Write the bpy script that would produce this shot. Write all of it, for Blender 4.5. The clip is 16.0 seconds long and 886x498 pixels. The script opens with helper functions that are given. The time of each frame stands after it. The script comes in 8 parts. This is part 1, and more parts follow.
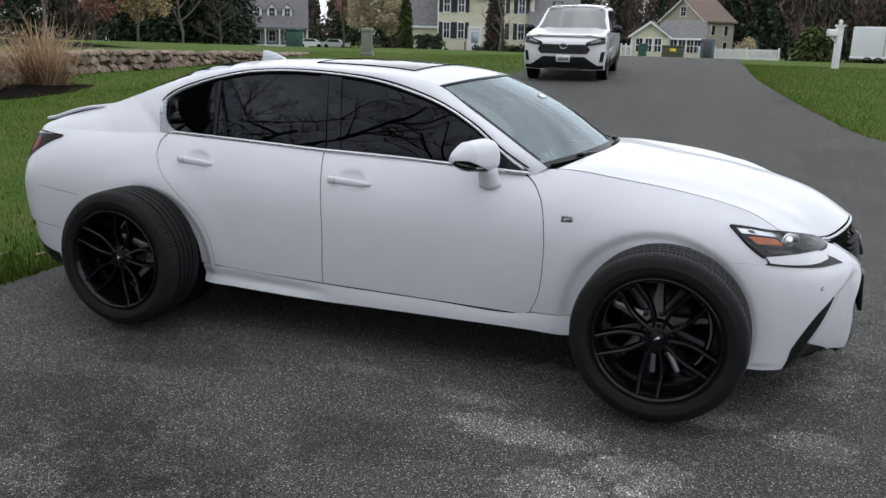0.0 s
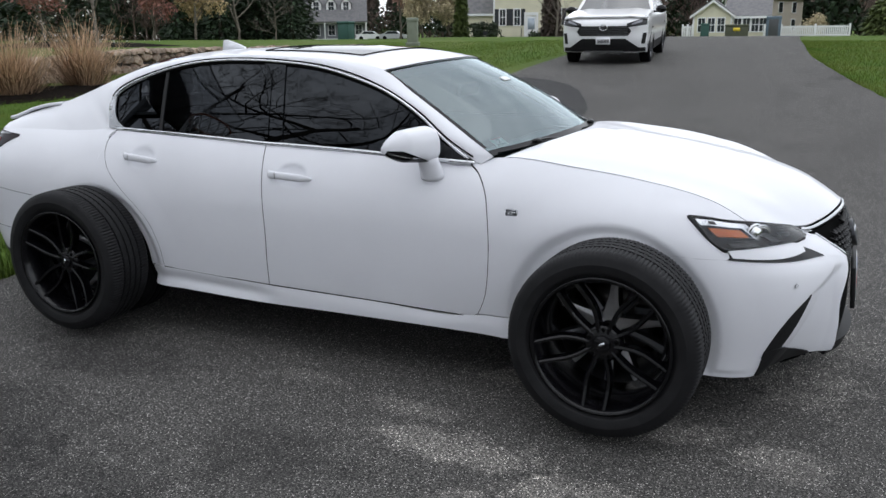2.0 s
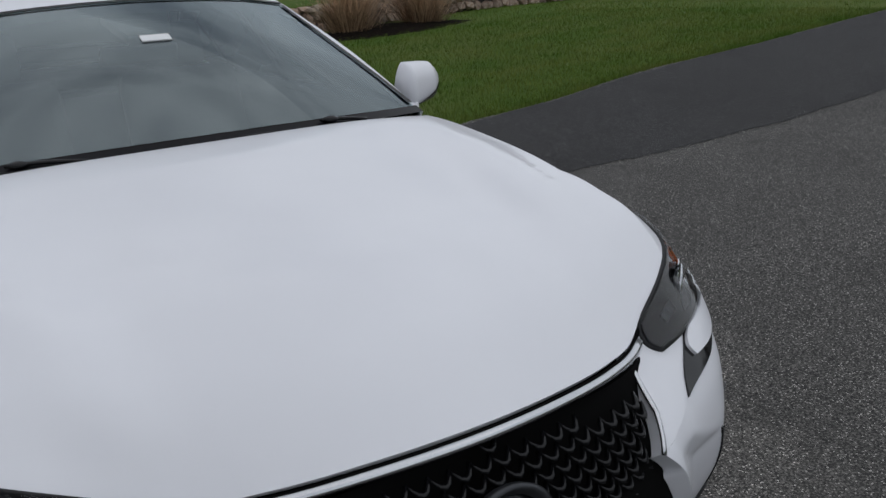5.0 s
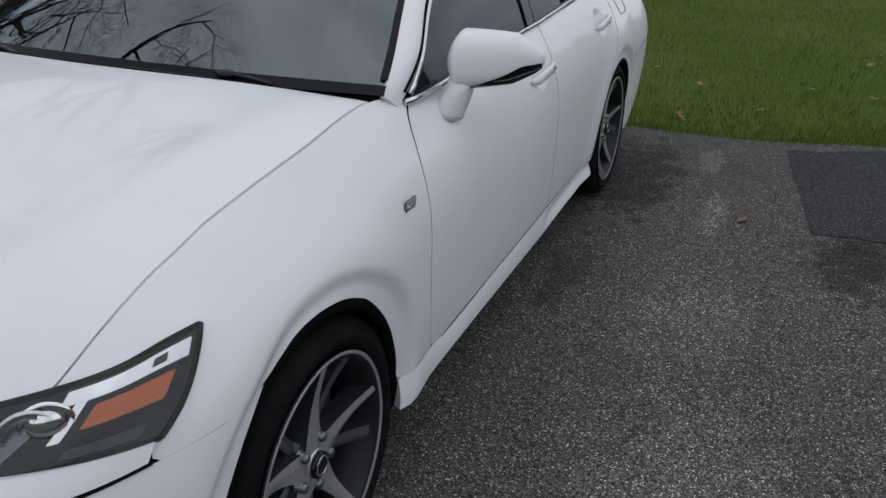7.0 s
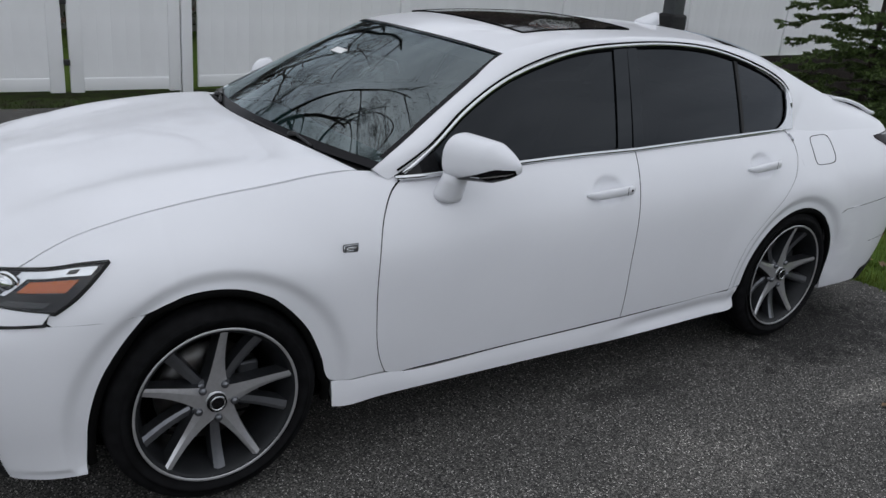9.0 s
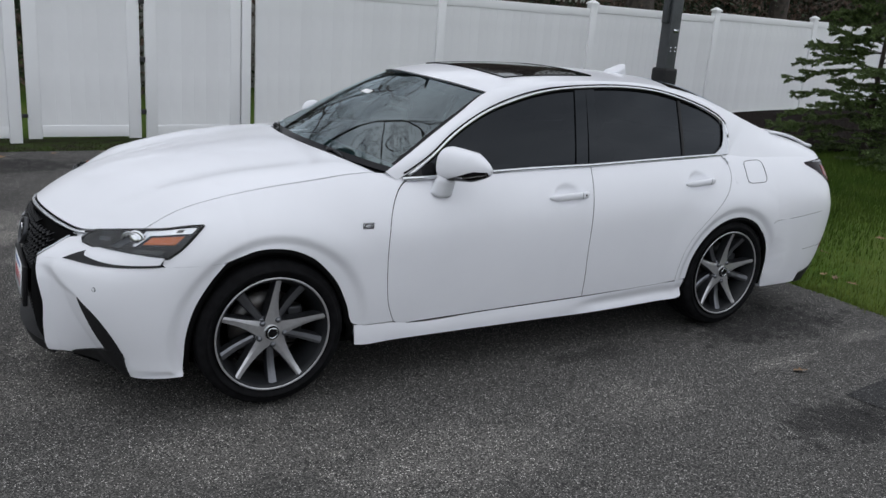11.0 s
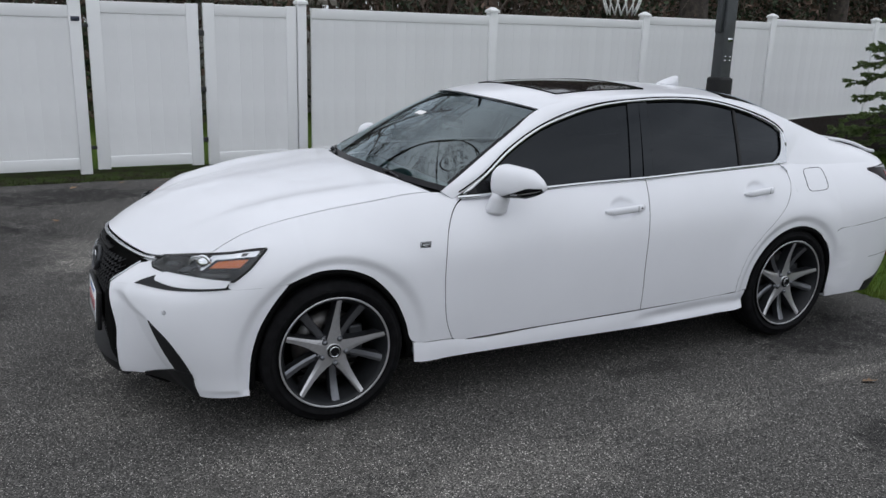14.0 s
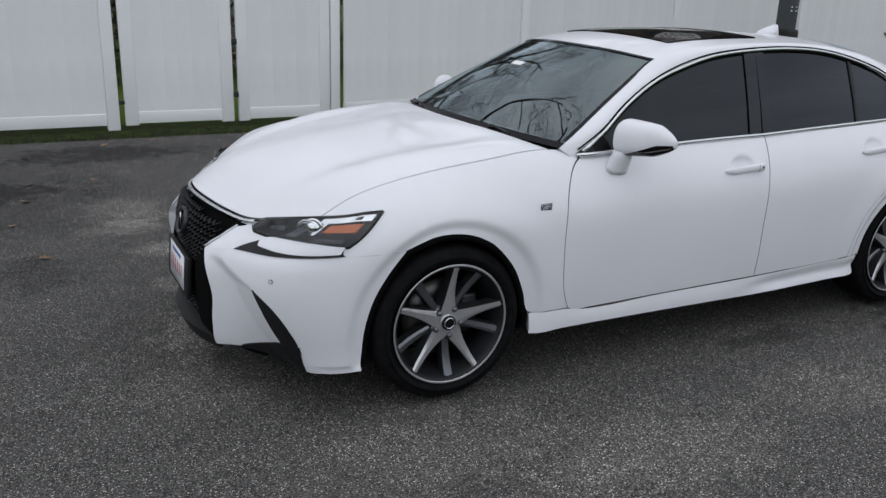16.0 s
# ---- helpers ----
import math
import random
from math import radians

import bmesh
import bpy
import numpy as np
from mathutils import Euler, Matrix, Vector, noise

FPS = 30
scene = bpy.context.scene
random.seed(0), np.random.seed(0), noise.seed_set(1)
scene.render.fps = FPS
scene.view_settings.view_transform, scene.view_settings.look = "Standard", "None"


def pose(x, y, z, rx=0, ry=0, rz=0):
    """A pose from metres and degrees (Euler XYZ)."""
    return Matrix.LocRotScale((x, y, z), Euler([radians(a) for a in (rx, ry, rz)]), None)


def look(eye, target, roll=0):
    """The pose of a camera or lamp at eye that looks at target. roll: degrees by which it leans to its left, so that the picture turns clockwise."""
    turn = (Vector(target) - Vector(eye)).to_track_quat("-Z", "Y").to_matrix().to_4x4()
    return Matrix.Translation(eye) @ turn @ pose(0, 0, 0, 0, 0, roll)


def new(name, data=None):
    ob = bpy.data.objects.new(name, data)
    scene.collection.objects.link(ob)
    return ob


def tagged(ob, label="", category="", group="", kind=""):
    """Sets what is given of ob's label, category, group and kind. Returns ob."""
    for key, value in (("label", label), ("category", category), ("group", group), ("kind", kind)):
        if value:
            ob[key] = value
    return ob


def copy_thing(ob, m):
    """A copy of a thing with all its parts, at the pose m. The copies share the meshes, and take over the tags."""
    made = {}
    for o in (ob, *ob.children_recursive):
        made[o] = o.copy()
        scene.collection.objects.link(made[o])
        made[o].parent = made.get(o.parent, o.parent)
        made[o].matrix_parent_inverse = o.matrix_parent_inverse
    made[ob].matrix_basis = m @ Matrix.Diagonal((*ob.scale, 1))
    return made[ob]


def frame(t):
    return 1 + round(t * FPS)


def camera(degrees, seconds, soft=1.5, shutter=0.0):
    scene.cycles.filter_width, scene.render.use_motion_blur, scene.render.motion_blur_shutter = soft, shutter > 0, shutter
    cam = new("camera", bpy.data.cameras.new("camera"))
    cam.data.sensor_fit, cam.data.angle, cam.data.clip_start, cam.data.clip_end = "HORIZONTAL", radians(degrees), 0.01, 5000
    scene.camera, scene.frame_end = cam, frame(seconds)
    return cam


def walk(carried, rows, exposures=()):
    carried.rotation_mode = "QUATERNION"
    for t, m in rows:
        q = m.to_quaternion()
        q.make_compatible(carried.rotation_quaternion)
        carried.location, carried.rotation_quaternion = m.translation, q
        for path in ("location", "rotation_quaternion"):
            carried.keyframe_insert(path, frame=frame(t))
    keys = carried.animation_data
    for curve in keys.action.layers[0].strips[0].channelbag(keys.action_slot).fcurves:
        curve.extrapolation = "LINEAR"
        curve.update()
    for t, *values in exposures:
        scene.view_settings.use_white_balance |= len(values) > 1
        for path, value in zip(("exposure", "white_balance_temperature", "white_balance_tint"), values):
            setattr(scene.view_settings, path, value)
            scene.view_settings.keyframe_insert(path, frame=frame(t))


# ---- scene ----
cam = camera(56.02, 16.0)
# seconds, place, and turn in degrees
PATH = [
    (0.0, 1.828, -4.629, 1.597, 75.76, -1.39, 21.53),
    (0.5, 1.834, -4.63, 1.597, 75.76, -0.95, 21.4),
    (1.0, 1.866, -4.561, 1.592, 75.63, -0.57, 21.3),
    (1.5, 2.042, -4.412, 1.599, 75.36, 0.11, 23.72),
    (2.0, 2.229, -4.114, 1.557, 75.03, 0.67, 25.63),
    (2.5, 2.328, -3.637, 1.537, 73.64, -0.13, 26.66),
    (3.0, 2.529, -3.199, 1.541, 72.59, 2.51, 36.63),
    (3.5, 2.679, -2.596, 1.498, 71.61, 2.53, 37.83),
    (4.0, 2.887, -1.954, 1.47, 71.8, 2.35, 41.27),
    (4.5, 2.998, -1.352, 1.488, 70.65, 3.64, 49.03),
    (5.0, 3.171, -0.626, 1.433, 71.55, 2.95, 57.44),
    (5.2, 3.188, -0.342, 1.424, 72.02, 2.82, 60.62),
    (6.25, 3.12, 0.86, 1.49, 67.2, 0.8, 91.5),
    (7.3, 2.442, 1.919, 1.536, 64.61, -2.48, 121.56),
    (7.5, 2.315, 2.055, 1.543, 63.98, -3.63, 127.55),
    (8.0, 2.058, 2.421, 1.596, 64.72, -5.96, 136.71),
    (8.5, 2.015, 2.793, 1.656, 68.94, -5.74, 145.1),
    (9.0, 2.182, 3.085, 1.696, 70.4, -4.55, 146.48),
    (11.3, 2.598, 4.176, 1.738, 74.23, -3.68, 150.02),
    (11.5, 2.601, 4.187, 1.742, 74.28, -3.17, 150.25),
    (12.0, 2.604, 4.194, 1.745, 75.07, -2.23, 150.68),
    (12.5, 2.598, 4.199, 1.742, 75.14, -2.15, 151.28),
    (13.0, 2.59, 4.194, 1.741, 75.1, -1.99, 151.84),
    (13.5, 2.593, 4.187, 1.739, 75.05, -1.98, 152.41),
    (14.0, 2.611, 4.167, 1.747, 75.1, -1.72, 152.95),
    (14.5, 2.61, 4.155, 1.749, 75.13, -1.08, 152.99),
    (15.0, 2.619, 4.135, 1.744, 75.15, -0.88, 152.36),
    (15.5, 2.718, 4.004, 1.72, 73.88, -1.93, 153.18),
    (16.0, 2.945, 3.654, 1.668, 72.25, -1.86, 152.58),
]
walk(cam, [(t, pose(*p)) for t, *p in PATH], exposures=[(0.0, .49), (0.8, .49), (1.5, .64), (2.2, .58), (3.0, .42), (4.0, .02), (5.0, -.30), (6.5, -.26), (7.5, -.08), (8.5, -.05), (9.2, -.01), (11.3, .20), (15.0, .21), (16.0, .14)])

# ---- world and light: a bright, broken overcast ----
world = bpy.data.worlds.new("overcast_sky")
scene.world = world
world.use_nodes = True
wn, wl = world.node_tree.nodes, world.node_tree.links
wn.clear()
w_out, w_bg = wn.new("ShaderNodeOutputWorld"), wn.new("ShaderNodeBackground")
w_sky, w_mix, w_noise, w_ramp = wn.new("ShaderNodeTexSky"), wn.new("ShaderNodeMix"), wn.new("ShaderNodeTexNoise"), wn.new("ShaderNodeValToRGB")
w_co, w_map = wn.new("ShaderNodeTexCoord"), wn.new("ShaderNodeMapping")
w_sky.sky_type, w_sky.sun_disc = "NISHITA", False
w_sky.sun_elevation, w_sky.sun_rotation = radians(67), radians(156)
w_map.inputs["Scale"].default_value = (1.0, 1.0, 2.6)
w_noise.inputs["Scale"].default_value, w_noise.inputs["Detail"].default_value, w_noise.inputs["Roughness"].default_value = 2.3, 5.0, 0.58
w_noise.inputs["Distortion"].default_value = 0.4
w_ramp.color_ramp.elements[0].position, w_ramp.color_ramp.elements[0].color = 0.32, (3.7, 4.0, 4.55, 1)
w_ramp.color_ramp.elements[1].position, w_ramp.color_ramp.elements[1].color = 0.68, (9.6, 9.95, 10.5, 1)
w_mix.data_type, w_mix.inputs[0].default_value = "RGBA", 0.86
wl.new(w_co.outputs["Generated"], w_map.inputs["Vector"])
wl.new(w_map.outputs["Vector"], w_noise.inputs["Vector"])
w_sep, w_tilt = wn.new("ShaderNodeSeparateXYZ"), wn.new("ShaderNodeMath")
w_tilt.operation, w_tilt.inputs[1].default_value = "MULTIPLY_ADD", 0.13
wl.new(w_co.outputs["Generated"], w_sep.inputs[0])
wl.new(w_sep.outputs["Y"], w_tilt.inputs[0])
wl.new(w_noise.outputs["Fac"], w_tilt.inputs[2])
wl.new(w_tilt.outputs[0], w_ramp.inputs["Fac"])
wl.new(w_sky.outputs["Color"], w_mix.inputs[6])
wl.new(w_ramp.outputs["Color"], w_mix.inputs[7])
wl.new(w_mix.outputs[2], w_bg.inputs["Color"])
wl.new(w_bg.outputs["Background"], w_out.inputs["Surface"])
w_bg.inputs["Strength"].default_value = 0.126
sun = new("sun", bpy.data.lights.new("sun", "SUN"))
sun.data.energy, sun.data.angle, sun.data.color = 0.6, radians(120), (1.0, 0.985, 0.96)
sun.matrix_world = look((5, -9, 24), (0, 0, 0))


# ---- materials ----
def make_mat(name, color, rough=0.5, metal=0.0, coat=0.0, coat_rough=0.03, spec=0.5, vary=0.0, scale=30.0, bump=0.0, bump_scale=200.0,
             color2=None, big=None, big_scale=1.0, random=0.0, island=0.0):
    """A surface with grain at one scale (colour to color2), stains at another (big), and fine relief."""
    m = bpy.data.materials.new(name)
    m.use_nodes = True
    n, l = m.node_tree.nodes, m.node_tree.links
    b = n["Principled BSDF"]
    b.inputs["Roughness"].default_value, b.inputs["Metallic"].default_value = rough, metal
    b.inputs["Coat Weight"].default_value, b.inputs["Coat Roughness"].default_value = coat, coat_rough
    b.inputs["Specular IOR Level"].default_value = spec
    b.inputs["Base Color"].default_value = (*color, 1)
    if not (vary or color2 or big or bump or random or island):
        return m
    co = n.new("ShaderNodeTexCoord")
    out = None

    def mix(fac, a, c2, blend="MIX"):
        x = n.new("ShaderNodeMix")
        x.data_type, x.blend_type = "RGBA", blend
        if isinstance(fac, float):
            x.inputs[0].default_value = fac
        else:
            l.new(fac, x.inputs[0])
        for sock, v in ((6, a), (7, c2)):
            if isinstance(v, tuple):
                x.inputs[sock].default_value = (*v, 1)
            else:
                l.new(v, x.inputs[sock])
        return x.outputs[2]

    def noise_fac(sc, lo, hi, detail=4.0):
        t = n.new("ShaderNodeTexNoise")
        t.inputs["Scale"].default_value, t.inputs["Detail"].default_value = sc, detail
        l.new(co.outputs["Object"], t.inputs["Vector"])
        r = n.new("ShaderNodeMapRange")
        r.inputs[1].default_value, r.inputs[2].default_value = lo, hi
        l.new(t.outputs["Fac"], r.inputs[0])
        return r.outputs[0]
    col = color
    if color2 or vary:
        c2 = color2 or tuple(c * (1 - vary) for c in color)
        col = mix(noise_fac(scale, 0.35, 0.65), color, c2)
    if big:
        col = mix(noise_fac(big_scale, 0.45, 0.62), col, big)
    if random or island:
        src = n.new("ShaderNodeObjectInfo").outputs["Random"] if random else n.new("ShaderNodeNewGeometry").outputs["Random Per Island"]
        r = n.new("ShaderNodeMapRange")
        r.inputs[3].default_value, r.inputs[4].default_value = 1 - (random or island), 1 + (random or island)
        l.new(src, r.inputs[0])
        hs = n.new("ShaderNodeHueSaturation")
        l.new(r.outputs[0], hs.inputs["Value"])
        if isinstance(col, tuple):
            hs.inputs["Color"].default_value = (*col, 1)
        else:
            l.new(col, hs.inputs["Color"])
        col = hs.outputs["Color"]
    if not isinstance(col, tuple):
        l.new(col, b.inputs["Base Color"])
    if bump:
        t = n.new("ShaderNodeTexNoise")
        t.inputs["Scale"].default_value, t.inputs["Detail"].default_value = bump_scale, 3.0
        l.new(co.outputs["Object"], t.inputs["Vector"])
        bp = n.new("ShaderNodeBump")
        bp.inputs["Strength"].default_value, bp.inputs["Distance"].default_value = min(bump * 40, 1.0), bump
        l.new(t.outputs["Fac"], bp.inputs["Height"])
        l.new(bp.outputs["Normal"], b.inputs["Normal"])
    return m


def glass_mat(name, tint, trans, rough=0.0, ior=1.6, gloss=(1, 1, 1)):
    """A pane: mirror-like gloss over a tinted see-through layer."""
    m = bpy.data.materials.new(name)
    m.use_nodes = True
    n, l = m.node_tree.nodes, m.node_tree.links
    n.clear()
    o, g, t, x, f = n.new("ShaderNodeOutputMaterial"), n.new("ShaderNodeBsdfGlossy"), n.new("ShaderNodeBsdfTransparent"), n.new("ShaderNodeMixShader"), n.new("ShaderNodeFresnel")
    g.inputs["Roughness"].default_value = rough
    g.inputs["Color"].default_value = (*gloss, 1)
    t.inputs["Color"].default_value = (*[c * trans for c in tint], 1)
    f.inputs["IOR"].default_value = ior
    l.new(f.outputs[0], x.inputs[0]), l.new(t.outputs[0], x.inputs[1]), l.new(g.outputs[0], x.inputs[2]), l.new(x.outputs[0], o.inputs["Surface"])
    return m


PAINT = make_mat("white_pearl_paint", (0.745, 0.75, 0.785), 0.42, coat=0.5, coat_rough=0.04, spec=0.2, color2=(0.725, 0.73, 0.765), scale=3.0)
PAINT_SUV = make_mat("white_suv_paint", (0.78, 0.78, 0.79), 0.3, coat=1.0, vary=0.05, scale=2.0)
BLACK_GLOSS = make_mat("piano_black", (0.006, 0.006, 0.007), 0.10, spec=0.25)
BLACK_PLASTIC = make_mat("black_plastic", (0.013, 0.013, 0.014), 0.55, spec=0.25, vary=0.4, scale=90.0, bump=0.0004, bump_scale=700.0)
GREY_TRIM = make_mat("dark_grey_trim", (0.06, 0.062, 0.066), 0.35, vary=0.2, scale=40.0)
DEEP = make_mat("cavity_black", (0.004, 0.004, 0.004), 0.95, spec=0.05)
CHROME = make_mat("bright_chrome", (0.66, 0.67, 0.69), 0.10, metal=1.0)
SATIN = make_mat("satin_chrome", (0.55, 0.56, 0.58), 0.25, metal=1.0)
RUBBER = make_mat("tyre_rubber", (0.004, 0.004, 0.0045), 0.75, spec=0.10, color2=(0.008, 0.008, 0.009), scale=25.0, bump=0.0005, bump_scale=400.0)
RUBBER_NEW = make_mat("new_tyre_rubber", (0.010, 0.010, 0.011), 0.6, spec=0.2, color2=(0.014, 0.014, 0.015), scale=18.0, bump=0.0003, bump_scale=350.0)
MACHINED = make_mat("machined_alloy", (0.52, 0.52, 0.535), 0.28, metal=0.7, vary=0.1, scale=60.0)
BARREL = make_mat("dark_rim_barrel", (0.016, 0.017, 0.019), 0.45, metal=0.3, spec=0.3, vary=0.2, scale=30.0)
DARK_ALLOY = make_mat("dark_grey_alloy", (0.045, 0.047, 0.052), 0.35, metal=0.6, vary=0.15, scale=30.0)
GREY_ALLOY = make_mat("mid_grey_alloy", (0.17, 0.175, 0.19), 0.3, metal=0.8, vary=0.12, scale=30.0)
BLACK_ALLOY = make_mat("gloss_black_alloy", (0.003, 0.003, 0.004), 0.18, spec=0.35)
BRAKE = make_mat("brake_steel", (0.13, 0.13, 0.13), 0.4, metal=0.8, color2=(0.08, 0.07, 0.065), scale=12.0)
AMBER = make_mat("amber_reflector", (0.62, 0.14, 0.02), 0.2, coat=0.6)
RED_LENS = make_mat("red_lens", (0.16, 0.006, 0.008), 0.15, spec=0.06)
LAMP_SILVER = make_mat("lamp_reflector", (0.75, 0.76, 0.78), 0.12, metal=1.0)
LAMP_CLEAR = make_mat("clear_lamp_strip", (0.13, 0.135, 0.145), 0.15, coat=0.2)
LAMP_DARK = make_mat("lamp_bezel", (0.016, 0.016, 0.018), 0.18, spec=0.35)
TAIL_DARK = make_mat("smoked_tail_lens", (0.010, 0.005, 0.006), 0.15, spec=0.06)
SUNROOF = make_mat("sunroof_glass", (0.008, 0.008, 0.009), 0.06, spec=0.35)
FRIT = make_mat("black_glass_border", (0.004, 0.004, 0.006), 0.3, spec=0.14)
SHADE_BAND = make_mat("shade_band_tint", (0.055, 0.05, 0.06), 0.6, spec=0.2)
STICKER = make_mat("sticker_green", (0.52, 0.66, 0.60), 0.6)
DASH = make_mat("dashboard_grey", (0.14, 0.17, 0.17), 0.8, vary=0.15, scale=14.0)
CABIN = make_mat("cabin_grey_trim", (0.07, 0.085, 0.085), 0.75, vary=0.2, scale=20.0)
CABIN_LIGHT = make_mat("cabin_headliner", (0.25, 0.27, 0.27), 0.9)
PAPER = make_mat("white_sticker", (0.75, 0.76, 0.76), 0.6)
PLATE = make_mat("plate_white", (0.72, 0.73, 0.75), 0.4, vary=0.04, scale=30.0)
PLATE_RED = make_mat("plate_red", (0.45, 0.03, 0.04), 0.5)
PLATE_BLUE = make_mat("plate_blue", (0.08, 0.16, 0.42), 0.5)
CLEAR = glass_mat("clear_lens", (0.95, 0.96, 0.97), 0.94, ior=1.36)
WINDSHIELD = glass_mat("windscreen_glass", (0.60, 0.88, 0.91), 0.72, ior=2.2, gloss=(.84, .96, 1.0))
PILLAR_GLASS = glass_mat("pillar_black_gloss", (0, 0, 0), 0.0, ior=1.40, gloss=(.86, .92, 1.0))
TINTED = glass_mat("tinted_glass", (0.5, 0.52, 0.55), 0.03, ior=1.39, gloss=(.86, .92, 1.0))


# ---- mesh helpers ----
def part(name, geo, material, parent=None, label="", smooth=True):
    """Links geo, (vertices, faces) or a bmesh, as one mesh object under a thing or a part."""
    me = bpy.data.meshes.new(name)
    if isinstance(geo, bmesh.types.BMesh):
        geo.to_mesh(me)
        geo.free()
    else:
        me.from_pydata([tuple(map(float, v)) for v in geo[0]], [], geo[1])
    me.materials.append(material)
    me.polygons.foreach_set("use_smooth", [smooth] * len(me.polygons))
    ob = new(name, me)
    ob.parent = parent
    if label:
        tagged(ob, label)
    return ob


def thing(name, label, category, place=None, group="", kind=""):
    ob = new(name)
    ob.empty_display_size = 0.1
    if place is not None:
        ob.matrix_world = place
    return tagged(ob, label, category, group, kind)


def join(*geos):
    V, F = [], []
    for v, f in geos:
        k = len(V)
        V += list(v)
        F += [tuple(i + k for i in q) for q in f]
    return V, F


def moved(geo, m):
    return [m @ Vector(tuple(map(float, v))) for v in geo[0]], geo[1]


def mirrored(geo):
    return [(v[0], -v[1], v[2]) for v in geo[0]], [tuple(reversed(f)) for f in geo[1]]


def coons(bottom, top, left, right, nu, nv):
    """A grid between four edge curves (u along bottom and top, v up left and right)."""
    c00, c10, c01, c11 = bottom(0), bottom(1), top(0), top(1)
    G = []
    for i in range(nu + 1):
        u = i / nu
        b, t = bottom(u), top(u)
        col = []
        for j in range(nv + 1):
            v = j / nv
            col.append((1 - v) * b + v * t + (1 - u) * left(v) + u * right(v)
                       - ((1 - u) * (1 - v) * c00 + u * (1 - v) * c10 + (1 - u) * v * c01 + u * v * c11))
        G.append(col)
    return np.array(G)


def sheet(G, out, thick=0.012, gap=0.0, lift=0.0, rims="lrbt", bulge=None):
    """A panel from a grid of points: its face, and edges turned inwards by thick. out: a way that its face looks."""
    G = np.array(G, float)
    nu, nv = G.shape[:2]
    du, dv = np.gradient(G, axis=0), np.gradient(G, axis=1)
    N = np.cross(du, dv)
    N /= np.maximum(np.linalg.norm(N, axis=2, keepdims=True), 1e-9)
    flip = (N.mean(axis=(0, 1)) @ np.array(out, float)) < 0
    if flip:
        N = -N
    if bulge is not None:
        for i in range(nu):
            for j in range(nv):
                G[i, j] += N[i, j] * bulge(i / (nu - 1), j / (nv - 1))
    G = G + N * lift
    if gap:
        for a, b in ((0, 1), (-1, -2)):
            d = G[b] - G[a]
            G[a] = G[a] + d / np.maximum(np.linalg.norm(d, axis=1, keepdims=True), 1e-9) * gap
            d = G[:, b] - G[:, a]
            G[:, a] = G[:, a] + d / np.maximum(np.linalg.norm(d, axis=1, keepdims=True), 1e-9) * gap
    V = [tuple(p) for p in G.reshape(-1, 3)]
    F = []
    ix = lambda i, j: i * nv + j
    for i in range(nu - 1):
        for j in range(nv - 1):
            q = (ix(i, j), ix(i + 1, j), ix(i + 1, j + 1), ix(i, j + 1))
            F.append(q[::-1] if flip else q)
    if thick:
        ends = {"b": [(i, 0) for i in range(nu)], "r": [(nu - 1, j) for j in range(nv)], "t": [(i, nv - 1) for i in reversed(range(nu))], "l": [(0, j) for j in reversed(range(nv))]}
        for side_name, loop in ends.items():
            if side_name not in rims:
                continue
            k = len(V)
            for i, j in loop:
                V.append(tuple(G[i, j]))
                V.append(tuple(G[i, j] - N[i, j] * thick))
            for a in range(len(loop) - 1):
                q = (k + 2 * a, k + 2 * a + 1, k + 2 * a + 3, k + 2 * a + 2)
                F.append(q[::-1] if flip else q)
    return V, F


def skin_grid(bottom, top, left, right, nu, nv, surface):
    D = coons(bottom, top, left, right, nu, nv)
    return np.array([[surface(*p) for p in col] for col in D])


def lathe(profile, seg, axis="y", wobble=None):
    """Turns (radius, along) points round an axis."""
    V, F = [], []
    m = len(profile)
    for i in range(seg):
        a = 2 * math.pi * i / seg
        for j, (r, h) in enumerate(profile):
            if wobble:
                r += wobble(i, j)
            c, s = r * math.cos(a), r * math.sin(a)
            V.append((c, h, s) if axis == "y" else (c, s, h) if axis == "z" else (h, c, s))
    for i in range(seg):
        k = (i + 1) % seg
        for j in range(m - 1):
            q = (i * m + j, i * m + j + 1, k * m + j + 1, k * m + j)
            F.append(q if axis == "y" else q[::-1])
    return V, F


def sweep(path, radius, sides=8, up=(0, 0, 1), flat=1.0, caps=True, taper=None):
    """A rod along points; flat squeezes it along up."""
    P = [Vector(tuple(map(float, p))) for p in path]
    V, F = [], []
    upv = Vector(up)
    for i, p in enumerate(P):
        d = (P[min(i + 1, len(P) - 1)] - P[max(i - 1, 0)]).normalized()
        a = d.cross(upv)
        a = a.normalized() if a.length > 1e-5 else d.orthogonal().normalized()
        b = a.cross(d).normalized()
        r = radius * (taper(i / (len(P) - 1)) if taper else 1)
        for k in range(sides):
            t = 2 * math.pi * (k + .5) / sides
            V.append(tuple(p + a * (r * math.cos(t)) + b * (r * flat * math.sin(t))))
    for i in range(len(P) - 1):
        for k in range(sides):
            j = (k + 1) % sides
            F.append((i * sides + k, i * sides + j, (i + 1) * sides + j, (i + 1) * sides + k))
    if caps:
        F.append(tuple(reversed(range(sides))))
        F.append(tuple(range((len(P) - 1) * sides, len(P) * sides)))
    return V, F


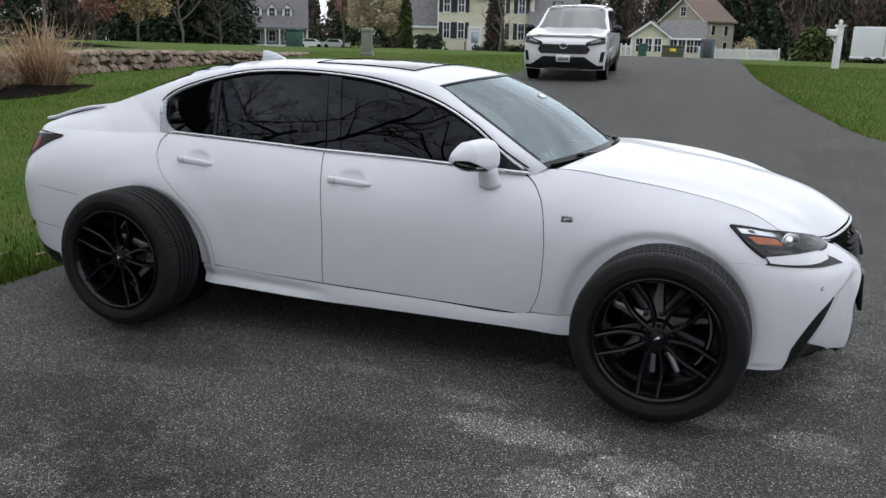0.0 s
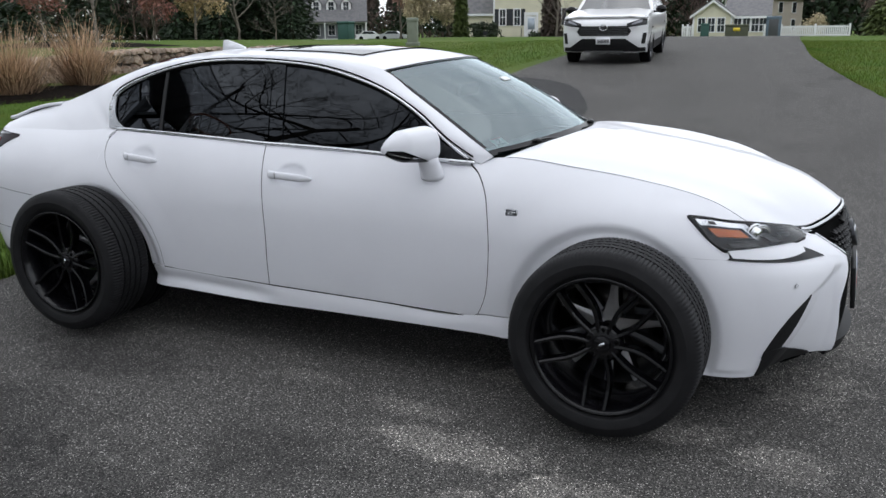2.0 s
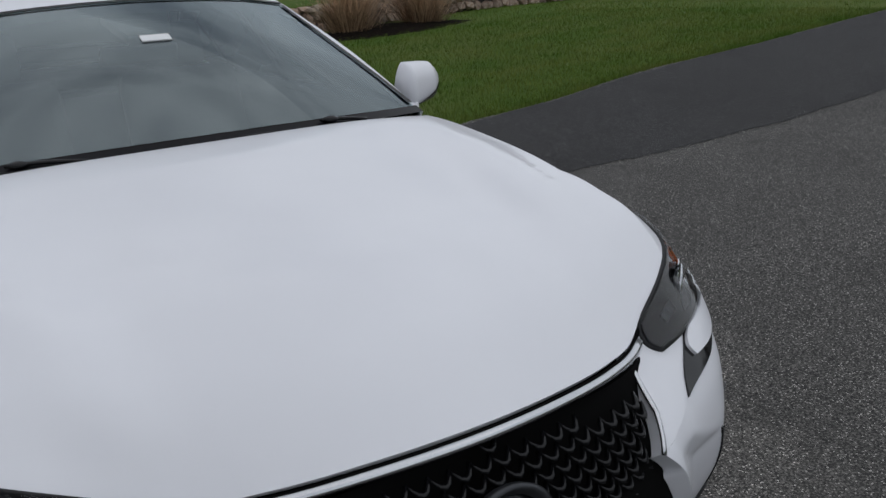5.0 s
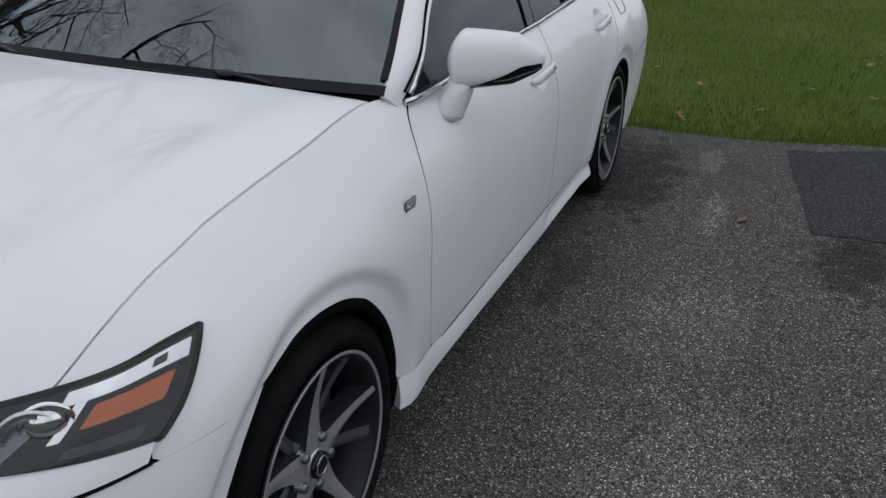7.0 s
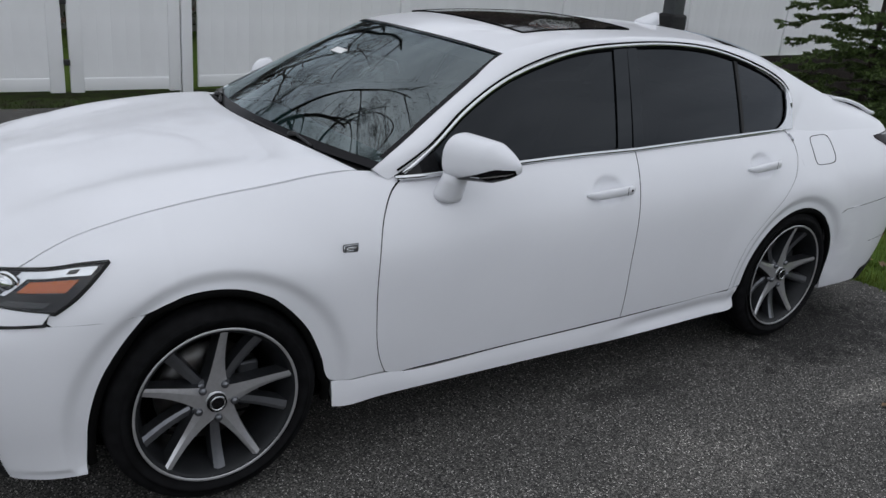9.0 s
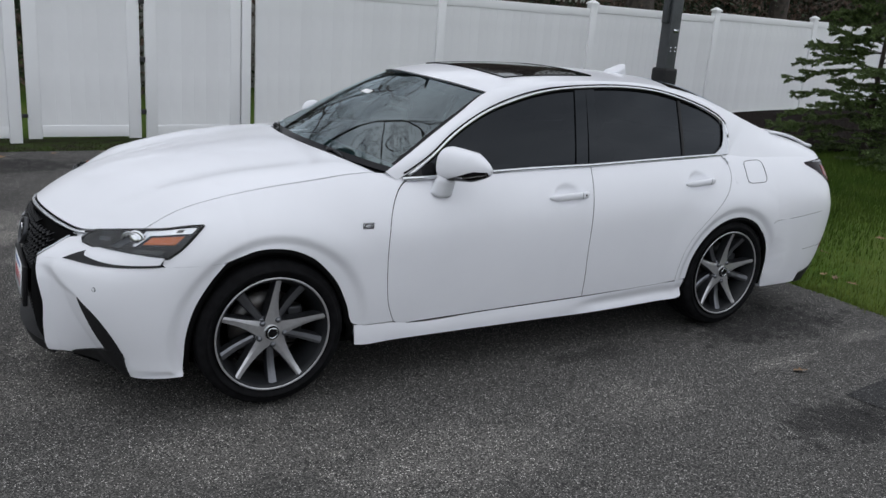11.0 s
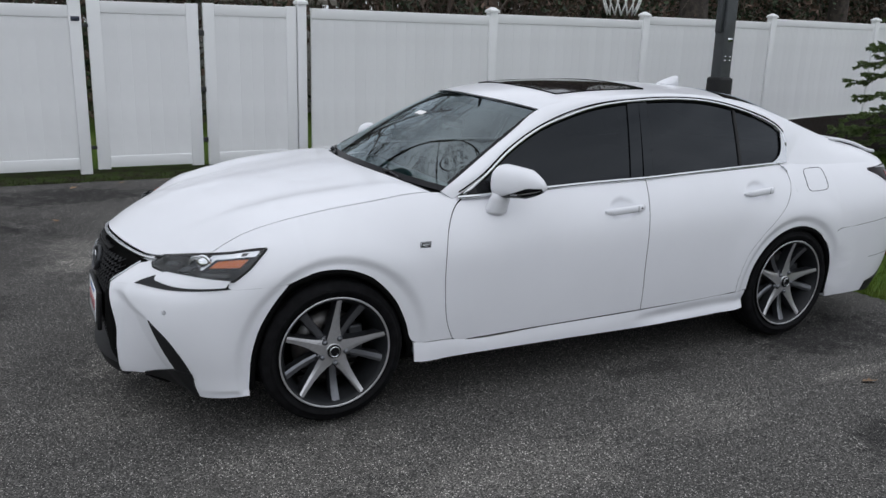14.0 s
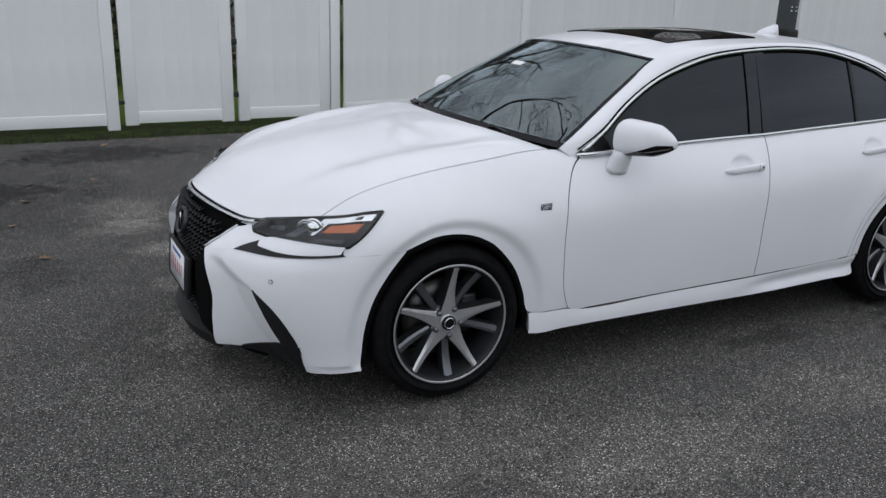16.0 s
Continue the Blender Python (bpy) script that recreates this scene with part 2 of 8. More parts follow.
def block(x0, x1, y0, y1, z0, z1, bevel=0.0, seg=2):
    bm = bmesh.new()
    bmesh.ops.create_cube(bm, size=1.0)
    for v in bm.verts:
        v.co = Vector(((x0 + x1) / 2 + v.co.x * (x1 - x0), (y0 + y1) / 2 + v.co.y * (y1 - y0), (z0 + z1) / 2 + v.co.z * (z1 - z0)))
    if bevel:
        bmesh.ops.bevel(bm, geom=list(bm.edges), offset=bevel, segments=seg, affect="EDGES", profile=0.6)
    V = [tuple(v.co) for v in bm.verts]
    bm.verts.index_update()
    F = [tuple(v.index for v in f.verts) for f in bm.faces]
    bm.free()
    return V, F


def ball(center, radii, seg=16, rings=10):
    V, F = [], []
    for j in range(rings + 1):
        p = math.pi * j / rings
        for i in range(seg):
            a = 2 * math.pi * i / seg
            V.append((center[0] + radii[0] * math.sin(p) * math.cos(a), center[1] + radii[1] * math.sin(p) * math.sin(a), center[2] + radii[2] * math.cos(p)))
    for j in range(rings):
        for i in range(seg):
            k = (i + 1) % seg
            F.append((j * seg + i, (j + 1) * seg + i, (j + 1) * seg + k, j * seg + k))
    return V, F


def prism(outline, depth):
    """An outline of (x, z) points, pushed along y by depth from y = 0."""
    n = len(outline)
    V = [(x, 0, z) for x, z in outline] + [(x, depth, z) for x, z in outline]
    F = [tuple(range(n)), tuple(reversed(range(n, 2 * n)))] + [(i, i + n, (i + 1) % n + n, (i + 1) % n) for i in range(n)]
    return V, F



# ---- the white sedan ----
def spline(pts):
    """Smooth curve through a few points; u runs from 0 to 1 by chord length."""
    P = np.array(pts, float)
    n = len(P)
    if n == 2:
        return lambda u: P[0] + (P[1] - P[0]) * u
    d = np.sqrt(np.linalg.norm(np.diff(P, axis=0), axis=1)) ** 1.6
    k = np.concatenate([[0], np.cumsum(d)])
    k /= k[-1]
    T = np.empty_like(P)
    for i in range(1, n - 1):
        a, b = k[i] - k[i - 1], k[i + 1] - k[i]
        T[i] = ((P[i] - P[i - 1]) / a * b + (P[i + 1] - P[i]) / b * a) / (a + b)
    T[0] = 1.5 * (P[1] - P[0]) / (k[1] - k[0]) - 0.5 * T[1]
    T[-1] = 1.5 * (P[-1] - P[-2]) / (k[-1] - k[-2]) - 0.5 * T[-2]

    def at(u):
        i = min(max(int(np.searchsorted(k, u, side="right")) - 1, 0), n - 2)
        h = k[i + 1] - k[i]
        s = (u - k[i]) / h
        return (P[i] * (1 + 2 * s) * (1 - s) ** 2 + T[i] * h * s * (1 - s) ** 2
                + P[i + 1] * s * s * (3 - 2 * s) + T[i + 1] * h * s * s * (s - 1))
    return at


def graph(pts):
    """A smooth function through (x, value) knots given in rising x."""
    X = np.array([p[0] for p in pts], float)
    Y = np.array([p[1] for p in pts], float)
    n = len(X)
    m = np.diff(Y) / np.diff(X)
    t = np.concatenate([[m[0]], [(m[i] * (X[i + 2] - X[i + 1]) + m[i + 1] * (X[i + 1] - X[i])) / (X[i + 2] - X[i]) for i in range(n - 2)], [m[-1]]])

    def at(x):
        x = min(max(x, X[0]), X[-1])
        i = min(max(int(np.searchsorted(X, x, side="right")) - 1, 0), n - 2)
        h = X[i + 1] - X[i]
        s = (x - X[i]) / h
        return (Y[i] * (1 + 2 * s) * (1 - s) ** 2 + t[i] * h * s * (1 - s) ** 2
                + Y[i + 1] * s * s * (3 - 2 * s) + t[i + 1] * h * s * s * (s - 1))
    return at


# Half width, shoulder line and nose of the sedan's body, in metres; x to its front, z up.
half_width = graph([(-2.45, .80), (-2.1, .875), (-1.75, .91), (-1.4, .918), (-.9, .908), (0, .905), (.9, .905), (1.4, .914), (1.6, .905), (2.4, .88)])
flank_y = graph([(-2.2, .70), (-1.75, .755), (-1.4, .785), (-1, .80), (0, .80), (.5, .80), (.7, .790), (.8, .768), (.9, .735)])
edge_y = graph([(-2.4, .66), (-2.1, .70), (-1.75, .735), (-1.4, .762), (-1, .779), (0, .786), (.6, .790), (.9, .726), (1.2, .732), (1.55, .727), (1.93, .68), (2.4, .6)])
edge_z = graph([(-2.4, .99), (-2.1, 1.0), (-1.75, 1.01), (-1.2, 1.025), (-.4, 1.003), (.3, .987), (.68, .970), (.9, 1.006), (1.2, .985), (1.55, .936), (1.93, .833), (2.4, .70)])
nose_x = graph([(.12, 2.17), (.2, 2.25), (.3, 2.30), (.42, 2.33), (.55, 2.325), (.626, 2.29), (.7, 2.20), (.745, 2.13), (.8, 2.07), (.86, 2.0), (1.1, 1.8)])
tail_x = graph([(.12, -2.40), (.22, -2.47), (.34, -2.545), (.43, -2.57), (.5, -2.59), (.58, -2.60), (.65, -2.605), (.72, -2.595), (.8, -2.575), (.88, -2.555), (.97, -2.55), (1.1, -2.53)])
chin_x = graph([(.12, .075), (.2, .07), (.3, .045), (.42, .022), (.55, .01), (.64, 0), (1.1, 0)])
CORNER, REAR = 1.55, -1.80
prow_top = graph([(1.6, 0), (1.75, .006), (2.0, .017), (2.12, .0), (2.22, -.012), (2.55, 0)])
prow = graph([(1.6, 0), (1.85, 0), (2.05, -.015), (2.2, -.038), (2.30, 0), (2.39, .042), (2.55, 0)])


def flare(x, z):
    """How far the body stands out round the wheel arches: a soft swell with a crease, falling in to the opening."""
    y = 0.0
    for cx, ra in ((1.425, .385), (-1.425, .355)):
        r = math.hypot(x - cx, z - .335) - ra
        if z > .2 and r < .22:
            q = min(max((.22 - r) / .14, 0), 1)
            y += .010 * q * q * (3 - 2 * q)
            q = min(max((.068 - r) / .05, 0), 1)
            y -= .019 * q * q * (3 - 2 * q)
    return y


def side(x, z):
    w, ye, ze = half_width(x), edge_y(x), edge_z(x)
    zm = .64
    if z > zm:
        p = min((z - zm) / (ze - zm), 1.15)
        y = w - (w - ye) * p ** 2.4
    else:
        p = (zm - z) / .46
        y = w - .045 * p ** 2
    return y


def skin(s, z):
    """The lower body, wrapped round nose and tail: s is x along the side, then degrees / 90 round the corner."""
    n = 2.6 if s > 0 else 4.4
    if s <= REAR:
        a = math.radians(min((REAR - s) * 90, 90))
        w = side(REAR, z)
        x = REAR + (tail_x(z) - REAR) * max(math.sin(a), 0) ** (2 / n)
        return np.array((x, w * max(math.cos(a), 0) ** (2 / n) + flare(x, z), z))
    if s <= CORNER:
        return np.array((s, side(s, z) + flare(s, z), z))
    a = math.radians(min((s - CORNER) * 90, 90))
    w = side(CORNER, z)
    k = min(max((z - .66) / .08, 0), 1)
    keel = prow(s) * (1 - k) + prow_top(s) * k
    q = min(max((s - 2.10) / .2, 0), 1)
    x = CORNER + (nose_x(z) - CORNER) * math.sin(a) ** (2 / n) + chin_x(z) * q * q * (3 - 2 * q)
    up = min(max((z - .83) / .06, 0), 1)
    tuck = .013 * up * up * (3 - 2 * up) * math.exp(-((s - 1.72) / .10) ** 2)
    return np.array((x, w * max(math.cos(a), 0) ** (2 / n) + keel - tuck + flare(x, z), z))


def flank(x, z):
    """Side glass and pillars above the belt."""
    q = max(z - .955, -.05) / .43
    return np.array((x, flank_y(x) + .004 - .226 * math.copysign(abs(q) ** 1.12, q), z))


car = thing("sedan", "white four-door sport sedan parked on the asphalt driveway", "car", pose(0, 0, 0))


def both(name, geo, material, label="", parent=None, smooth=True):
    """The same part on the car's left and right."""
    pa = parent or (car, car)
    return part(name, geo, material, pa[0], label, smooth), part(name, mirrored(geo), material, pa[1], label, smooth)


def arc(cx, cz, r, a0, a1, n=9):
    return [(cx + r * math.cos(radians(a0 + (a1 - a0) * i / n)), cz + r * math.sin(radians(a0 + (a1 - a0) * i / n))) for i in range(n + 1)]


# Panel edges as (s, z) on the skin.
ARCH_F = [(1.055, .341), (1.072, .41), (1.10, .48), (1.13, .54), (1.169, .593), (1.22, .645), (1.279, .683), (1.34, .709), (1.40, .721), (1.47, .723), (1.539, .711)]
ARCH_R = arc(-1.43, .335, .352, 8, 172, 14)
DOOR_A = [(.835, .315), (.872, .40), (.892, .56), (.886, .74), (.855, .86), (.80, .935), (.745, .968)]
SEAM_B = [(-.308, .31), (-.304, .42), (-.297, .56), (-.304, .72), (-.32, .85), (-.345, 1.0)]
DOOR_C = [(-.985, .335), (-.992, .42), (-1.035, .55), (-1.13, .66), (-1.255, .765), (-1.345, .85), (-1.392, .93), (-1.398, .985), (-1.37, 1.030)]
up_b = spline(SEAM_B)
belt_f = spline([(-.345, 1.0), (.0, .995), (.35, .985), (.745, .968)])
belt_r = spline([(-1.37, 1.030), (-.9, 1.019), (-.345, 1.0)])
sill_f = spline([(-.308, .31), (.3, .305), (.70, .30), (.80, .301), (.835, .315)])
sill_r = spline([(-.985, .335), (-.9, .328), (-.308, .31)])

def scooped(g, cx, cz):
    """Presses a shallow bowl into a door round its handle."""
    for col in g:
        for p in col:
            e = ((p[0] - cx) / .085) ** 2 + ((p[2] - cz) / .052) ** 2
            if e < 1:
                p[1] -= .020 * (1 - e) ** .8
    return g


g = scooped(skin_grid(sill_f, belt_f, up_b, spline(DOOR_A), 110, 66, skin), -.15, .874)
door_f = both("front_door", sheet(g, (0, 1, 0), gap=.0022), PAINT)
g = scooped(skin_grid(sill_r, belt_r, spline(DOOR_C), up_b, 100, 66, skin), -1.11, .906)
door_r = both("rear_door", sheet(g, (0, 1, 0), gap=.0022), PAINT)

fender_low = spline([(.835, .315), (.95, .322), (1.035, .325)] + ARCH_F + [(1.592, .681), (1.70, .677), (1.79, .672)])
gap_top = [(.745, .968), (.82, .992), (.90, 1.000), (1.02, .996), (1.2, .977), (1.4, .955), (1.5, .940), (1.56, .929), (1.62, .920), (1.68, .910), (1.74, .900), (1.80, .889), (1.86, .875), (1.93, .846), (2.0, .796)]
g = skin_grid(fender_low, spline(gap_top), spline(DOOR_A), spline([(1.79, .672), (1.9, .73), (2.0, .795)]), 110, 44, skin)
both("front_fender", sheet(g, (0, 1, 0), gap=.0015, rims="lrt"), PAINT)

q_low = spline([(-1.083, .335)] + ARCH_R[1:12] + [(-1.76, .635), (-1.86, .662), (-1.98, .677), (-2.2, .69)])
shoulder = spline([(-1.428, 1.035), (-1.55, 1.022), (-1.7, 1.012), (-1.93, 1.003), (-2.16, .995)])
SHOULDER = [tuple(shoulder(u)) for u in np.linspace(0, 1, 11)]
q_top = spline(DOOR_C + SHOULDER)
g = skin_grid(q_low, q_top, spline([(-1.083, .335), (-.985, .335)]), spline([(-2.2, .69), (-2.18, .8), (-2.16, .995)]), 120, 44, skin)
quarter = both("quarter_panel", sheet(g, (0, 1, 0)), PAINT)

def seam(name, pts, pa, n=40, r=.0046, deep=-.0041):
    c = spline(pts)
    both(name, sweep([skin(*c(u)) + np.array((0, deep, 0)) for u in L(0, 1, n)], r, 5, up=(0, 1, 0), caps=False), DEEP, "", pa)


L = np.linspace
seam("door_seal", DOOR_A, door_f)
seam("door_seal", [(-.308, .308), (.3, .303), (.70, .299), (.80, .30), (.835, .315)], door_f, 60, .0030, -.0025)
seam("door_seal", SEAM_B, door_f)
seam("door_seal", DOOR_C, door_r)
seam("door_seal", [(-.985, .333), (-.9, .327), (-.308, .308)], door_r, 60, .0030, -.0025)

seam("body_seam", [(1.592, .680), (1.70, .677), (1.79, .672)], (car, car), 16, .003, -.003)
seam("body_seam", [(-1.752, .632), (-1.81, .650), (-1.86, .662), (-1.98, .677)], (car, car), 24, .0013, .0)
seam("body_seam", [(-1.89, .432), (-2.1, .44), (-2.28, .428)], (car, car), 20, .0013, .0)

# sill with its flared rear end
sill_top = spline([(-1.075, .33), (-.985, .332), (-.308, .307), (.3, .302), (.75, .297), (.84, .312), (1.04, .322)])
sill_bot = spline([(-1.07, .225), (-.7, .212), (-.40, .208), (.0, .215), (.6, .222), (1.035, .225)])
g = skin_grid(sill_bot, sill_top, spline([(-1.07, .225), (-1.075, .33)]), spline([(1.035, .225), (1.04, .322)]), 60, 10, skin)
for i in range(g.shape[0]):
    for j in range(g.shape[1]):
        v = j / (g.shape[1] - 1)
        wedge = .020 * max(0, min(1, (-.25 - g[i, j, 0]) / .18)) * math.exp(-((v - .45) / .3) ** 2)
        g[i, j, 1] += .003 * math.sin(math.pi * v) + .017 * (1 - v) - wedge
both("sill", sheet(g, (0, 1, 0), thick=.05, gap=.001), PAINT)

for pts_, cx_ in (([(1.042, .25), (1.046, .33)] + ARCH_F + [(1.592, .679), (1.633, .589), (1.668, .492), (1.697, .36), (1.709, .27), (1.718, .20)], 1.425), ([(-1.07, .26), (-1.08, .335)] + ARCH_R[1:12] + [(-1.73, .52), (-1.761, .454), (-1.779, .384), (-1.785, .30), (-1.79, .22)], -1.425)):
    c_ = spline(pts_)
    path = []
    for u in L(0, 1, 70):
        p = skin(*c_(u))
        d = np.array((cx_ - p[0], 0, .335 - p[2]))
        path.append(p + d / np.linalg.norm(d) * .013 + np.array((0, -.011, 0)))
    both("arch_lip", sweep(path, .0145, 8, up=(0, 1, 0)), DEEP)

# front bumper: the wrapped lower part, and the cheek between lamp and grille
b_low = spline([(1.722, .184), (1.86, .172), (1.935, .172), (1.985, .198), (2.10, .203), (2.2, .203), (2.31, .20)])
b_mid = spline([(1.592, .679), (1.70, .677), (1.80, .672), (1.98, .655), (2.20, .637), (2.394, .612)])
b_arch = spline([(1.722, .184), (1.709, .27), (1.697, .36), (1.668, .492), (1.633, .589), (1.592, .679)])
b_grille = spline([(2.31, .20), (2.30, .30), (2.291, .43), (2.334, .54), (2.394, .612)])


def facet(s, z):
    """The fascia: hollow between the grille edge and the ridge that runs from the lamp strip down to the vent."""
    p = skin(s, z)
    ridge = 2.245 - .16 * max(0, (.592 - z)) / .084 if z > .508 else 2.085 - .10 * (.508 - z) / .23
    if s > ridge and z < .64:
        q = min((s - ridge) / .10, 1) * min((.64 - z) / .06, 1)
        p = p - np.array((.030, .012, 0)) * q * max(0, 1 - max(0, (s - 2.25)) / .1)
    if z < .30 and s < 1.99:
        p = p + np.array((.008, .016, 0)) * ((.30 - z) / .13) ** 2
    return p


g1 = sheet(skin_grid(b_low, b_mid, b_arch, b_grille, 84, 48, facet), (1, .6, 0), thick=.05, rims="lrb")
cheek_top = spline([(2.0, .795), (2.10, .775), (2.20, .752), (2.297, .731)])
cheek_low = spline([(1.80, .672), (1.98, .655), (2.20, .637), (2.394, .612)])
g2 = sheet(skin_grid(cheek_low, cheek_top, spline([(1.80, .672), (1.9, .73), (2.0, .795)]), spline([(2.394, .612), (2.36, .66), (2.297, .731)]), 30, 14, skin), (1, .6, 0), thick=.03, rims="rt")
bumper = thing("front_bumper", "", "")
bumper.parent = car
both("bumper_cover", join(g1, g2), PAINT, parent=(bumper, bumper))

# dark L-shaped running-light strip, with a white blade inside it
strip = skin_grid(spline([(1.803, .672), (1.98, .652), (2.215, .636)]), spline([(1.815, .703), (1.99, .707), (2.125, .702)]), spline([(1.803, .672), (1.815, .703)]), spline([(2.215, .636), (2.125, .702)]), 30, 6, skin)
both("running_light", sheet(strip, (1, .6, 0), thick=.008, lift=.004), BLACK_GLOSS, "gloss black L-shaped running light strip", (bumper, bumper))
blade = skin_grid(spline([(1.815, .680), (2.02, .662), (2.125, .666)]), spline([(1.812, .706), (1.99, .709), (2.11, .704)]), spline([(1.815, .680), (1.812, .706)]), spline([(2.125, .666), (2.14, .686), (2.11, .704)]), 30, 6, skin)
both("bumper_blade", sheet(blade, (1, .6, 0), thick=.008, lift=.011), PAINT, "", (bumper, bumper))

# dark slash vent and the winglet below it
slash = skin_grid(spline([(1.925, .255), (1.96, .27), (2.0, .295)]), spline([(2.078, .503), (2.082, .507), (2.086, .508)]), spline([(1.925, .255), (1.948, .342), (2.0, .432), (2.078, .503)]), spline([(2.0, .295), (2.035, .39), (2.062, .455), (2.086, .508)]), 8, 16, facet)
both("side_vent", sheet(slash, (1, .6, 0), thick=.01, lift=.003), BLACK_PLASTIC, "black slash-shaped vent", (bumper, bumper))
wing = skin_grid(spline([(1.935, .176), (2.03, .186), (2.12, .196), (2.20, .203)]), spline([(1.927, .283), (2.0, .293), (2.10, .255), (2.20, .212)]), spline([(1.935, .176), (1.927, .283)]), spline([(2.20, .203), (2.20, .212)]), 24, 8, facet)
both("winglet", sheet(wing, (1, .6, 0), thick=.04, lift=.007), BLACK_PLASTIC, "black plastic lower winglet", (bumper, bumper))
lip = np.array([[(2.325 - .30 * (abs(y) / .62) ** 2.4 + .02 * v, y, .158 + .055 * v) for v in np.linspace(0, 1, 4)] for y in np.linspace(-.36, .36, 30)])
part("lower_lip", sheet(lip, (1, 0, 0), thick=.06), BLACK_PLASTIC, bumper)
for sgn in (1, -1):
    c = skin(2.017, .557)
    ring = lathe([(.0065, 0), (.0080, .0015), (.0065, .002), (.0, .001)], 16)
    part("parking_sensor", moved(ring, Matrix.Translation((c[0] + .002, sgn * (c[1] + .001), c[2])) @ pose(0, 0, 0, 0, 0, -52 if sgn > 0 else -128)), PAINT, bumper)
    part("sensor_ring", moved(lathe([(.0075, .0), (.0085, .0025), (.0095, .0)], 20), Matrix.Translation((c[0] + .002, sgn * (c[1] + .001), c[2])) @ pose(0, 0, 0, 0, 0, -52 if sgn > 0 else -128)), GREY_TRIM, bumper)

# grille: a spindle of dark scales
gx = graph([(.14, 2.25), (.22, 2.285), (.35, 2.305), (.5, 2.312), (.63, 2.306), (.7, 2.282), (.77, 2.248)])
grille_w = graph([(.15, .46), (.30, .485), (.43, .475), (.54, .43), (.618, .355), (.66, .385), (.70, .41), (.735, .42), (.77, .36)])


def grille_at(y, z, back=0.0):
    return np.array((gx(z) - .25 * y * y - 1.4 * y ** 4 - back, y, z))


grille = thing("grille", "", "")
grille.parent = car
g = np.array([[grille_at(u * (min(grille_w(z) + .02, .50)), z, .040) for z in np.linspace(.14, .745 - .03 * abs(u), 24)] for u in np.linspace(-1, 1, 30)])
part("grille_backing", sheet(g, (1, 0, 0), thick=.02), DEEP, grille)
V, F = [], []
for r in range(25):
    z0 = .175 + r * .0235
    for c in range(-14, 15):
        y0 = (c + .5 * (r % 2)) * .036
        if abs(y0) > grille_w(z0 + .01) - (.012 if z0 < .62 else .034) or z0 > .742 - .14 * abs(y0):
            continue
        pts = []
        for k in range(7):
            t = -1 + 2 * k / 6
            pts.append(grille_at(y0 + .018 * t, z0 + .0125 * t * t, .004 + .014 * t * t))
        v, f = sweep(pts, .0044, 4, up=(1, 0, 0), flat=2.2, taper=lambda q: 1 - .55 * abs(2 * q - 1))
        k = len(V)
        V += v
        F += [tuple(i + k for i in q) for q in f]
tagged(part("grille_mesh", (V, F), BLACK_GLOSS, grille, "gloss black scale-pattern grille mesh"), kind="stuff")
HOOD_F = [tuple(skin(2.0, .797)), tuple(skin(2.10, .778)), tuple(skin(2.20, .755)), (2.125, .42, .741), (2.178, .31, .752), (2.222, .17, .768), (2.243, 0, .776)]
hf = spline(HOOD_F + [(x, -y, z) for x, y, z in HOOD_F[-2::-1]])
part("grille_top_trim", sweep([hf(u) + np.array((.010, 0, -.014)) for u in np.linspace(.20, .80, 40)], .0105, 6, up=(0, 0, 1), flat=.8), SATIN, grille, "silver strip along the top of the grille")
edge = [spline([(2.394, .612), (2.36, .66), (2.297, .731)])(u) for u in np.linspace(0, 1, 16)]
for sgn in (1, -1):
    part("grille_side_trim", sweep([(skin(*e) + np.array((.002, .000, .0))) * np.array((1, sgn, 1)) for e in edge], .0065, 6, up=(1, 0, 0), flat=.7), SATIN, grille, "silver strip beside the grille")
part("grille_top_shadow", sweep([hf(u) + np.array((.003, 0, -.010)) for u in np.linspace(.02, .98, 60)], .005, 6), DEEP, grille)
emblem = lathe([(.048, .0), (.056, .006), (.062, .010), (.068, .004), (.066, -.01)], 40, "x")
emblem = ([(x, y * 1.18, z * .92) for x, y, z in emblem[0]], emblem[1])
part("emblem_ring", moved(emblem, pose(2.310, 0, .634, 0, -16, 0)), DARK_ALLOY, grille, "dark chrome oval emblem ring")
part("emblem_plate", moved(lathe([(.0, .002), (.055, .002), (.06, -.02)], 32, "x"), pose(2.306, 0, .634, 0, -16, 0)), BLACK_GLOSS, grille)
bar = prism([(-.006, .036), (.006, .036), (-.006, -.028), (-.018, -.028)], .006)
part("emblem_bar", moved(bar, pose(2.316, 0, .634, 0, 0, 90)), CHROME, grille)

plate = thing("number_plate", "", "")
plate.parent = car
part("plate_bracket", moved(block(-.012, .008, -.21, .21, -.10, .085, .006), pose(2.332, 0, .435, 0, -4, 0)), BLACK_PLASTIC, plate)
part("plate_sheet", moved(block(.009, .011, -.152, .152, -.076, .076), pose(2.332, 0, .435, 0, -4, 0)), PLATE, plate, "white number plate with red bars")
for i in range(6):
    part("plate_bar", moved(block(.0112, .0125, -.116 + .042 * i, -.106 + .042 * i, -.036, .020, .0), pose(2.332, 0, .435, 0, -4, 0)), PLATE_RED, plate)
part("plate_band", moved(block(.0112, .0125, -.085, .085, .046, .062), pose(2.332, 0, .435, 0, -4, 0)), PLATE_BLUE, plate)

# hood, with its two long creases
gap_curve = spline(gap_top)
gap_u0 = min(np.linspace(0, 1, 400), key=lambda u: abs(gap_curve(u)[0] - .90))


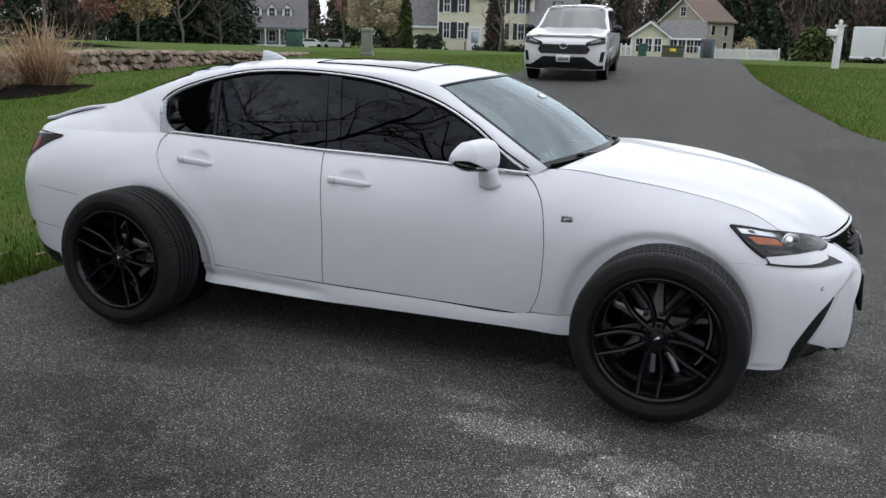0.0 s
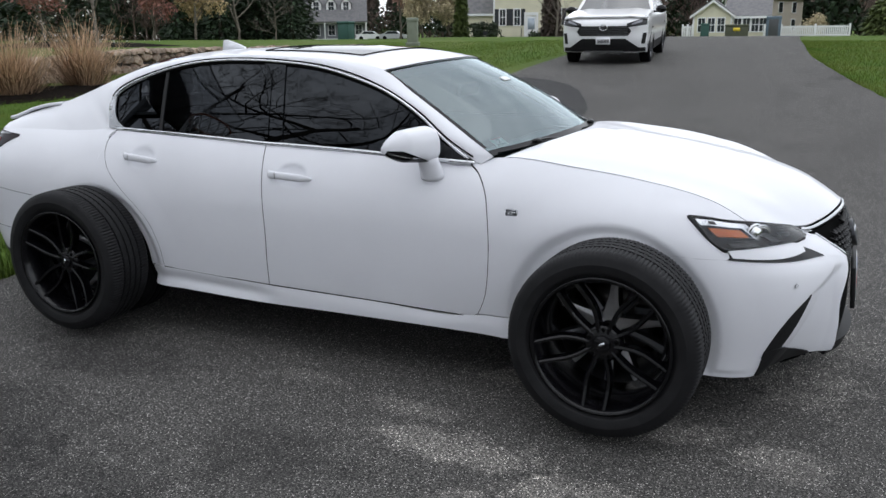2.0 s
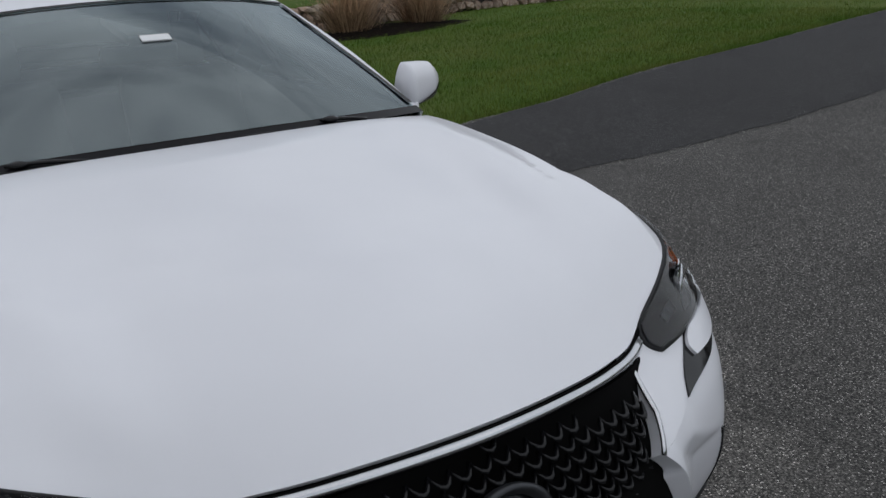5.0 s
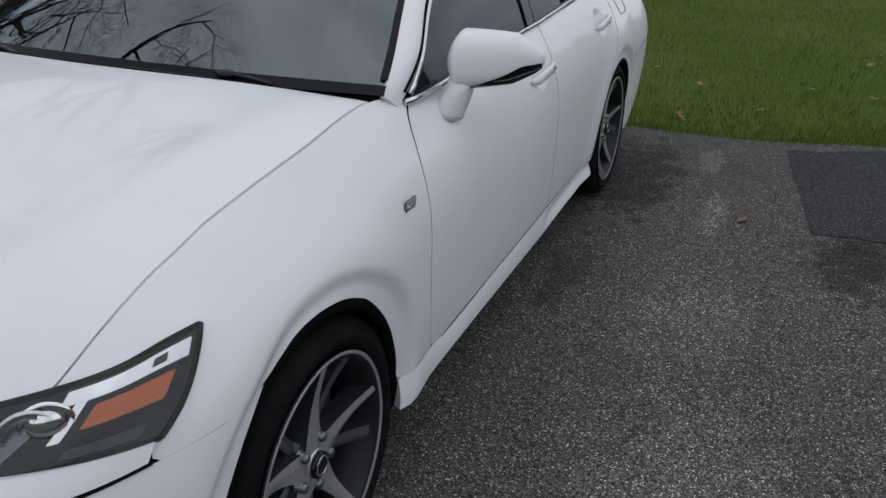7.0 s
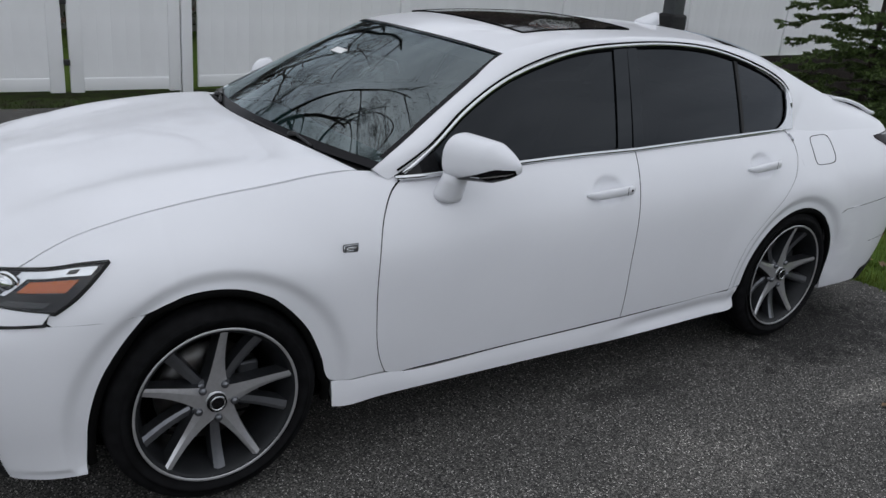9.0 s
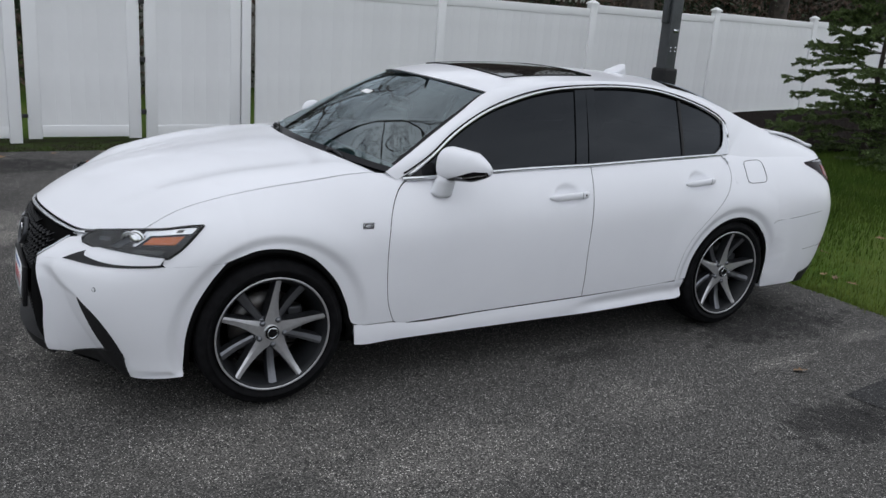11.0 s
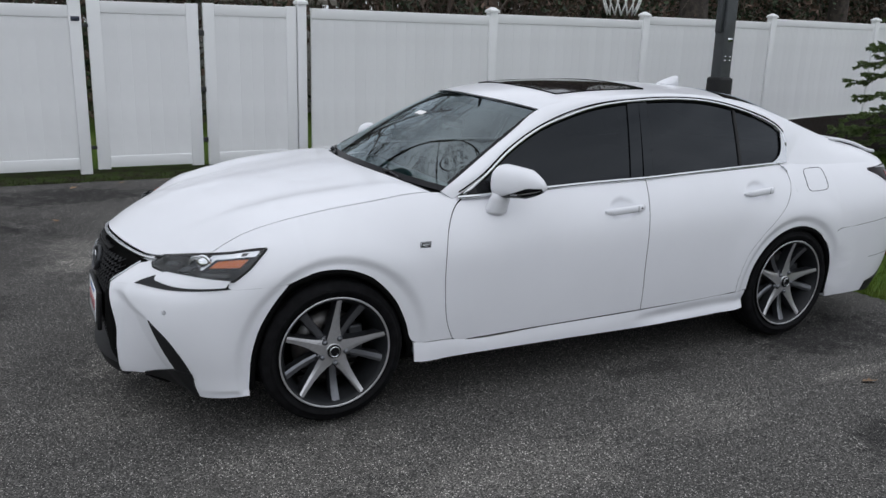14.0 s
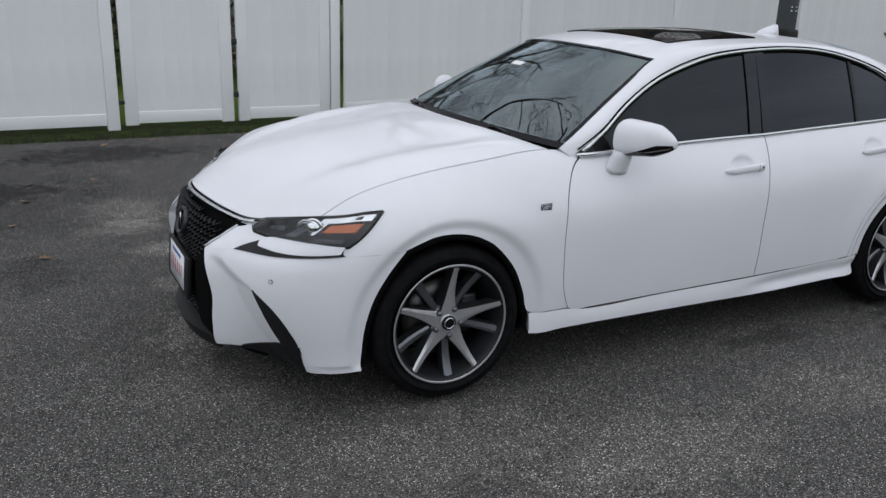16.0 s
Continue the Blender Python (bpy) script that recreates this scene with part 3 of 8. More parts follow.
def HOOD_S(u):
    return skin(*gap_curve(gap_u0 + (1 - gap_u0) * u)) + np.array((0, 0, .0015))


both("body_seam", sweep([skin(*gap_curve(gap_u0 + (1 - gap_u0) * u)) + np.array((0, -.002, -.0004)) for u in np.linspace(0, 1, 90)], .0008, 5, up=(0, 1, 0), caps=False), DEEP)
cowl = spline([tuple(skin(.90, 1.0) + np.array((0, 0, .002))), (.982, .45, 1.033), (1.027, .2, 1.044), (1.038, 0, 1.046), (1.027, -.2, 1.044), (.982, -.45, 1.033), tuple((skin(.90, 1.0) + np.array((0, 0, .002))) * np.array((1, -1, 1)))])


def flip_y(c):
    return lambda u: c(u) * np.array((1, -1, 1))


def hood_form(u, v):
    y = abs(2 * u - 1)
    crown = .020 * (1 - y * y) * math.sin(math.pi * v) ** .8
    crease = .025 * math.exp(-((y - (.86 - .22 * v)) / .14) ** 2) * math.sin(math.pi * min(v * 1.05, 1)) ** .7
    return crown + crease


hood = part("hood", sheet(coons(cowl, hf, HOOD_S, flip_y(HOOD_S), 72, 50), (0, 0, 1), thick=.012, gap=.0008, bulge=hood_form), PAINT, car)

# pillars and roof frame: from the window opening up to the screen, roof and rear glass
DLO = [(.775, .972), (.63, 1.06), (.45, 1.178), (.255, 1.270), (.058, 1.328), (-.138, 1.370), (-.421, 1.396), (-.739, 1.400), (-.946, 1.383), (-1.12, 1.349), (-1.25, 1.312), (-1.36, 1.272), (-1.445, 1.222), (-1.470, 1.180), (-1.462, 1.13)]
dlo = spline(DLO)
DLO3 = [tuple(flank(x, z)) for x, z in DLO]
RAIL = [(.852, .752, 1.006), (.72, .718, 1.080), (.585, .676, 1.156), (.40, .618, 1.255), (.207, .560, 1.357), (.03, .543, 1.395), (-.4, .530, 1.427), (-.8, .524, 1.426), (-1.1, .526, 1.400), (-1.35, .540, 1.352), (-1.55, .552, 1.288), (-1.75, .568, 1.216), (-1.96, .590, 1.146), (-2.15, .60, 1.100), (-2.32, .60, 1.055), (-2.43, .585, 1.018)]
rail = spline(RAIL)
FRAME_LOW = [tuple(flank(.80, .968))] + DLO3[1:] + [tuple(flank(-1.448, 1.08)), *[tuple(skin(*p)) for p in SHOULDER]]
frame_low = spline(FRAME_LOW)


def pace(pts):
    """Where spline() reaches each of its points."""
    d = np.sqrt(np.linalg.norm(np.diff(np.array(pts, float), axis=0), axis=1)) ** 1.6
    k = np.concatenate([[0], np.cumsum(d)])
    return k / k[-1]


def matched(c, knots):
    """A curve run at another pace, so that its stretches lie opposite those of its partner."""
    return lambda u: c(float(np.interp(u, [k[0] for k in knots], [k[1] for k in knots])))


k_low, k_rail = pace(FRAME_LOW), pace(RAIL)
pairs = [(k_low[a], k_rail[b]) for a, b in ((0, 0), (2, 2), (4, 4), (6, 6), (7, 7), (9, 8), (11, 9), (13, 10), (16, 11), (20, 12), (23, 13), (26, 15))]
g = coons(frame_low, matched(rail, pairs), spline([FRAME_LOW[0], RAIL[0]]), spline([FRAME_LOW[-1], RAIL[-1]]), 150, 12)
line = [g[i][1] * .35 + g[i][2] * .65 + np.array((0, .0052, .0042)) for i in range(150) if i / 150 < k_low[13]]
both("frame_gap", sweep(line[2:], .0040, 5, up=(0, 1, 0), caps=False), DEEP)
both("pillar_frame", sheet(g, (0, 1, .6), thick=.012, bulge=lambda u, v: .010 * math.sin(math.pi * v) * min(1, u * 22)), PAINT)

# windscreen, roof, rear glass, boot
WS_BASE = [(.852, .752, 1.006), (.955, .45, 1.022), (1.0, .2, 1.030), (1.012, 0, 1.032)]
ws_base = spline(WS_BASE + [(x, -y, z) for x, y, z in WS_BASE[-2::-1]])
WS_TOP = [(.207, .560, 1.357), (.30, .35, 1.385), (.35, .15, 1.397), (.36, 0, 1.40)]
ws_top = spline(WS_TOP + [(x, -y, z) for x, y, z in WS_TOP[-2::-1]])
ws_side = spline(RAIL[:5])
g = coons(ws_base, ws_top, ws_side, flip_y(ws_side), 40, 24)
screen_form = lambda u, v: .030 * (1 - (2 * u - 1) ** 2) * math.sin(math.pi * v)
screen = part("windshield", sheet(g, (1, 0, 1), thick=0, lift=-.004, bulge=screen_form), WINDSHIELD, car, "windshield glass reflecting branches and sky")


def formed(bottom, top, left, right, form, out):
    """The point of a formed panel at (u, v), lifted off it by some metres."""
    def flat(u, v):
        return ((1 - v) * bottom(u) + v * top(u) + (1 - u) * left(v) + u * right(v)
                - ((1 - u) * (1 - v) * bottom(0) + u * (1 - v) * bottom(1) + (1 - u) * v * top(0) + u * v * top(1)))

    def at(u, v, lift=0.0):
        p = flat(u, v)
        n = np.cross(flat(min(u + .01, 1), v) - flat(max(u - .01, 0), v), flat(u, min(v + .01, 1)) - flat(u, max(v - .01, 0)))
        n /= np.linalg.norm(n)
        if n @ np.array(out) < 0:
            n = -n
        return p + n * (form(u, v) + lift)
    return at


def area(at, us, vs, lift):
    return np.array([[at(u, v, lift) for v in vs] for u in us])


on_screen = formed(ws_base, ws_top, ws_side, flip_y(ws_side), screen_form, (1, 0, 1))
L = np.linspace
part("border_base", sheet(area(on_screen, L(0, 1, 40), L(0, .05, 6), .0015), (1, 0, 1), thick=0), FRIT, screen)
part("border_top", sheet(area(on_screen, L(0, 1, 40), L(.985, 1, 4), .0015), (1, 0, 1), thick=0), FRIT, screen)
for u0, u1 in ((0, .013), (.987, 1)):
    part("border_side", sheet(area(on_screen, L(u0, u1, 3), L(.08, .97, 24), .0015), (1, 0, 1), thick=0), FRIT, screen)
part("shade_band", sheet(area(on_screen, L(.014, .986, 40), L(.885, .985, 6), -.008), (1, 0, 1), thick=0), SHADE_BAND, screen, "darker tint along the top of the glass")
mm = [[on_screen(.5 + (q - .5) * (.10 + .08 * v), .70 + .20 * v, -.010) for v in L(0, 1, 6)] for q in L(0, 1, 8)]
part("mirror_mount", sheet(np.array(mm), (1, 0, 1), thick=.03), BLACK_PLASTIC, screen)
part("inner_mirror", moved(block(-.012, .012, -.12, .12, -.03, .03, .01), pose(.40, 0, 1.235, 0, 20, 0)), BLACK_PLASTIC, screen)
part("toll_tag", sheet(area(on_screen, L(.462, .53, 4), L(.628, .672, 3), .001), (1, 0, 1), thick=.004), PAPER, screen, "white toll tag under the inner mirror")
tag = part("inspection_sticker", sheet(area(on_screen, L(.893, .942, 4), L(.082, .157, 4), -.010), (1, 0, 1), thick=0), STICKER, screen, "pale green inspection sticker with a red band")
part("sticker_band", sheet(area(on_screen, L(.896, .939, 4), L(.145, .154, 3), -.009), (1, 0, 1), thick=0), PLATE_RED, tag)
part("sticker_panel", sheet(area(on_screen, L(.903, .932, 4), L(.103, .140, 3), -.009), (1, 0, 1), thick=0), PAPER, tag)
two = [(.924, .131), (.921, .135), (.916, .136), (.912, .133), (.912, .128), (.917, .120), (.924, .111), (.911, .111)]
part("sticker_numeral", sweep([on_screen(u, v, -.0085) for u, v in two], .0022, 5, up=(1, 0, 1)), DEEP, tag)
for v0 in (.087, .095):
    part("sticker_bar", sheet(area(on_screen, L(.900, .936, 4), L(v0, v0 + .004, 2), -.009), (1, 0, 1), thick=0), GREY_TRIM, tag)
for tip, arm, pivot in ((.975, .82, .70), (.44, .27, .17)):
    wiper = part("wiper", sweep([on_screen(tip + (pivot - tip) * q, .010 - .012 * q, .006) for q in L(0, 1, 18)], .0048, 6, flat=.7), BLACK_PLASTIC, car, "black wiper parked under the hood edge")
    part("wiper_arm", join(sweep([on_screen(arm + (pivot - arm) * q, .026 - .03 * q * q, .012) for q in L(0, 1, 10)], .0075, 8, flat=.7), ball(on_screen(arm - .02, .02, .014), (.020, .026, .011), 10, 6)), BLACK_GLOSS, wiper)

cg = np.array([[ws_base(u) * (1 - v) + cowl(u) * v + np.array((-.03 * (1 - v), 0, -.008 - .006 * math.sin(math.pi * v))) for v in L(0, 1, 5)] for u in L(.01, .99, 40)])
part("cowl_panel", sheet(cg, (0, 0, 1), thick=.01), BLACK_PLASTIC, car, "black plastic cowl under the wipers")
RT = [(-1.1, .526, 1.400), (-1.19, .3, 1.420), (-1.235, 0, 1.426)]
roof_back = spline(RT + [(x, -y, z) for x, y, z in RT[-2::-1]])
crown_z = graph([(-1.3, 1.418), (-1.235, 1.426), (-1.08, 1.440), (-.8, 1.451), (-.5, 1.457), (-.2, 1.455), (.0, 1.445), (.2, 1.426), (.36, 1.400), (.5, 1.38)])
roof_side = lambda v: rail(k_rail[4] + (k_rail[8] - k_rail[4]) * v)


def on_roof(u, v, lift=0.0):
    """A point of the roof: u across it, v from the windscreen to the rear glass."""
    q, a = 2 * u - 1, roof_side(v)
    xc = .36 - 1.595 * v
    k = 1 - q * q
    return np.array((a[0] + (xc - a[0]) * k, -q * a[1], a[2] + (crown_z(xc) - a[2]) * (1 - abs(q) ** 2.2) + lift))


roof = part("roof", sheet(area(on_roof, L(0, 1, 41), L(0, 1, 36), 0), (0, 0, 1), thick=.015), PAINT, car)
roof_glass = part("sunroof", sheet(area(on_roof, L(.115, .885, 20), L(.20, .60, 14), .004), (0, 0, 1), thick=.006), SUNROOF, roof, "black glass sunroof panel")
part("sunroof_seal", sweep([on_roof(u, v, .003) for u, v in [(q, .195) for q in L(.11, .89, 14)] + [(.89, q) for q in L(.21, .60, 10)] + [(q, .605) for q in L(.89, .11, 14)] + [(.11, q) for q in L(.60, .195, 10)]], .004, 5, caps=False), DEEP, roof_glass)
fin_o = [(.0, .0), (.17, .0), (.155, .02), (.10, .042), (.03, .062), (.005, .06)]
fin = prism([(x - .09, z) for x, z in fin_o], .03)
fin = ([(x, (y - .015) * max(.25, 1 - z / .07), z) for x, y, z in fin[0]], fin[1])
part("antenna_fin", moved(fin, Matrix.Translation(tuple(on_roof(.5, .935, -.004)))), PAINT, roof)

BK = [(-1.96, .590, 1.146), (-2.0, .35, 1.152), (-2.02, 0, 1.154)]
back_base = spline(BK + [(x, -y, z) for x, y, z in BK[-2::-1]])
back_side = lambda v: rail(k_rail[12] + (k_rail[8] - k_rail[12]) * v)
back_form = lambda u, v: .03 * (1 - (2 * u - 1) ** 2) * math.sin(math.pi * v)
g = coons(back_base, roof_back, back_side, flip_y(back_side), 24, 14)
part("rear_window", sheet(g, (-1, 0, 1), thick=0, bulge=back_form), TINTED, car)
# an added opaque liner that keeps light out of the cabin
part("rear_sunshade", sheet(g, (-1, 0, 1), thick=0, lift=-.02, bulge=back_form), CABIN, car, "dark opaque liner added behind the rear glass to block light")
TE = [RAIL[15], (-2.50, .38, 1.026), (-2.53, 0, 1.03)]
boot_end = spline(TE + [(x, -y, z) for x, y, z in TE[-2::-1]])
boot_side = lambda v: rail(k_rail[12] + (k_rail[15] - k_rail[12]) * v)
boot = part("boot_lid", sheet(coons(back_base, boot_end, boot_side, flip_y(boot_side), 30, 14), (0, 0, 1), thick=.02), PAINT, car)
rim_low = spline([tuple(skin(s_, .995)) for s_ in (-2.16, -2.4, -2.8)] + [tuple(skin(s_, .995) * np.array((1, -1, 1))) for s_ in (-2.4, -2.16)])
part("boot_edge", sheet(np.array([[rim_low(u) * (1 - v) + boot_end(u) * v for v in L(0, 1, 4)] for u in L(0, 1, 40)]), (-1, 0, .3), thick=.01), PAINT, boot)
lip_z = graph([(0, 1.151), (.2, 1.142), (.45, 1.116), (.8, 1.066), (1, 1.048)])
V, F = [], []
n_v, n_q = 14, 31
for q in L(-1, 1, n_q):
    ring = [(v, 0) for v in L(0, 1, n_v)] + [(v, 1) for v in L(1, 0, n_v)]
    for v, low in ring:
        z = lip_z(v) + .006 * (1 - q * q) - low * (.022 - .004 * (1 - v))
        V.append((-1.965 - (.515 + .03 * (1 - q * q)) * v, q * (.590 + .012 * math.sin(math.pi * v) - .045 * v ** 3), z))
m_ = 2 * n_v
for i in range(n_q - 1):
    for j in range(m_):
        F.append((i * m_ + j, i * m_ + (j + 1) % m_, (i + 1) * m_ + (j + 1) % m_, (i + 1) * m_ + j))
F += [tuple(range(m_)), tuple(range((n_q - 1) * m_, n_q * m_))[::-1]]
part("spoiler", (V, F), PAINT, boot).data.set_sharp_from_angle(angle=radians(35))
for q in (-1, 1):
    part("spoiler_edge", sweep([(-1.965 - .515 * v, q * (.595 + .012 * math.sin(math.pi * v) - .045 * v ** 3), lip_z(v) - .010) for v in L(.0, 1, 18)], .0105, 8), PAINT, boot)
    part("spoiler_gap", sweep([(-1.965 - .515 * v, q * (.592 + .012 * math.sin(math.pi * v) - .045 * v ** 3), lip_z(v) - .024 + .004 * (1 - v)) for v in L(.12, 1, 14)], .003, 5), DEEP, boot)
# tail panel, tail lamps, rear bumper
tp = skin_grid(spline([(-2.2, .69), (-2.80, .69)]), spline([(-2.16, .995), (-2.45, 1.0), (-2.80, 1.0)]), spline([(-2.2, .69), (-2.18, .8), (-2.16, .995)]), spline([(-2.80, .69), (-2.80, 1.0)]), 16, 10, skin)
both("tail_panel", sheet(tp, (-1, .4, 0), thick=.01), PAINT)
TL_LOW = spline([(-1.918, .960), (-2.03, .905), (-2.13, .855), (-2.28, .800), (-2.55, .82)])
TL_TOP = spline([(-1.918, .972), (-2.2, .982), (-2.55, .965)])


def tail_piece(u0, u1, v0, v1, lift, thick=.004, n=16, m=6):
    g = np.array([[skin(*(TL_LOW(u) * (1 - v) + TL_TOP(u) * v)) for v in L(v0, v1, m)] for u in L(u0, u1, n)])
    return sheet(g, (-1, .5, 0), thick=thick, lift=lift)


lamp_t = both("tail_light", tail_piece(0, 1, 0, 1, .004, .01, 26, 8), TAIL_DARK, "tail light with a red lens and a clear upper strip")
both("red_lens", tail_piece(.30, .98, .16, .66, .0062), RED_LENS, "", lamp_t)
both("clear_strip", tail_piece(.12, .98, .84, .93, .0062), LAMP_CLEAR, "", lamp_t)
rb_low = spline([(-1.80, .20), (-2.0, .20), (-2.3, .215), (-2.80, .22)])
rb_top = spline([(-1.687, .5755), (-1.76, .635), (-1.86, .662), (-1.98, .677), (-2.2, .69), (-2.80, .69)])
rb = skin_grid(rb_low, rb_top, spline([(-1.80, .20), (-1.785, .30), (-1.779, .384), (-1.761, .454), (-1.73, .52), (-1.687, .5755)]), spline([(-2.80, .22), (-2.80, .69)]), 60, 24, skin)
rbump = thing("rear_bumper", "", "")
rbump.parent = car
both("bumper_cover", sheet(rb, (-1, .5, 0), thick=.04), PAINT, parent=(rbump, rbump))
rl = skin_grid(spline([(-1.95, .195), (-2.3, .19), (-2.80, .19)]), spline([(-1.95, .26), (-2.3, .31), (-2.80, .31)]), spline([(-1.95, .195), (-1.95, .26)]), spline([(-2.80, .19), (-2.80, .31)]), 20, 5, skin)
both("diffuser", sheet(rl, (-1, .5, 0), thick=.03, lift=.006), BLACK_PLASTIC, parent=(rbump, rbump))
rr = skin_grid(spline([(-2.13, .405), (-2.3, .40)]), spline([(-2.13, .435), (-2.3, .43)]), spline([(-2.13, .405), (-2.13, .435)]), spline([(-2.3, .40), (-2.3, .43)]), 6, 3, skin)
both("rear_reflector", sheet(rr, (-1, .5, 0), thick=.01, lift=.004), RED_LENS, parent=(rbump, rbump))

# fuel lid: a shallow rounded square line on one side
fl = []
for k in range(40):
    a = 2 * math.pi * k / 40
    c, s_ = math.cos(a), math.sin(a)
    rr_ = 1 / (abs(c) ** 5 + abs(s_) ** 5) ** .2
    fl.append(skin(-1.630 + .095 * c * rr_ - .012 * s_ * rr_, .938 + .060 * s_ * rr_) + np.array((0, .0008, .0004)))
part("fuel_lid_gap", sweep(fl + [fl[0]], .0018, 4, up=(0, 1, 0), caps=False), DEEP, quarter[0])

# side glass, black pillar covers, bright strips
win_f_low = spline([(.752, .972), (.35, .989), (-.30, 1.004)])
g = skin_grid(win_f_low, spline([(.745, .982)] + DLO[1:6] + [(-.385, 1.390)]), spline([(.752, .972), (.745, .982)]), spline([(-.30, 1.004), (-.385, 1.390)]), 34, 14, flank)
both("front_window", sheet(g, (0, 1, 0), thick=0, lift=-.010), TINTED, "dark tinted glass", door_f)
g = skin_grid(spline([(-.36, 1.006), (-1.0, 1.022), (-1.33, 1.035), (-1.40, 1.045)]), spline([(-.45, 1.396)] + DLO[7:12] + [(-1.435, 1.21)]), spline([(-.36, 1.006), (-.45, 1.396)]), spline([(-1.40, 1.045), (-1.45, 1.12), (-1.435, 1.21)]), 34, 14, flank)
both("rear_window_pane", sheet(g, (0, 1, 0), thick=0, lift=-.010), TINTED, "dark tinted glass", door_r)
for x0, x1, lean, pa in ((-.250, -.329, .098, door_f), (-.338, -.395, .088, door_r)):
    g = skin_grid(spline([(x0, 1.0), (x1, 1.003)]), spline([(x0 - lean, 1.382), (x1 - lean, 1.392)]), spline([(x0, 1.0), (x0 - lean, 1.382)]), spline([(x1, 1.003), (x1 - lean, 1.392)]), 4, 12, flank)
    both("pillar_cover", sheet(g, (0, 1, 0), thick=.008, lift=-.003), PILLAR_GLASS, "", pa)
both("window_divider", sheet(skin_grid(spline([(-1.040, 1.025), (-1.060, 1.026)]), spline([(-1.108, 1.350), (-1.128, 1.345)]), spline([(-1.040, 1.025), (-1.108, 1.350)]), spline([(-1.060, 1.026), (-1.128, 1.345)]), 2, 10, flank), (0, 1, 0), thick=.01, lift=-.004), BLACK_PLASTIC, "", door_r)
sail = skin_grid(spline([(.77, .968), (.60, .976)]), spline([(.75, .99), (.62, 1.055)]), spline([(.77, .968), (.75, .99)]), spline([(.60, .976), (.62, 1.055)]), 6, 6, flank)
both("sail_panel", sheet(sail, (0, 1, 0), thick=.008, lift=-.003), BLACK_GLOSS, "", door_f)
strip_low = [flank(x, belt_f((x + .345) / 1.09)[1] + .008) for x in L(.775, -.345, 24)] + [flank(x, belt_r((x + 1.37) / 1.025)[1] + .008) for x in L(-.36, -1.36, 22)]
strip_up = [flank(*dlo(u)) for u in L(0.015, 1, 60)]
both("belt_trim", sweep([p + np.array((0, .004, 0)) for p in strip_low], .0095, 6, up=(0, 1, 0), flat=.6), CHROME, "bright trim under the windows")
both("window_trim", sweep([p + np.array((0, .003, 0)) for p in strip_up], .0085, 6, up=(0, 1, .5), flat=.6), CHROME, "bright trim round the windows")
both("window_seal", sweep([p + np.array((0, .0, -.013)) for p in strip_up[3:-9]], .008, 6, up=(0, 1, .5), flat=.6), DEEP)
tipg = skin_grid(spline([(-1.29, 1.036), (-1.432, 1.038)]), spline([(-1.446, 1.215), (-1.466, 1.195)]), spline([(-1.29, 1.036), (-1.395, 1.09), (-1.446, 1.215)]), spline([(-1.432, 1.038), (-1.46, 1.11), (-1.466, 1.195)]), 6, 14, flank)
both("quarter_trim", sheet(tipg, (0, 1, 0), thick=.006, lift=.004), SATIN)

# handles in their scoops
for x_front, x_back, zf, zb, pa in ((-.03, -.275, .862, .872, door_f), (-1.0, -1.225, .893, .908, door_r)):
    path = []
    for q in L(0, 1, 16):
        x, z = x_front + (x_back - x_front) * q, zf + (zb - zf) * q
        p = skin(x, z)
        path.append(p + np.array((0, .020 * min(1, 5 * (q + .02), 9 * (1.04 - q)), .002)))
    both("door_handle", sweep(path, .0185, 14, up=(0, 1, 0), flat=.52, taper=lambda q: .30 + .70 * min(1, 4.5 * q) ** .7), PAINT, "", pa)
    both("handle_gap", sweep([path[12] + np.array((0, .0098, dz)) for dz in (.0165, .006, -.006, -.0165)], .0011, 4, up=(1, 0, 0)), GREY_TRIM, "", pa)
part("key_cover", moved(lathe([(.0, .002), (.0045, .002), (.005, 0)], 12), Matrix.Translation(tuple(skin(-.248, .871) + np.array((0, .0295, .003))))), DEEP, door_f[0])

# door mirrors
def mirror_point(a, t, out=0.0):
    """A point of the mirror housing: a from inboard to outboard, t round it."""
    e = min(max(a, .012), .988)
    w = min(1, (e / .16) ** .5, ((1 - e) / .30) ** .42)
    c, s_ = math.cos(t), math.sin(t)
    c, s_ = math.copysign(abs(c) ** .78, c), math.copysign(abs(s_) ** .78, s_)
    top, low = (.090 - .026 * a * a) * w + out, (.074 - .026 * a) * w + out
    d = (.088 - .028 * a) * w + out
    return (.572 - .105 * a ** 1.3 + (d * c if c > 0 else d * .55 * c), .815 + .232 * a + (out * .6 if a > .9 else 0), 1.047 + .002 * a + (top if s_ > 0 else low) * s_)


def mirror_shell():
    """The mirror housing: tall and blunt inboard, low and pointed outboard, cut flat below."""
    V, F = [], []
    nu, nv = 30, 32
    for i in range(nu + 1):
        for j in range(nv):
            V.append(mirror_point(i / nu, 2 * math.pi * j / nv))
    for i in range(nu):
        for j in range(nv):
            k = (j + 1) % nv
            F.append((i * nv + j, (i + 1) * nv + j, (i + 1) * nv + k, i * nv + k))
    F.append(tuple(range(nv)))
    F.append(tuple(reversed(range(nu * nv, (nu + 1) * nv))))
    return V, F


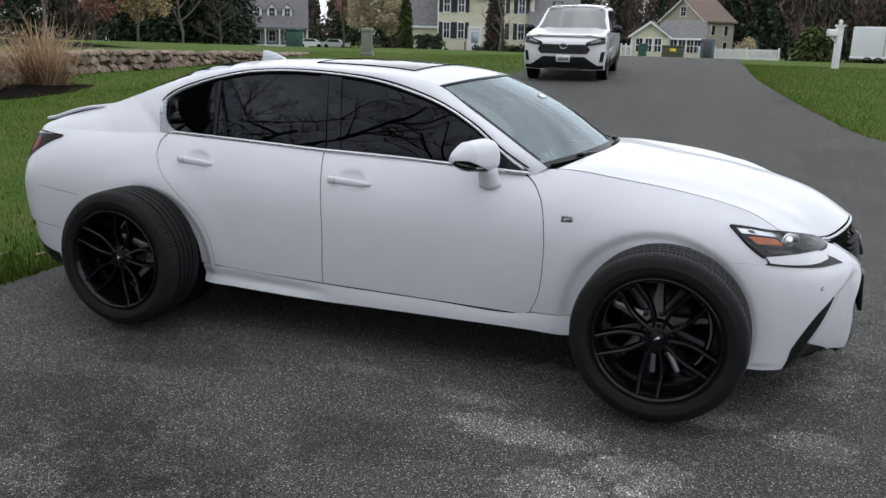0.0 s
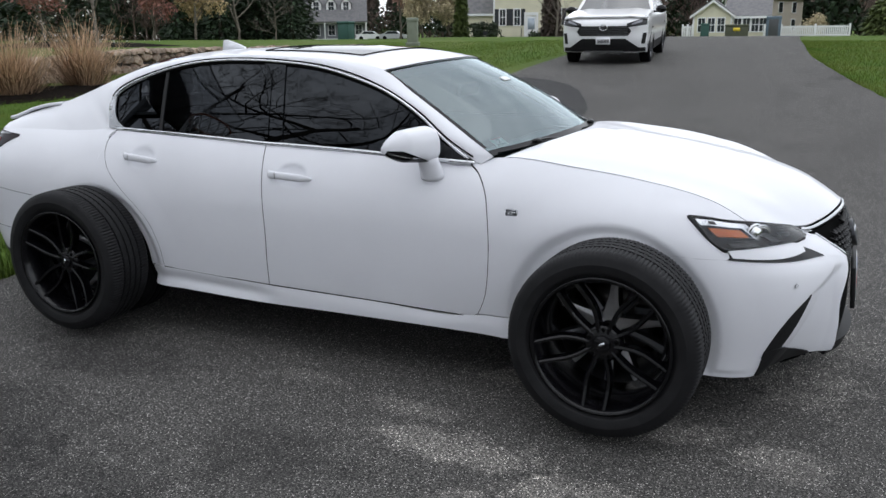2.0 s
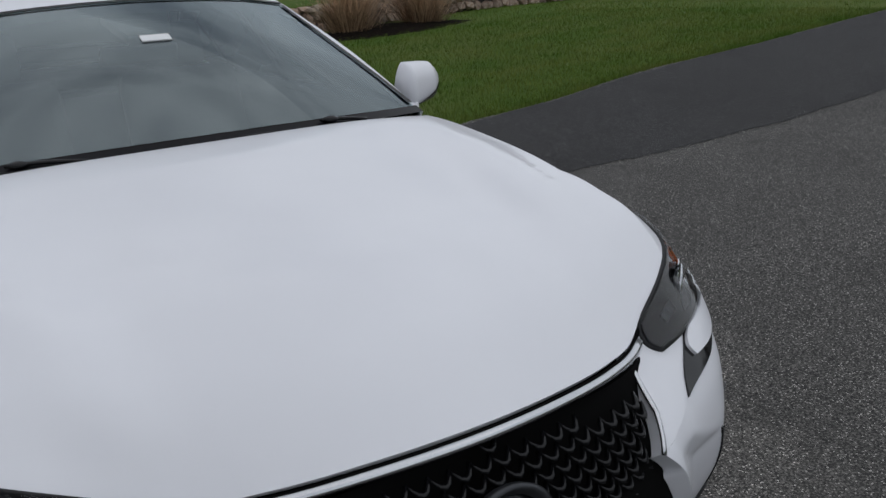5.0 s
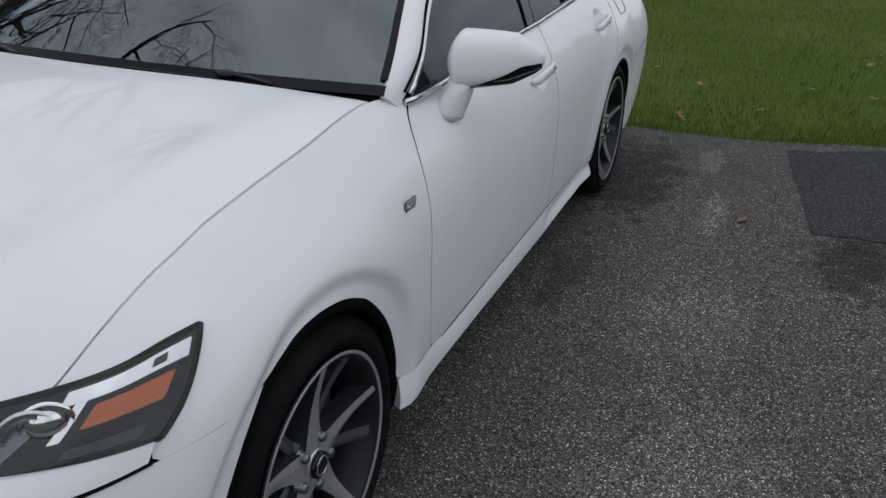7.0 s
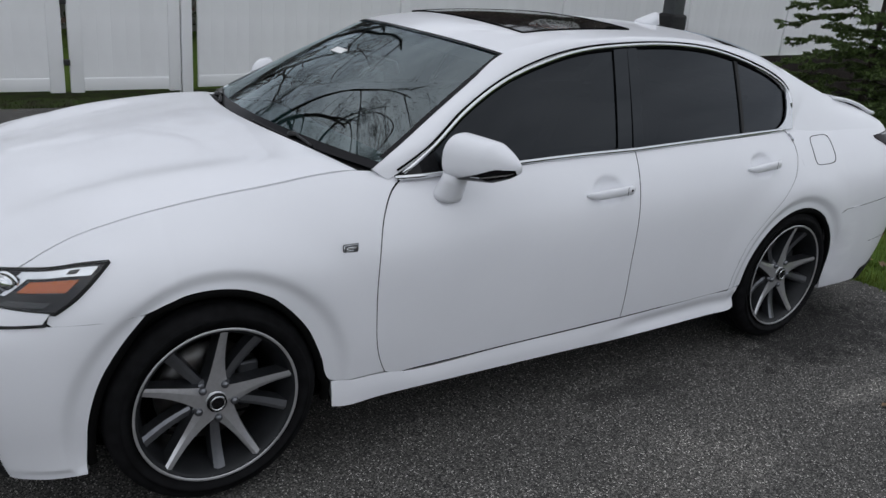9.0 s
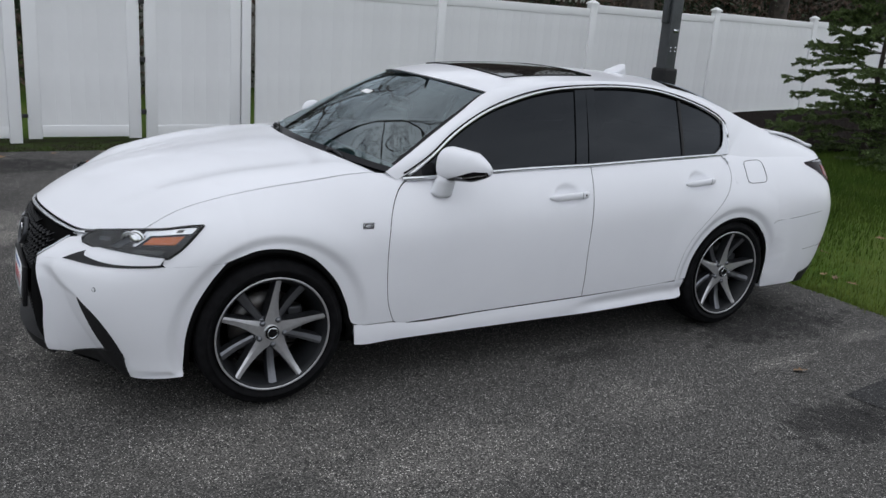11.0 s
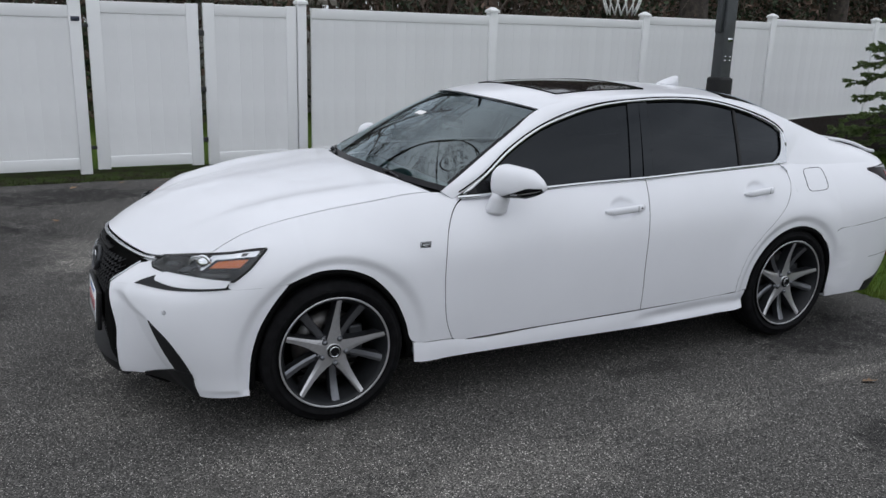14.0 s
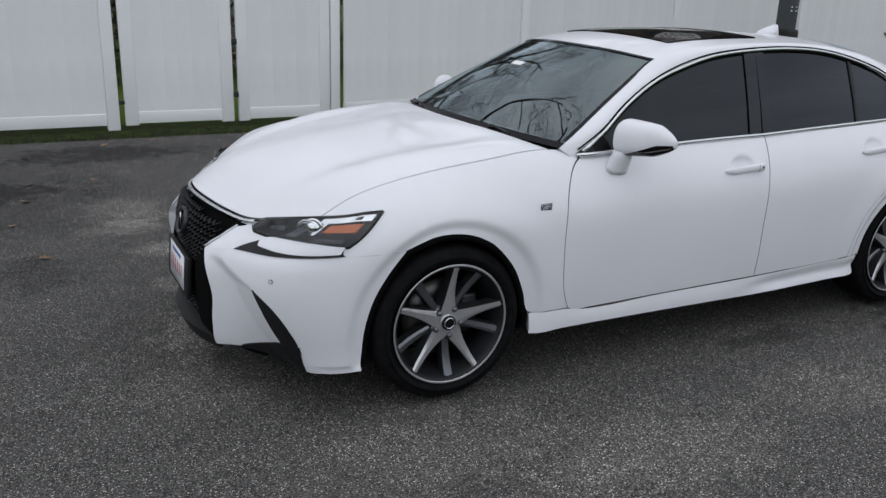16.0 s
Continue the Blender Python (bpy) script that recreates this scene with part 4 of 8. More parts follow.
mir = both("side_mirror", mirror_shell(), PAINT, "white door mirror with a dark lower strip")
foot = sweep([(.590, .822, .912), (.590, .828, .925), (.588, .838, .948), (.586, .848, .972), (.584, .854, 1.0)], .056, 20, up=(0, 1, 0), flat=.72, taper=lambda q: 1.04 - .20 * q)
both("mirror_foot", foot, PAINT, "", mir)
band = np.array([[mirror_point(.30 + .695 * u, radians(-80 + (16 + 62 * min(1, .15 + 1.1 * u)) * v), .0025) for v in L(0, 1, 6)] for u in L(0, 1, 24)])
both("mirror_strip", sheet(band, (1, .4, -.5), thick=0), BLACK_GLOSS, "", mir)
both("turn_signal", sheet(np.array([[mirror_point(.55 + .43 * u, radians(-36 + (3 + 8 * u) * v), .0040) for v in L(0, 1, 4)] for u in L(0, 1, 16)]), (1, .4, -.5), thick=0), CHROME, "", mir)
both("mirror_glass", sheet(np.array([[(.524 - .075 * u, .85 + .14 * u, 1.012 + .075 * v) for v in L(0, 1, 4)] for u in L(0, 1, 6)]), (-1, 0, 0), thick=.01), CHROME, "", mir)

# headlamps: bezel, bright upper strip, amber block, projector, clear cover
LAMP_LOW = spline([(1.800, .706), (1.90, .709), (2.02, .706), (2.12, .703), (2.216, .704)])
LAMP_TOP = spline([(1.700, .828), (1.79, .822), (1.865, .812), (2.01, .794), (2.12, .772), (2.228, .744)])
LAMP_B = spline([(1.800, .706), (1.745, .775), (1.700, .828)])
LAMP_A = spline([(2.216, .704), (2.245, .722), (2.228, .744)])
lg = skin_grid(LAMP_LOW, LAMP_TOP, LAMP_B, LAMP_A, 40, 14, skin)
lamp = both("headlight", sheet(lg, (1, .6, 0), thick=.012, lift=-.001 + .003), LAMP_DARK, "headlight with amber reflector and clear lens")


def lamp_piece(u0, u1, v0, v1, lift, n=10, m=5, skew=0.0):
    def dom(u, v):
        b, t = LAMP_LOW(u), LAMP_TOP(u)
        return ((1 - v) * b + v * t + (1 - u) * LAMP_B(v) + u * LAMP_A(v) - ((1 - u) * (1 - v) * LAMP_LOW(0) + u * (1 - v) * LAMP_LOW(1) + (1 - u) * v * LAMP_TOP(0) + u * v * LAMP_TOP(1)))
    g = np.array([[skin(*dom(min(max(u + skew * (v - v0), 0), 1), v)) for v in L(v0, v1, m)] for u in L(u0, u1, n)])
    return sheet(g, (1, .6, 0), thick=.004, lift=lift)


both("bright_strip", lamp_piece(.04, .50, .74, .92, .0055, 16), LAMP_SILVER, "", lamp)
both("strip_window", lamp_piece(.14, .20, .79, .88, .0075), GREY_TRIM, "", lamp)
both("amber_reflector", lamp_piece(.10, .40, .40, .66, .0055, skew=-.05), AMBER, "amber side reflector", lamp)
both("lower_strip", lamp_piece(.12, .40, .08, .20, .0050), GREY_TRIM, "", lamp)
for uu, vv, rad in ((.53, .56, .034),):
    b = LAMP_LOW(uu) * (1 - vv) + LAMP_TOP(uu) * vv
    c = skin(*b)
    lens = lathe([(.0, .016), (rad * .45, .0145), (rad * .8, .009), (rad, .002), (rad * 1.12, .006), (rad * 1.25, .0)], 26)
    both("projector", moved(lens, Matrix.Translation(tuple(c)) @ pose(0, 0, 0, 0, 0, -48)), LAMP_SILVER, "", lamp)
bowl_c = skin(*(LAMP_LOW(.56) * .56 + LAMP_TOP(.56) * .44))
both("reflector_bowl", moved(lathe([(.036, .003), (.042, .001), (.047, .003), (.049, -.002)], 30), Matrix.Translation(tuple(bowl_c)) @ pose(0, 0, 0, 0, 0, -48)), SATIN, "", lamp)
both("inner_bezel", lamp_piece(.44, .475, .30, .74, .0060, skew=-.04), LAMP_SILVER, "", lamp)
both("bowl_shine", lamp_piece(.57, .66, .18, .66, .0044, skew=-.12), GREY_ALLOY, "", lamp)
for k in range(4):
    both("inner_reflector", lamp_piece(.72 + .028 * k, .742 + .028 * k, .38, .58, .0048, 4, 4, .06), GREY_ALLOY, "", lamp)
both("lens_cover", sheet(lg, (1, .6, 0), thick=.012, lift=.013, bulge=lambda u, v: 0), CLEAR, "", lamp)
both("lamp_seal", sweep([skin(*LAMP_LOW(q)) for q in L(0, 1, 20)] + [skin(*LAMP_A(q)) for q in L(.1, 1, 8)] + [skin(*LAMP_TOP(q)) for q in L(1, 0, 26)] + [skin(*LAMP_B(q)) for q in L(1, 0, 12)], .006, 6, up=(1, 1, 0)), BLACK_PLASTIC, "", lamp)

# fender badge
for sgn in (1, -1):
    c = skin(.992, .787)
    m = Matrix.Translation((c[0], sgn * (c[1] + .001), c[2])) @ pose(0, 0, 0, -8 * sgn, 0, 0)
    bd = part("fender_badge", moved(block(-.027, .027, -.003, .003, -.020, .020, .002), m), GREY_TRIM, car, "small square fender badge")
    yo = .003 * sgn
    for x0, x1, z0, z1 in ((-.026, .026, .0165, .019), (-.026, .026, -.019, -.0165), (-.026, -.0235, -.019, .019), (.0235, .026, -.019, .019)):
        part("badge_edge", moved(block(x0, x1, yo - .0006, yo + .0012, z0, z1), m), CHROME, bd)
    fwd = -sgn
    for a_, b_, z0, z1 in ((-.012, .018, .005, .011), (-.013, .010, -.003, .001), (-.016, -.009, -.008, .009)):
        part("badge_mark", moved(block(min(a_ * fwd, b_ * fwd), max(a_ * fwd, b_ * fwd), yo - .0006, yo + .0012, z0, z1), m), CHROME, bd)
    part("badge_line", moved(block(-.016, .016, yo - .0006, yo + .0010, -.0145, -.0115), m), SATIN, bd)

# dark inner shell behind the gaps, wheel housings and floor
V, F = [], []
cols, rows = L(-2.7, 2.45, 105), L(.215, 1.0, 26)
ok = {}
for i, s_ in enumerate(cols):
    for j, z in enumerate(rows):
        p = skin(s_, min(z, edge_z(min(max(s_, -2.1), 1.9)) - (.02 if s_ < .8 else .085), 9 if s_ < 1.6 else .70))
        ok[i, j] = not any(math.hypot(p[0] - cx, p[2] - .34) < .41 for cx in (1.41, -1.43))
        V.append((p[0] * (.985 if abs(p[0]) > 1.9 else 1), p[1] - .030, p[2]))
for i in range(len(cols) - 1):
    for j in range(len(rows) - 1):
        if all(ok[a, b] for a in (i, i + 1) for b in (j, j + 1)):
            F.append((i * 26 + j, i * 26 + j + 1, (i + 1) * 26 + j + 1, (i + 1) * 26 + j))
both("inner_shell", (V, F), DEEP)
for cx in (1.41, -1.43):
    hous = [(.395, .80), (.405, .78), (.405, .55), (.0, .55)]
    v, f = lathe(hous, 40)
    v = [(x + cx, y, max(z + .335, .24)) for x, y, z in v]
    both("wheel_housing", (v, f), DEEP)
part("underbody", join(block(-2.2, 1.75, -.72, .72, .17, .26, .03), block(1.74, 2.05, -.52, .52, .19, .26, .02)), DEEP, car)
card = np.array([[flank(x, z) - np.array((0, .024, 0)) for z in L(.60, 1.022, 8)] for x in L(-1.46, .80, 30)])
both("door_card", sheet(card, (0, -1, 0), thick=0), CABIN, "", door_f)
part("cabin_floor", block(-1.9, .95, -.70, .70, .30, .34), CABIN, car)
# cabin seen faintly through the glass
dash = np.array([[(.99 - .50 * v, y, .968 - .03 * v - .30 * max(0, v - .85)) for v in L(0, 1, 8)] for y in L(-.74, .74, 16)])
part("dashboard", sheet(dash, (0, 0, 1), thick=.03, rims="b"), DASH, car)
for y in (.37, -.37):
    seat = part("seat", join(block(-.42, .12, y - .25, y + .25, .42, .58, .06), moved(block(-.09, .09, -.25, .25, 0, .62, .06), pose(-.42, y, .50, 0, -18, 0))), CABIN, car)
    part("headrest", moved(block(-.05, .05, -.13, .13, 0, .19, .04), pose(-.60, y, 1.10, 0, -12, 0)), CABIN, seat)
part("rear_shelf", block(-2.0, -1.35, -.66, .66, .93, .96, .01), CABIN, car)
part("boot_bulkhead", block(-1.78, -1.72, -.62, .62, .45, 1.06, .01), CABIN, car)
part("rear_seat", join(block(-1.35, -.8, -.62, .62, .40, .58, .06), moved(block(-.08, .08, -.62, .62, 0, .58, .06), pose(-1.35, 0, .5, 0, -22, 0))), CABIN, car)
part("headliner", sheet(area(on_roof, L(.0, 1, 16), L(0, 1, 12), -.03), (0, 0, -1), thick=0), CABIN_LIGHT, car)


# ---- wheels ----
def tyre_geo(R, rim, width, grooves, seg=150, lug=0.006):
    """A tyre with ribs, lengthwise grooves and cross cuts; it lies round y, outer face at +y."""
    h = width / 2
    prof = [(rim - .012, h - .028), (rim + .004, h - .016), (rim + .012, h - .012), (rim + .018, h - .004), (rim + .03, h + .001), ((R + rim) / 2, h + .004), (R - .045, h + .001), (R - .030, h - .003), (R - .018, h - .009), (R - .009, h - .017), (R - .004, h - .026)]
    rib = {8: 0, 9: 0, 10: 0}
    n = grooves + 1
    edge = [h - .030]
    for k in range(1, n):       # the shoulder ribs are wider than the inner ones
        edge.append((h - .030) * (.54 - 1.08 * (k - 1) / (n - 2)))
    edge.append(-(h - .030))
    for k in range(n):
        y0, y1 = edge[k] - (.0055 if k else 0), edge[k + 1] + (.0055 if k < n - 1 else 0)
        if k:
            prof.append((R - .013, y0 + .002))
        for y in (y0, y0 * .67 + y1 * .33, y0 * .33 + y1 * .67, y1):
            prof.append((R - .010 * (y / h) ** 4, y))
            rib[len(prof) - 1] = k
        if k < n - 1:
            prof.append((R - .013, y1 - .002))
    m = len(prof)
    prof += [(R - .004, -h + .026), (R - .009, -h + .017), (R - .018, -h + .009), (R - .030, -h + .003), (R - .045, -h), ((R + rim) / 2, -h - .003), (rim, -h + .02)]
    rib.update({m: n - 1, m + 1: n - 1, m + 2: n - 1})

    def cut(i, j):
        k = rib.get(j)
        if k is None:
            return 0.0
        if k in (0, n - 1):
            return -lug * (.35 if j in (8, 9, m + 1, m + 2) else .6) if i % 3 == 0 else 0.0
        return -lug * .5 if (i + (j % 5)) % 6 == 0 else 0.0
    return lathe(prof, seg, wobble=cut)


def spoke(r0, r1, w0, w1, y0, y1, deep, flare=0.0, bow=None):
    """A bar from hub to rim: (face, sides). flare widens its foot, bow shifts it sideways along its length."""
    n = 11
    face, sides = [], []
    for k in range(n):
        q = k / (n - 1)
        r = r0 + (r1 - r0) * q
        w = w0 + (w1 - w0) * q + flare * (1 - q) ** 3
        y = y0 + (y1 - y0) * q - .012 * math.sin(math.pi * q) * (1 if y1 > y0 else .4)
        t = bow(q) if bow else 0.0
        face += [(t - w, y - .005, r), (t - w * .25, y, r), (t + w, y - .0025, r)]
        sides += [(t - w, y - .005, r), (t - w * 1.35, y - deep, r), (t + w * 1.35, y - deep, r), (t + w, y - .0025, r)]
    F1 = [(3 * k + c, 3 * k + 3 + c, 3 * k + 4 + c, 3 * k + 1 + c) for k in range(n - 1) for c in (0, 1)]
    F2 = []
    for k in range(n - 1):
        for a in range(3):
            F2.append((4 * k + a, 4 * k + a + 1, 4 * k + 4 + a + 1, 4 * k + 4 + a))
    return (face, F1), (sides, F2)


def rim_barrel(r, width, face):
    h = width / 2
    return lathe([(r + .006, h - .010), (r + .006, h - .004), (r - .002, h - .003), (r - .010, h - .012), (r - .016, h - .03), (r - .030, h - .06), (r - .045, -h + .05), (r - .01, -h + .01)], 72)


def road_wheel(x, sgn):
    w = part("wheel", tyre_geo(.335, .257, .235, 3, 120, .003), RUBBER, car, "alloy road wheel with machined silver spokes and dark inner faces")
    w.name = "wheel"
    m = pose(x, sgn * .778, .335, 0, 0, 0 if sgn > 0 else 180)
    h = .12
    for k in range(5):
        f, s_ = spoke(.030, .253, .0185, .0120, h - .036, h - .008, .050, .024)
        rot = pose(0, 0, 0, 0, k * 72 - 5, 0)
        main = part("spoke", moved(s_, rot), DARK_ALLOY, w, "", False)
        part("spoke_face", moved(f, rot), MACHINED, main, "bright machined face", False)
        f, s_ = spoke(.062, .250, .0135, .0180, h - .060, h - .018, .040)
        rot = pose(0, 0, 0, 0, k * 72 + 37.5, 0)
        low = part("spoke", moved(s_, rot), DARK_ALLOY, w, "", False)
        part("spoke_face", moved(f, rot), GREY_ALLOY, low, "dark grey face", False)
    part("rim_barrel", rim_barrel(.251, .235, h), BARREL, w)
    part("rim_lip", lathe([(.249, h - .008), (.256, h - .001), (.260, h - .004)], 72), MACHINED, w)
    part("hub", lathe([(.0, h - .032), (.032, h - .033), (.037, h - .040), (.040, h - .07)], 40), MACHINED, w)
    part("hub_back", lathe([(.045, h - .052), (.074, h - .054), (.080, h - .075)], 40), DARK_ALLOY, w)
    part("hub_cap", lathe([(.0, h - .020), (.026, h - .020), (.031, h - .023), (.032, h - .03)], 32), BLACK_GLOSS, w)
    part("cap_ring", lathe([(.020, h - .0195), (.0225, h - .017), (.025, h - .0195)], 32), CHROME, w)
    for k in range(5):
        a = radians(72 * k + 43)
        part("lug_nut", moved(lathe([(.0, .020), (.009, .019), (.0125, .013), (.013, 0), (.018, -.004)], 12), Matrix.Translation((.060 * math.sin(a), h - .046, .060 * math.cos(a)))), GREY_ALLOY, w)
    part("brake_disc", lathe([(.06, .0), (.09, .005), (.165, .005), (.165, -.02)], 48), BRAKE, w)
    part("brake_caliper", block(-.16, -.09, -.02, .035, -.07, .09, .012), DARK_ALLOY, w)
    w.matrix_world = m
    return w


for x_, s_ in ((1.425, 1), (-1.425, 1), (1.425, -1), (-1.425, -1)):
    road_wheel(x_, s_)


def loose_wheel():
    """A big black spare wheel and tyre, standing on its tread; its face looks to -y."""
    o = thing("loose_wheel", "big gloss black alloy wheel and wide tyre, standing against the sedan", "wheel", group="loose black wheels")
    R, r, W = .378, .274, .275
    ty = part("tyre", tyre_geo(R, r, W, 4, 432, .008), RUBBER_NEW, o, "wide new tyre with deep tread")
    ty.data.set_sharp_from_angle(angle=radians(28))
    part("rim_barrel", rim_barrel(r - .004, W, 0), BLACK_ALLOY, o)
    h = W / 2
    for k in range(5):
        gs = []
        for off in (-1, 1):
            f, s_ = spoke(.046, .270, .0085, .0075, h - .050, h - .010, .042, .0, lambda q: off * (.012 + .032 * math.sin(min(q / .55, 1) * math.pi / 2) - .006 * max(0, q - .55)))
            gs += [moved(f, pose(0, 0, 0, 0, k * 72, 0)), moved(s_, pose(0, 0, 0, 0, k * 72, 0))]
        part("spoke", join(*gs), BLACK_ALLOY, o, "", False)
    part("hub", lathe([(.0, h - .052), (.060, h - .052), (.075, h - .062), (.078, h - .09)], 40), BLACK_ALLOY, o)
    part("hub_cap", lathe([(.0, h - .040), (.030, h - .041), (.034, h - .046), (.035, h - .053)], 32), BLACK_GLOSS, o)
    part("cap_mark", block(-.016, .016, h - .040, h - .0385, -.006, .006), SATIN, o)
    for k in range(5):
        a = radians(72 * k + 36)
        part("lug_seat", moved(lathe([(.0, .004), (.008, .004), (.011, -.006)], 12), Matrix.Translation((.056 * math.sin(a), h - .055, .056 * math.cos(a)))), DEEP, o)
    return o


lw = loose_wheel()
lw.matrix_world = pose(1.475, -1.088, .378, 0, 32, 180)
copy_thing(lw, pose(-1.435, -1.06, .376, 0, 61, 182))


# ---- the ground: lawn that reaches the horizon, driveway on it ----
rise = graph([(-40, .0), (-8, .0), (1.5, .0), (4, .09), (8, .33), (11, .53), (14, .71), (18, .85), (24, .97), (30, 1.02), (36, .98), (50, .6), (75, .05), (110, -.4), (1600, -1.0)])
wall_x = graph([(-5, -13.6), (8, -13.9), (11.7, -14.15), (15.5, -14.7), (19, -15.1), (25, -15.9), (32, -17.0), (60, -20)])
wall_h = graph([(-5, .0), (3, .45), (8, .58), (11.8, .57), (14.2, .53), (15.6, .50), (17, .43), (19, .36), (21, .28), (23, .19), (26, .06), (29, .0), (60, 0)])
dip = graph([(-40, 0), (10, 0), (12, .06), (14.2, .18), (16, .23), (19, .24), (21, .24), (24, .2), (28, .08), (33, 0), (60, 0)])


def ground_z(x, y):
    q = min(max((wall_x(y) - .12 - x) / .25, 0), 1)
    low = min(max((-6 - x) / 7, 0), 1)
    return rise(y) - dip(y) * low * low * (3 - 2 * low) + wall_h(y) * q + .004 * max(0, x - 4) * min(max(y - 4, 0) / 8, 1)


def asphalt(name, dark, light, marks):
    """Asphalt: single stones of the aggregate, grime, and worn or damp spots (x, y, rx, ry, colour)."""
    m = bpy.data.materials.new(name)
    m.use_nodes = True
    n, l = m.node_tree.nodes, m.node_tree.links
    b = n["Principled BSDF"]
    co = n.new("ShaderNodeTexCoord").outputs["Object"]

    def node(kind, **ins):
        q = n.new("ShaderNode" + kind)
        for k, v in ins.items():
            q.inputs[k.replace("_", " ")].default_value = v
        return q

    def remap(src, a, c, d=0.0, e=1.0, smooth=False):
        q = n.new("ShaderNodeMapRange")
        q.interpolation_type = "SMOOTHSTEP" if smooth else "LINEAR"
        for i, v in enumerate((a, c, d, e)):
            q.inputs[i + 1].default_value = v
        l.new(src, q.inputs[0])
        return q.outputs[0]

    def mix(fac, a, c, blend="MIX"):
        q = n.new("ShaderNodeMix")
        q.data_type, q.blend_type = "RGBA", blend
        if isinstance(fac, float):
            q.inputs[0].default_value = fac
        else:
            l.new(fac, q.inputs[0])
        for k, v in ((6, a), (7, c)):
            if isinstance(v, tuple):
                q.inputs[k].default_value = (*v, 1)
            else:
                l.new(v, q.inputs[k])
        return q.outputs[2]
    cells = node("TexVoronoi", Scale=240.0)
    l.new(co, cells.inputs["Vector"])
    sep = n.new("ShaderNodeSeparateColor")
    l.new(cells.outputs["Color"], sep.inputs[0])
    stones = node("TexVoronoi", Scale=120.0)
    l.new(co, stones.inputs["Vector"])
    sep2 = n.new("ShaderNodeSeparateColor")
    l.new(stones.outputs["Color"], sep2.inputs[0])
    fine = node("TexNoise", Scale=150.0, Detail=5.0, Roughness=0.65)
    l.new(co, fine.inputs["Vector"])
    big = node("TexNoise", Scale=1.1, Detail=6.0, Roughness=0.62)
    l.new(co, big.inputs["Vector"])
    mid = node("TexNoise", Scale=6.0, Detail=10.0, Roughness=0.82)
    l.new(co, mid.inputs["Vector"])
    col = mix(remap(sep.outputs[0], .1, 1.0), dark, light)
    col = mix(remap(sep2.outputs[0], .5, .95, 0, .55), col, light)
    col = mix(remap(stones.outputs["Distance"], .42, .72, 0, .75), col, (.012, .012, .012))
    col = mix(remap(fine.outputs["Fac"], .48, .60, 0, .85), col, (.012, .012, .012))
    col = mix(remap(sep.outputs[1], .955, .975), col, tuple(min(c * 2.6, .5) for c in light))
    col = mix(remap(big.outputs["Fac"], .44, .66, 0, .30), col, tuple(c * .6 for c in dark))
    for x, y, rx, ry, c, amount in marks:
        d = node("VectorMath")
        d.operation = "LENGTH"
        v = n.new("ShaderNodeMapping")
        v.vector_type = "TEXTURE"
        v.inputs["Location"].default_value, v.inputs["Scale"].default_value = (x, y, 0), (rx, ry, 1000)
        l.new(co, v.inputs["Vector"])
        l.new(v.outputs[0], d.inputs[0])
        rag = n.new("ShaderNodeMath")
        rag.operation = "ADD"
        l.new(remap(d.outputs["Value"], .1, 1.35, 1, 0, True), rag.inputs[0])
        l.new(remap(mid.outputs["Fac"], .3, .7, -.60, .48), rag.inputs[1])
        cap = n.new("ShaderNodeMath")
        cap.operation = "MULTIPLY"
        cap.inputs[1].default_value = amount
        l.new(remap(rag.outputs[0], .46, .92, 0, 1, True), cap.inputs[0])
        col = mix(cap.outputs[0], col, mix(1.0, col, c, "MULTIPLY"))
    l.new(col, b.inputs["Base Color"])
    b.inputs["Roughness"].default_value = 0.85
    b.inputs["Specular IOR Level"].default_value = 0.12
    bump = n.new("ShaderNodeBump")
    bump.inputs["Strength"].default_value, bump.inputs["Distance"].default_value = 0.7, 0.004
    l.new(sep2.outputs[0], bump.inputs["Height"])
    l.new(bump.outputs["Normal"], b.inputs["Normal"])
    return m


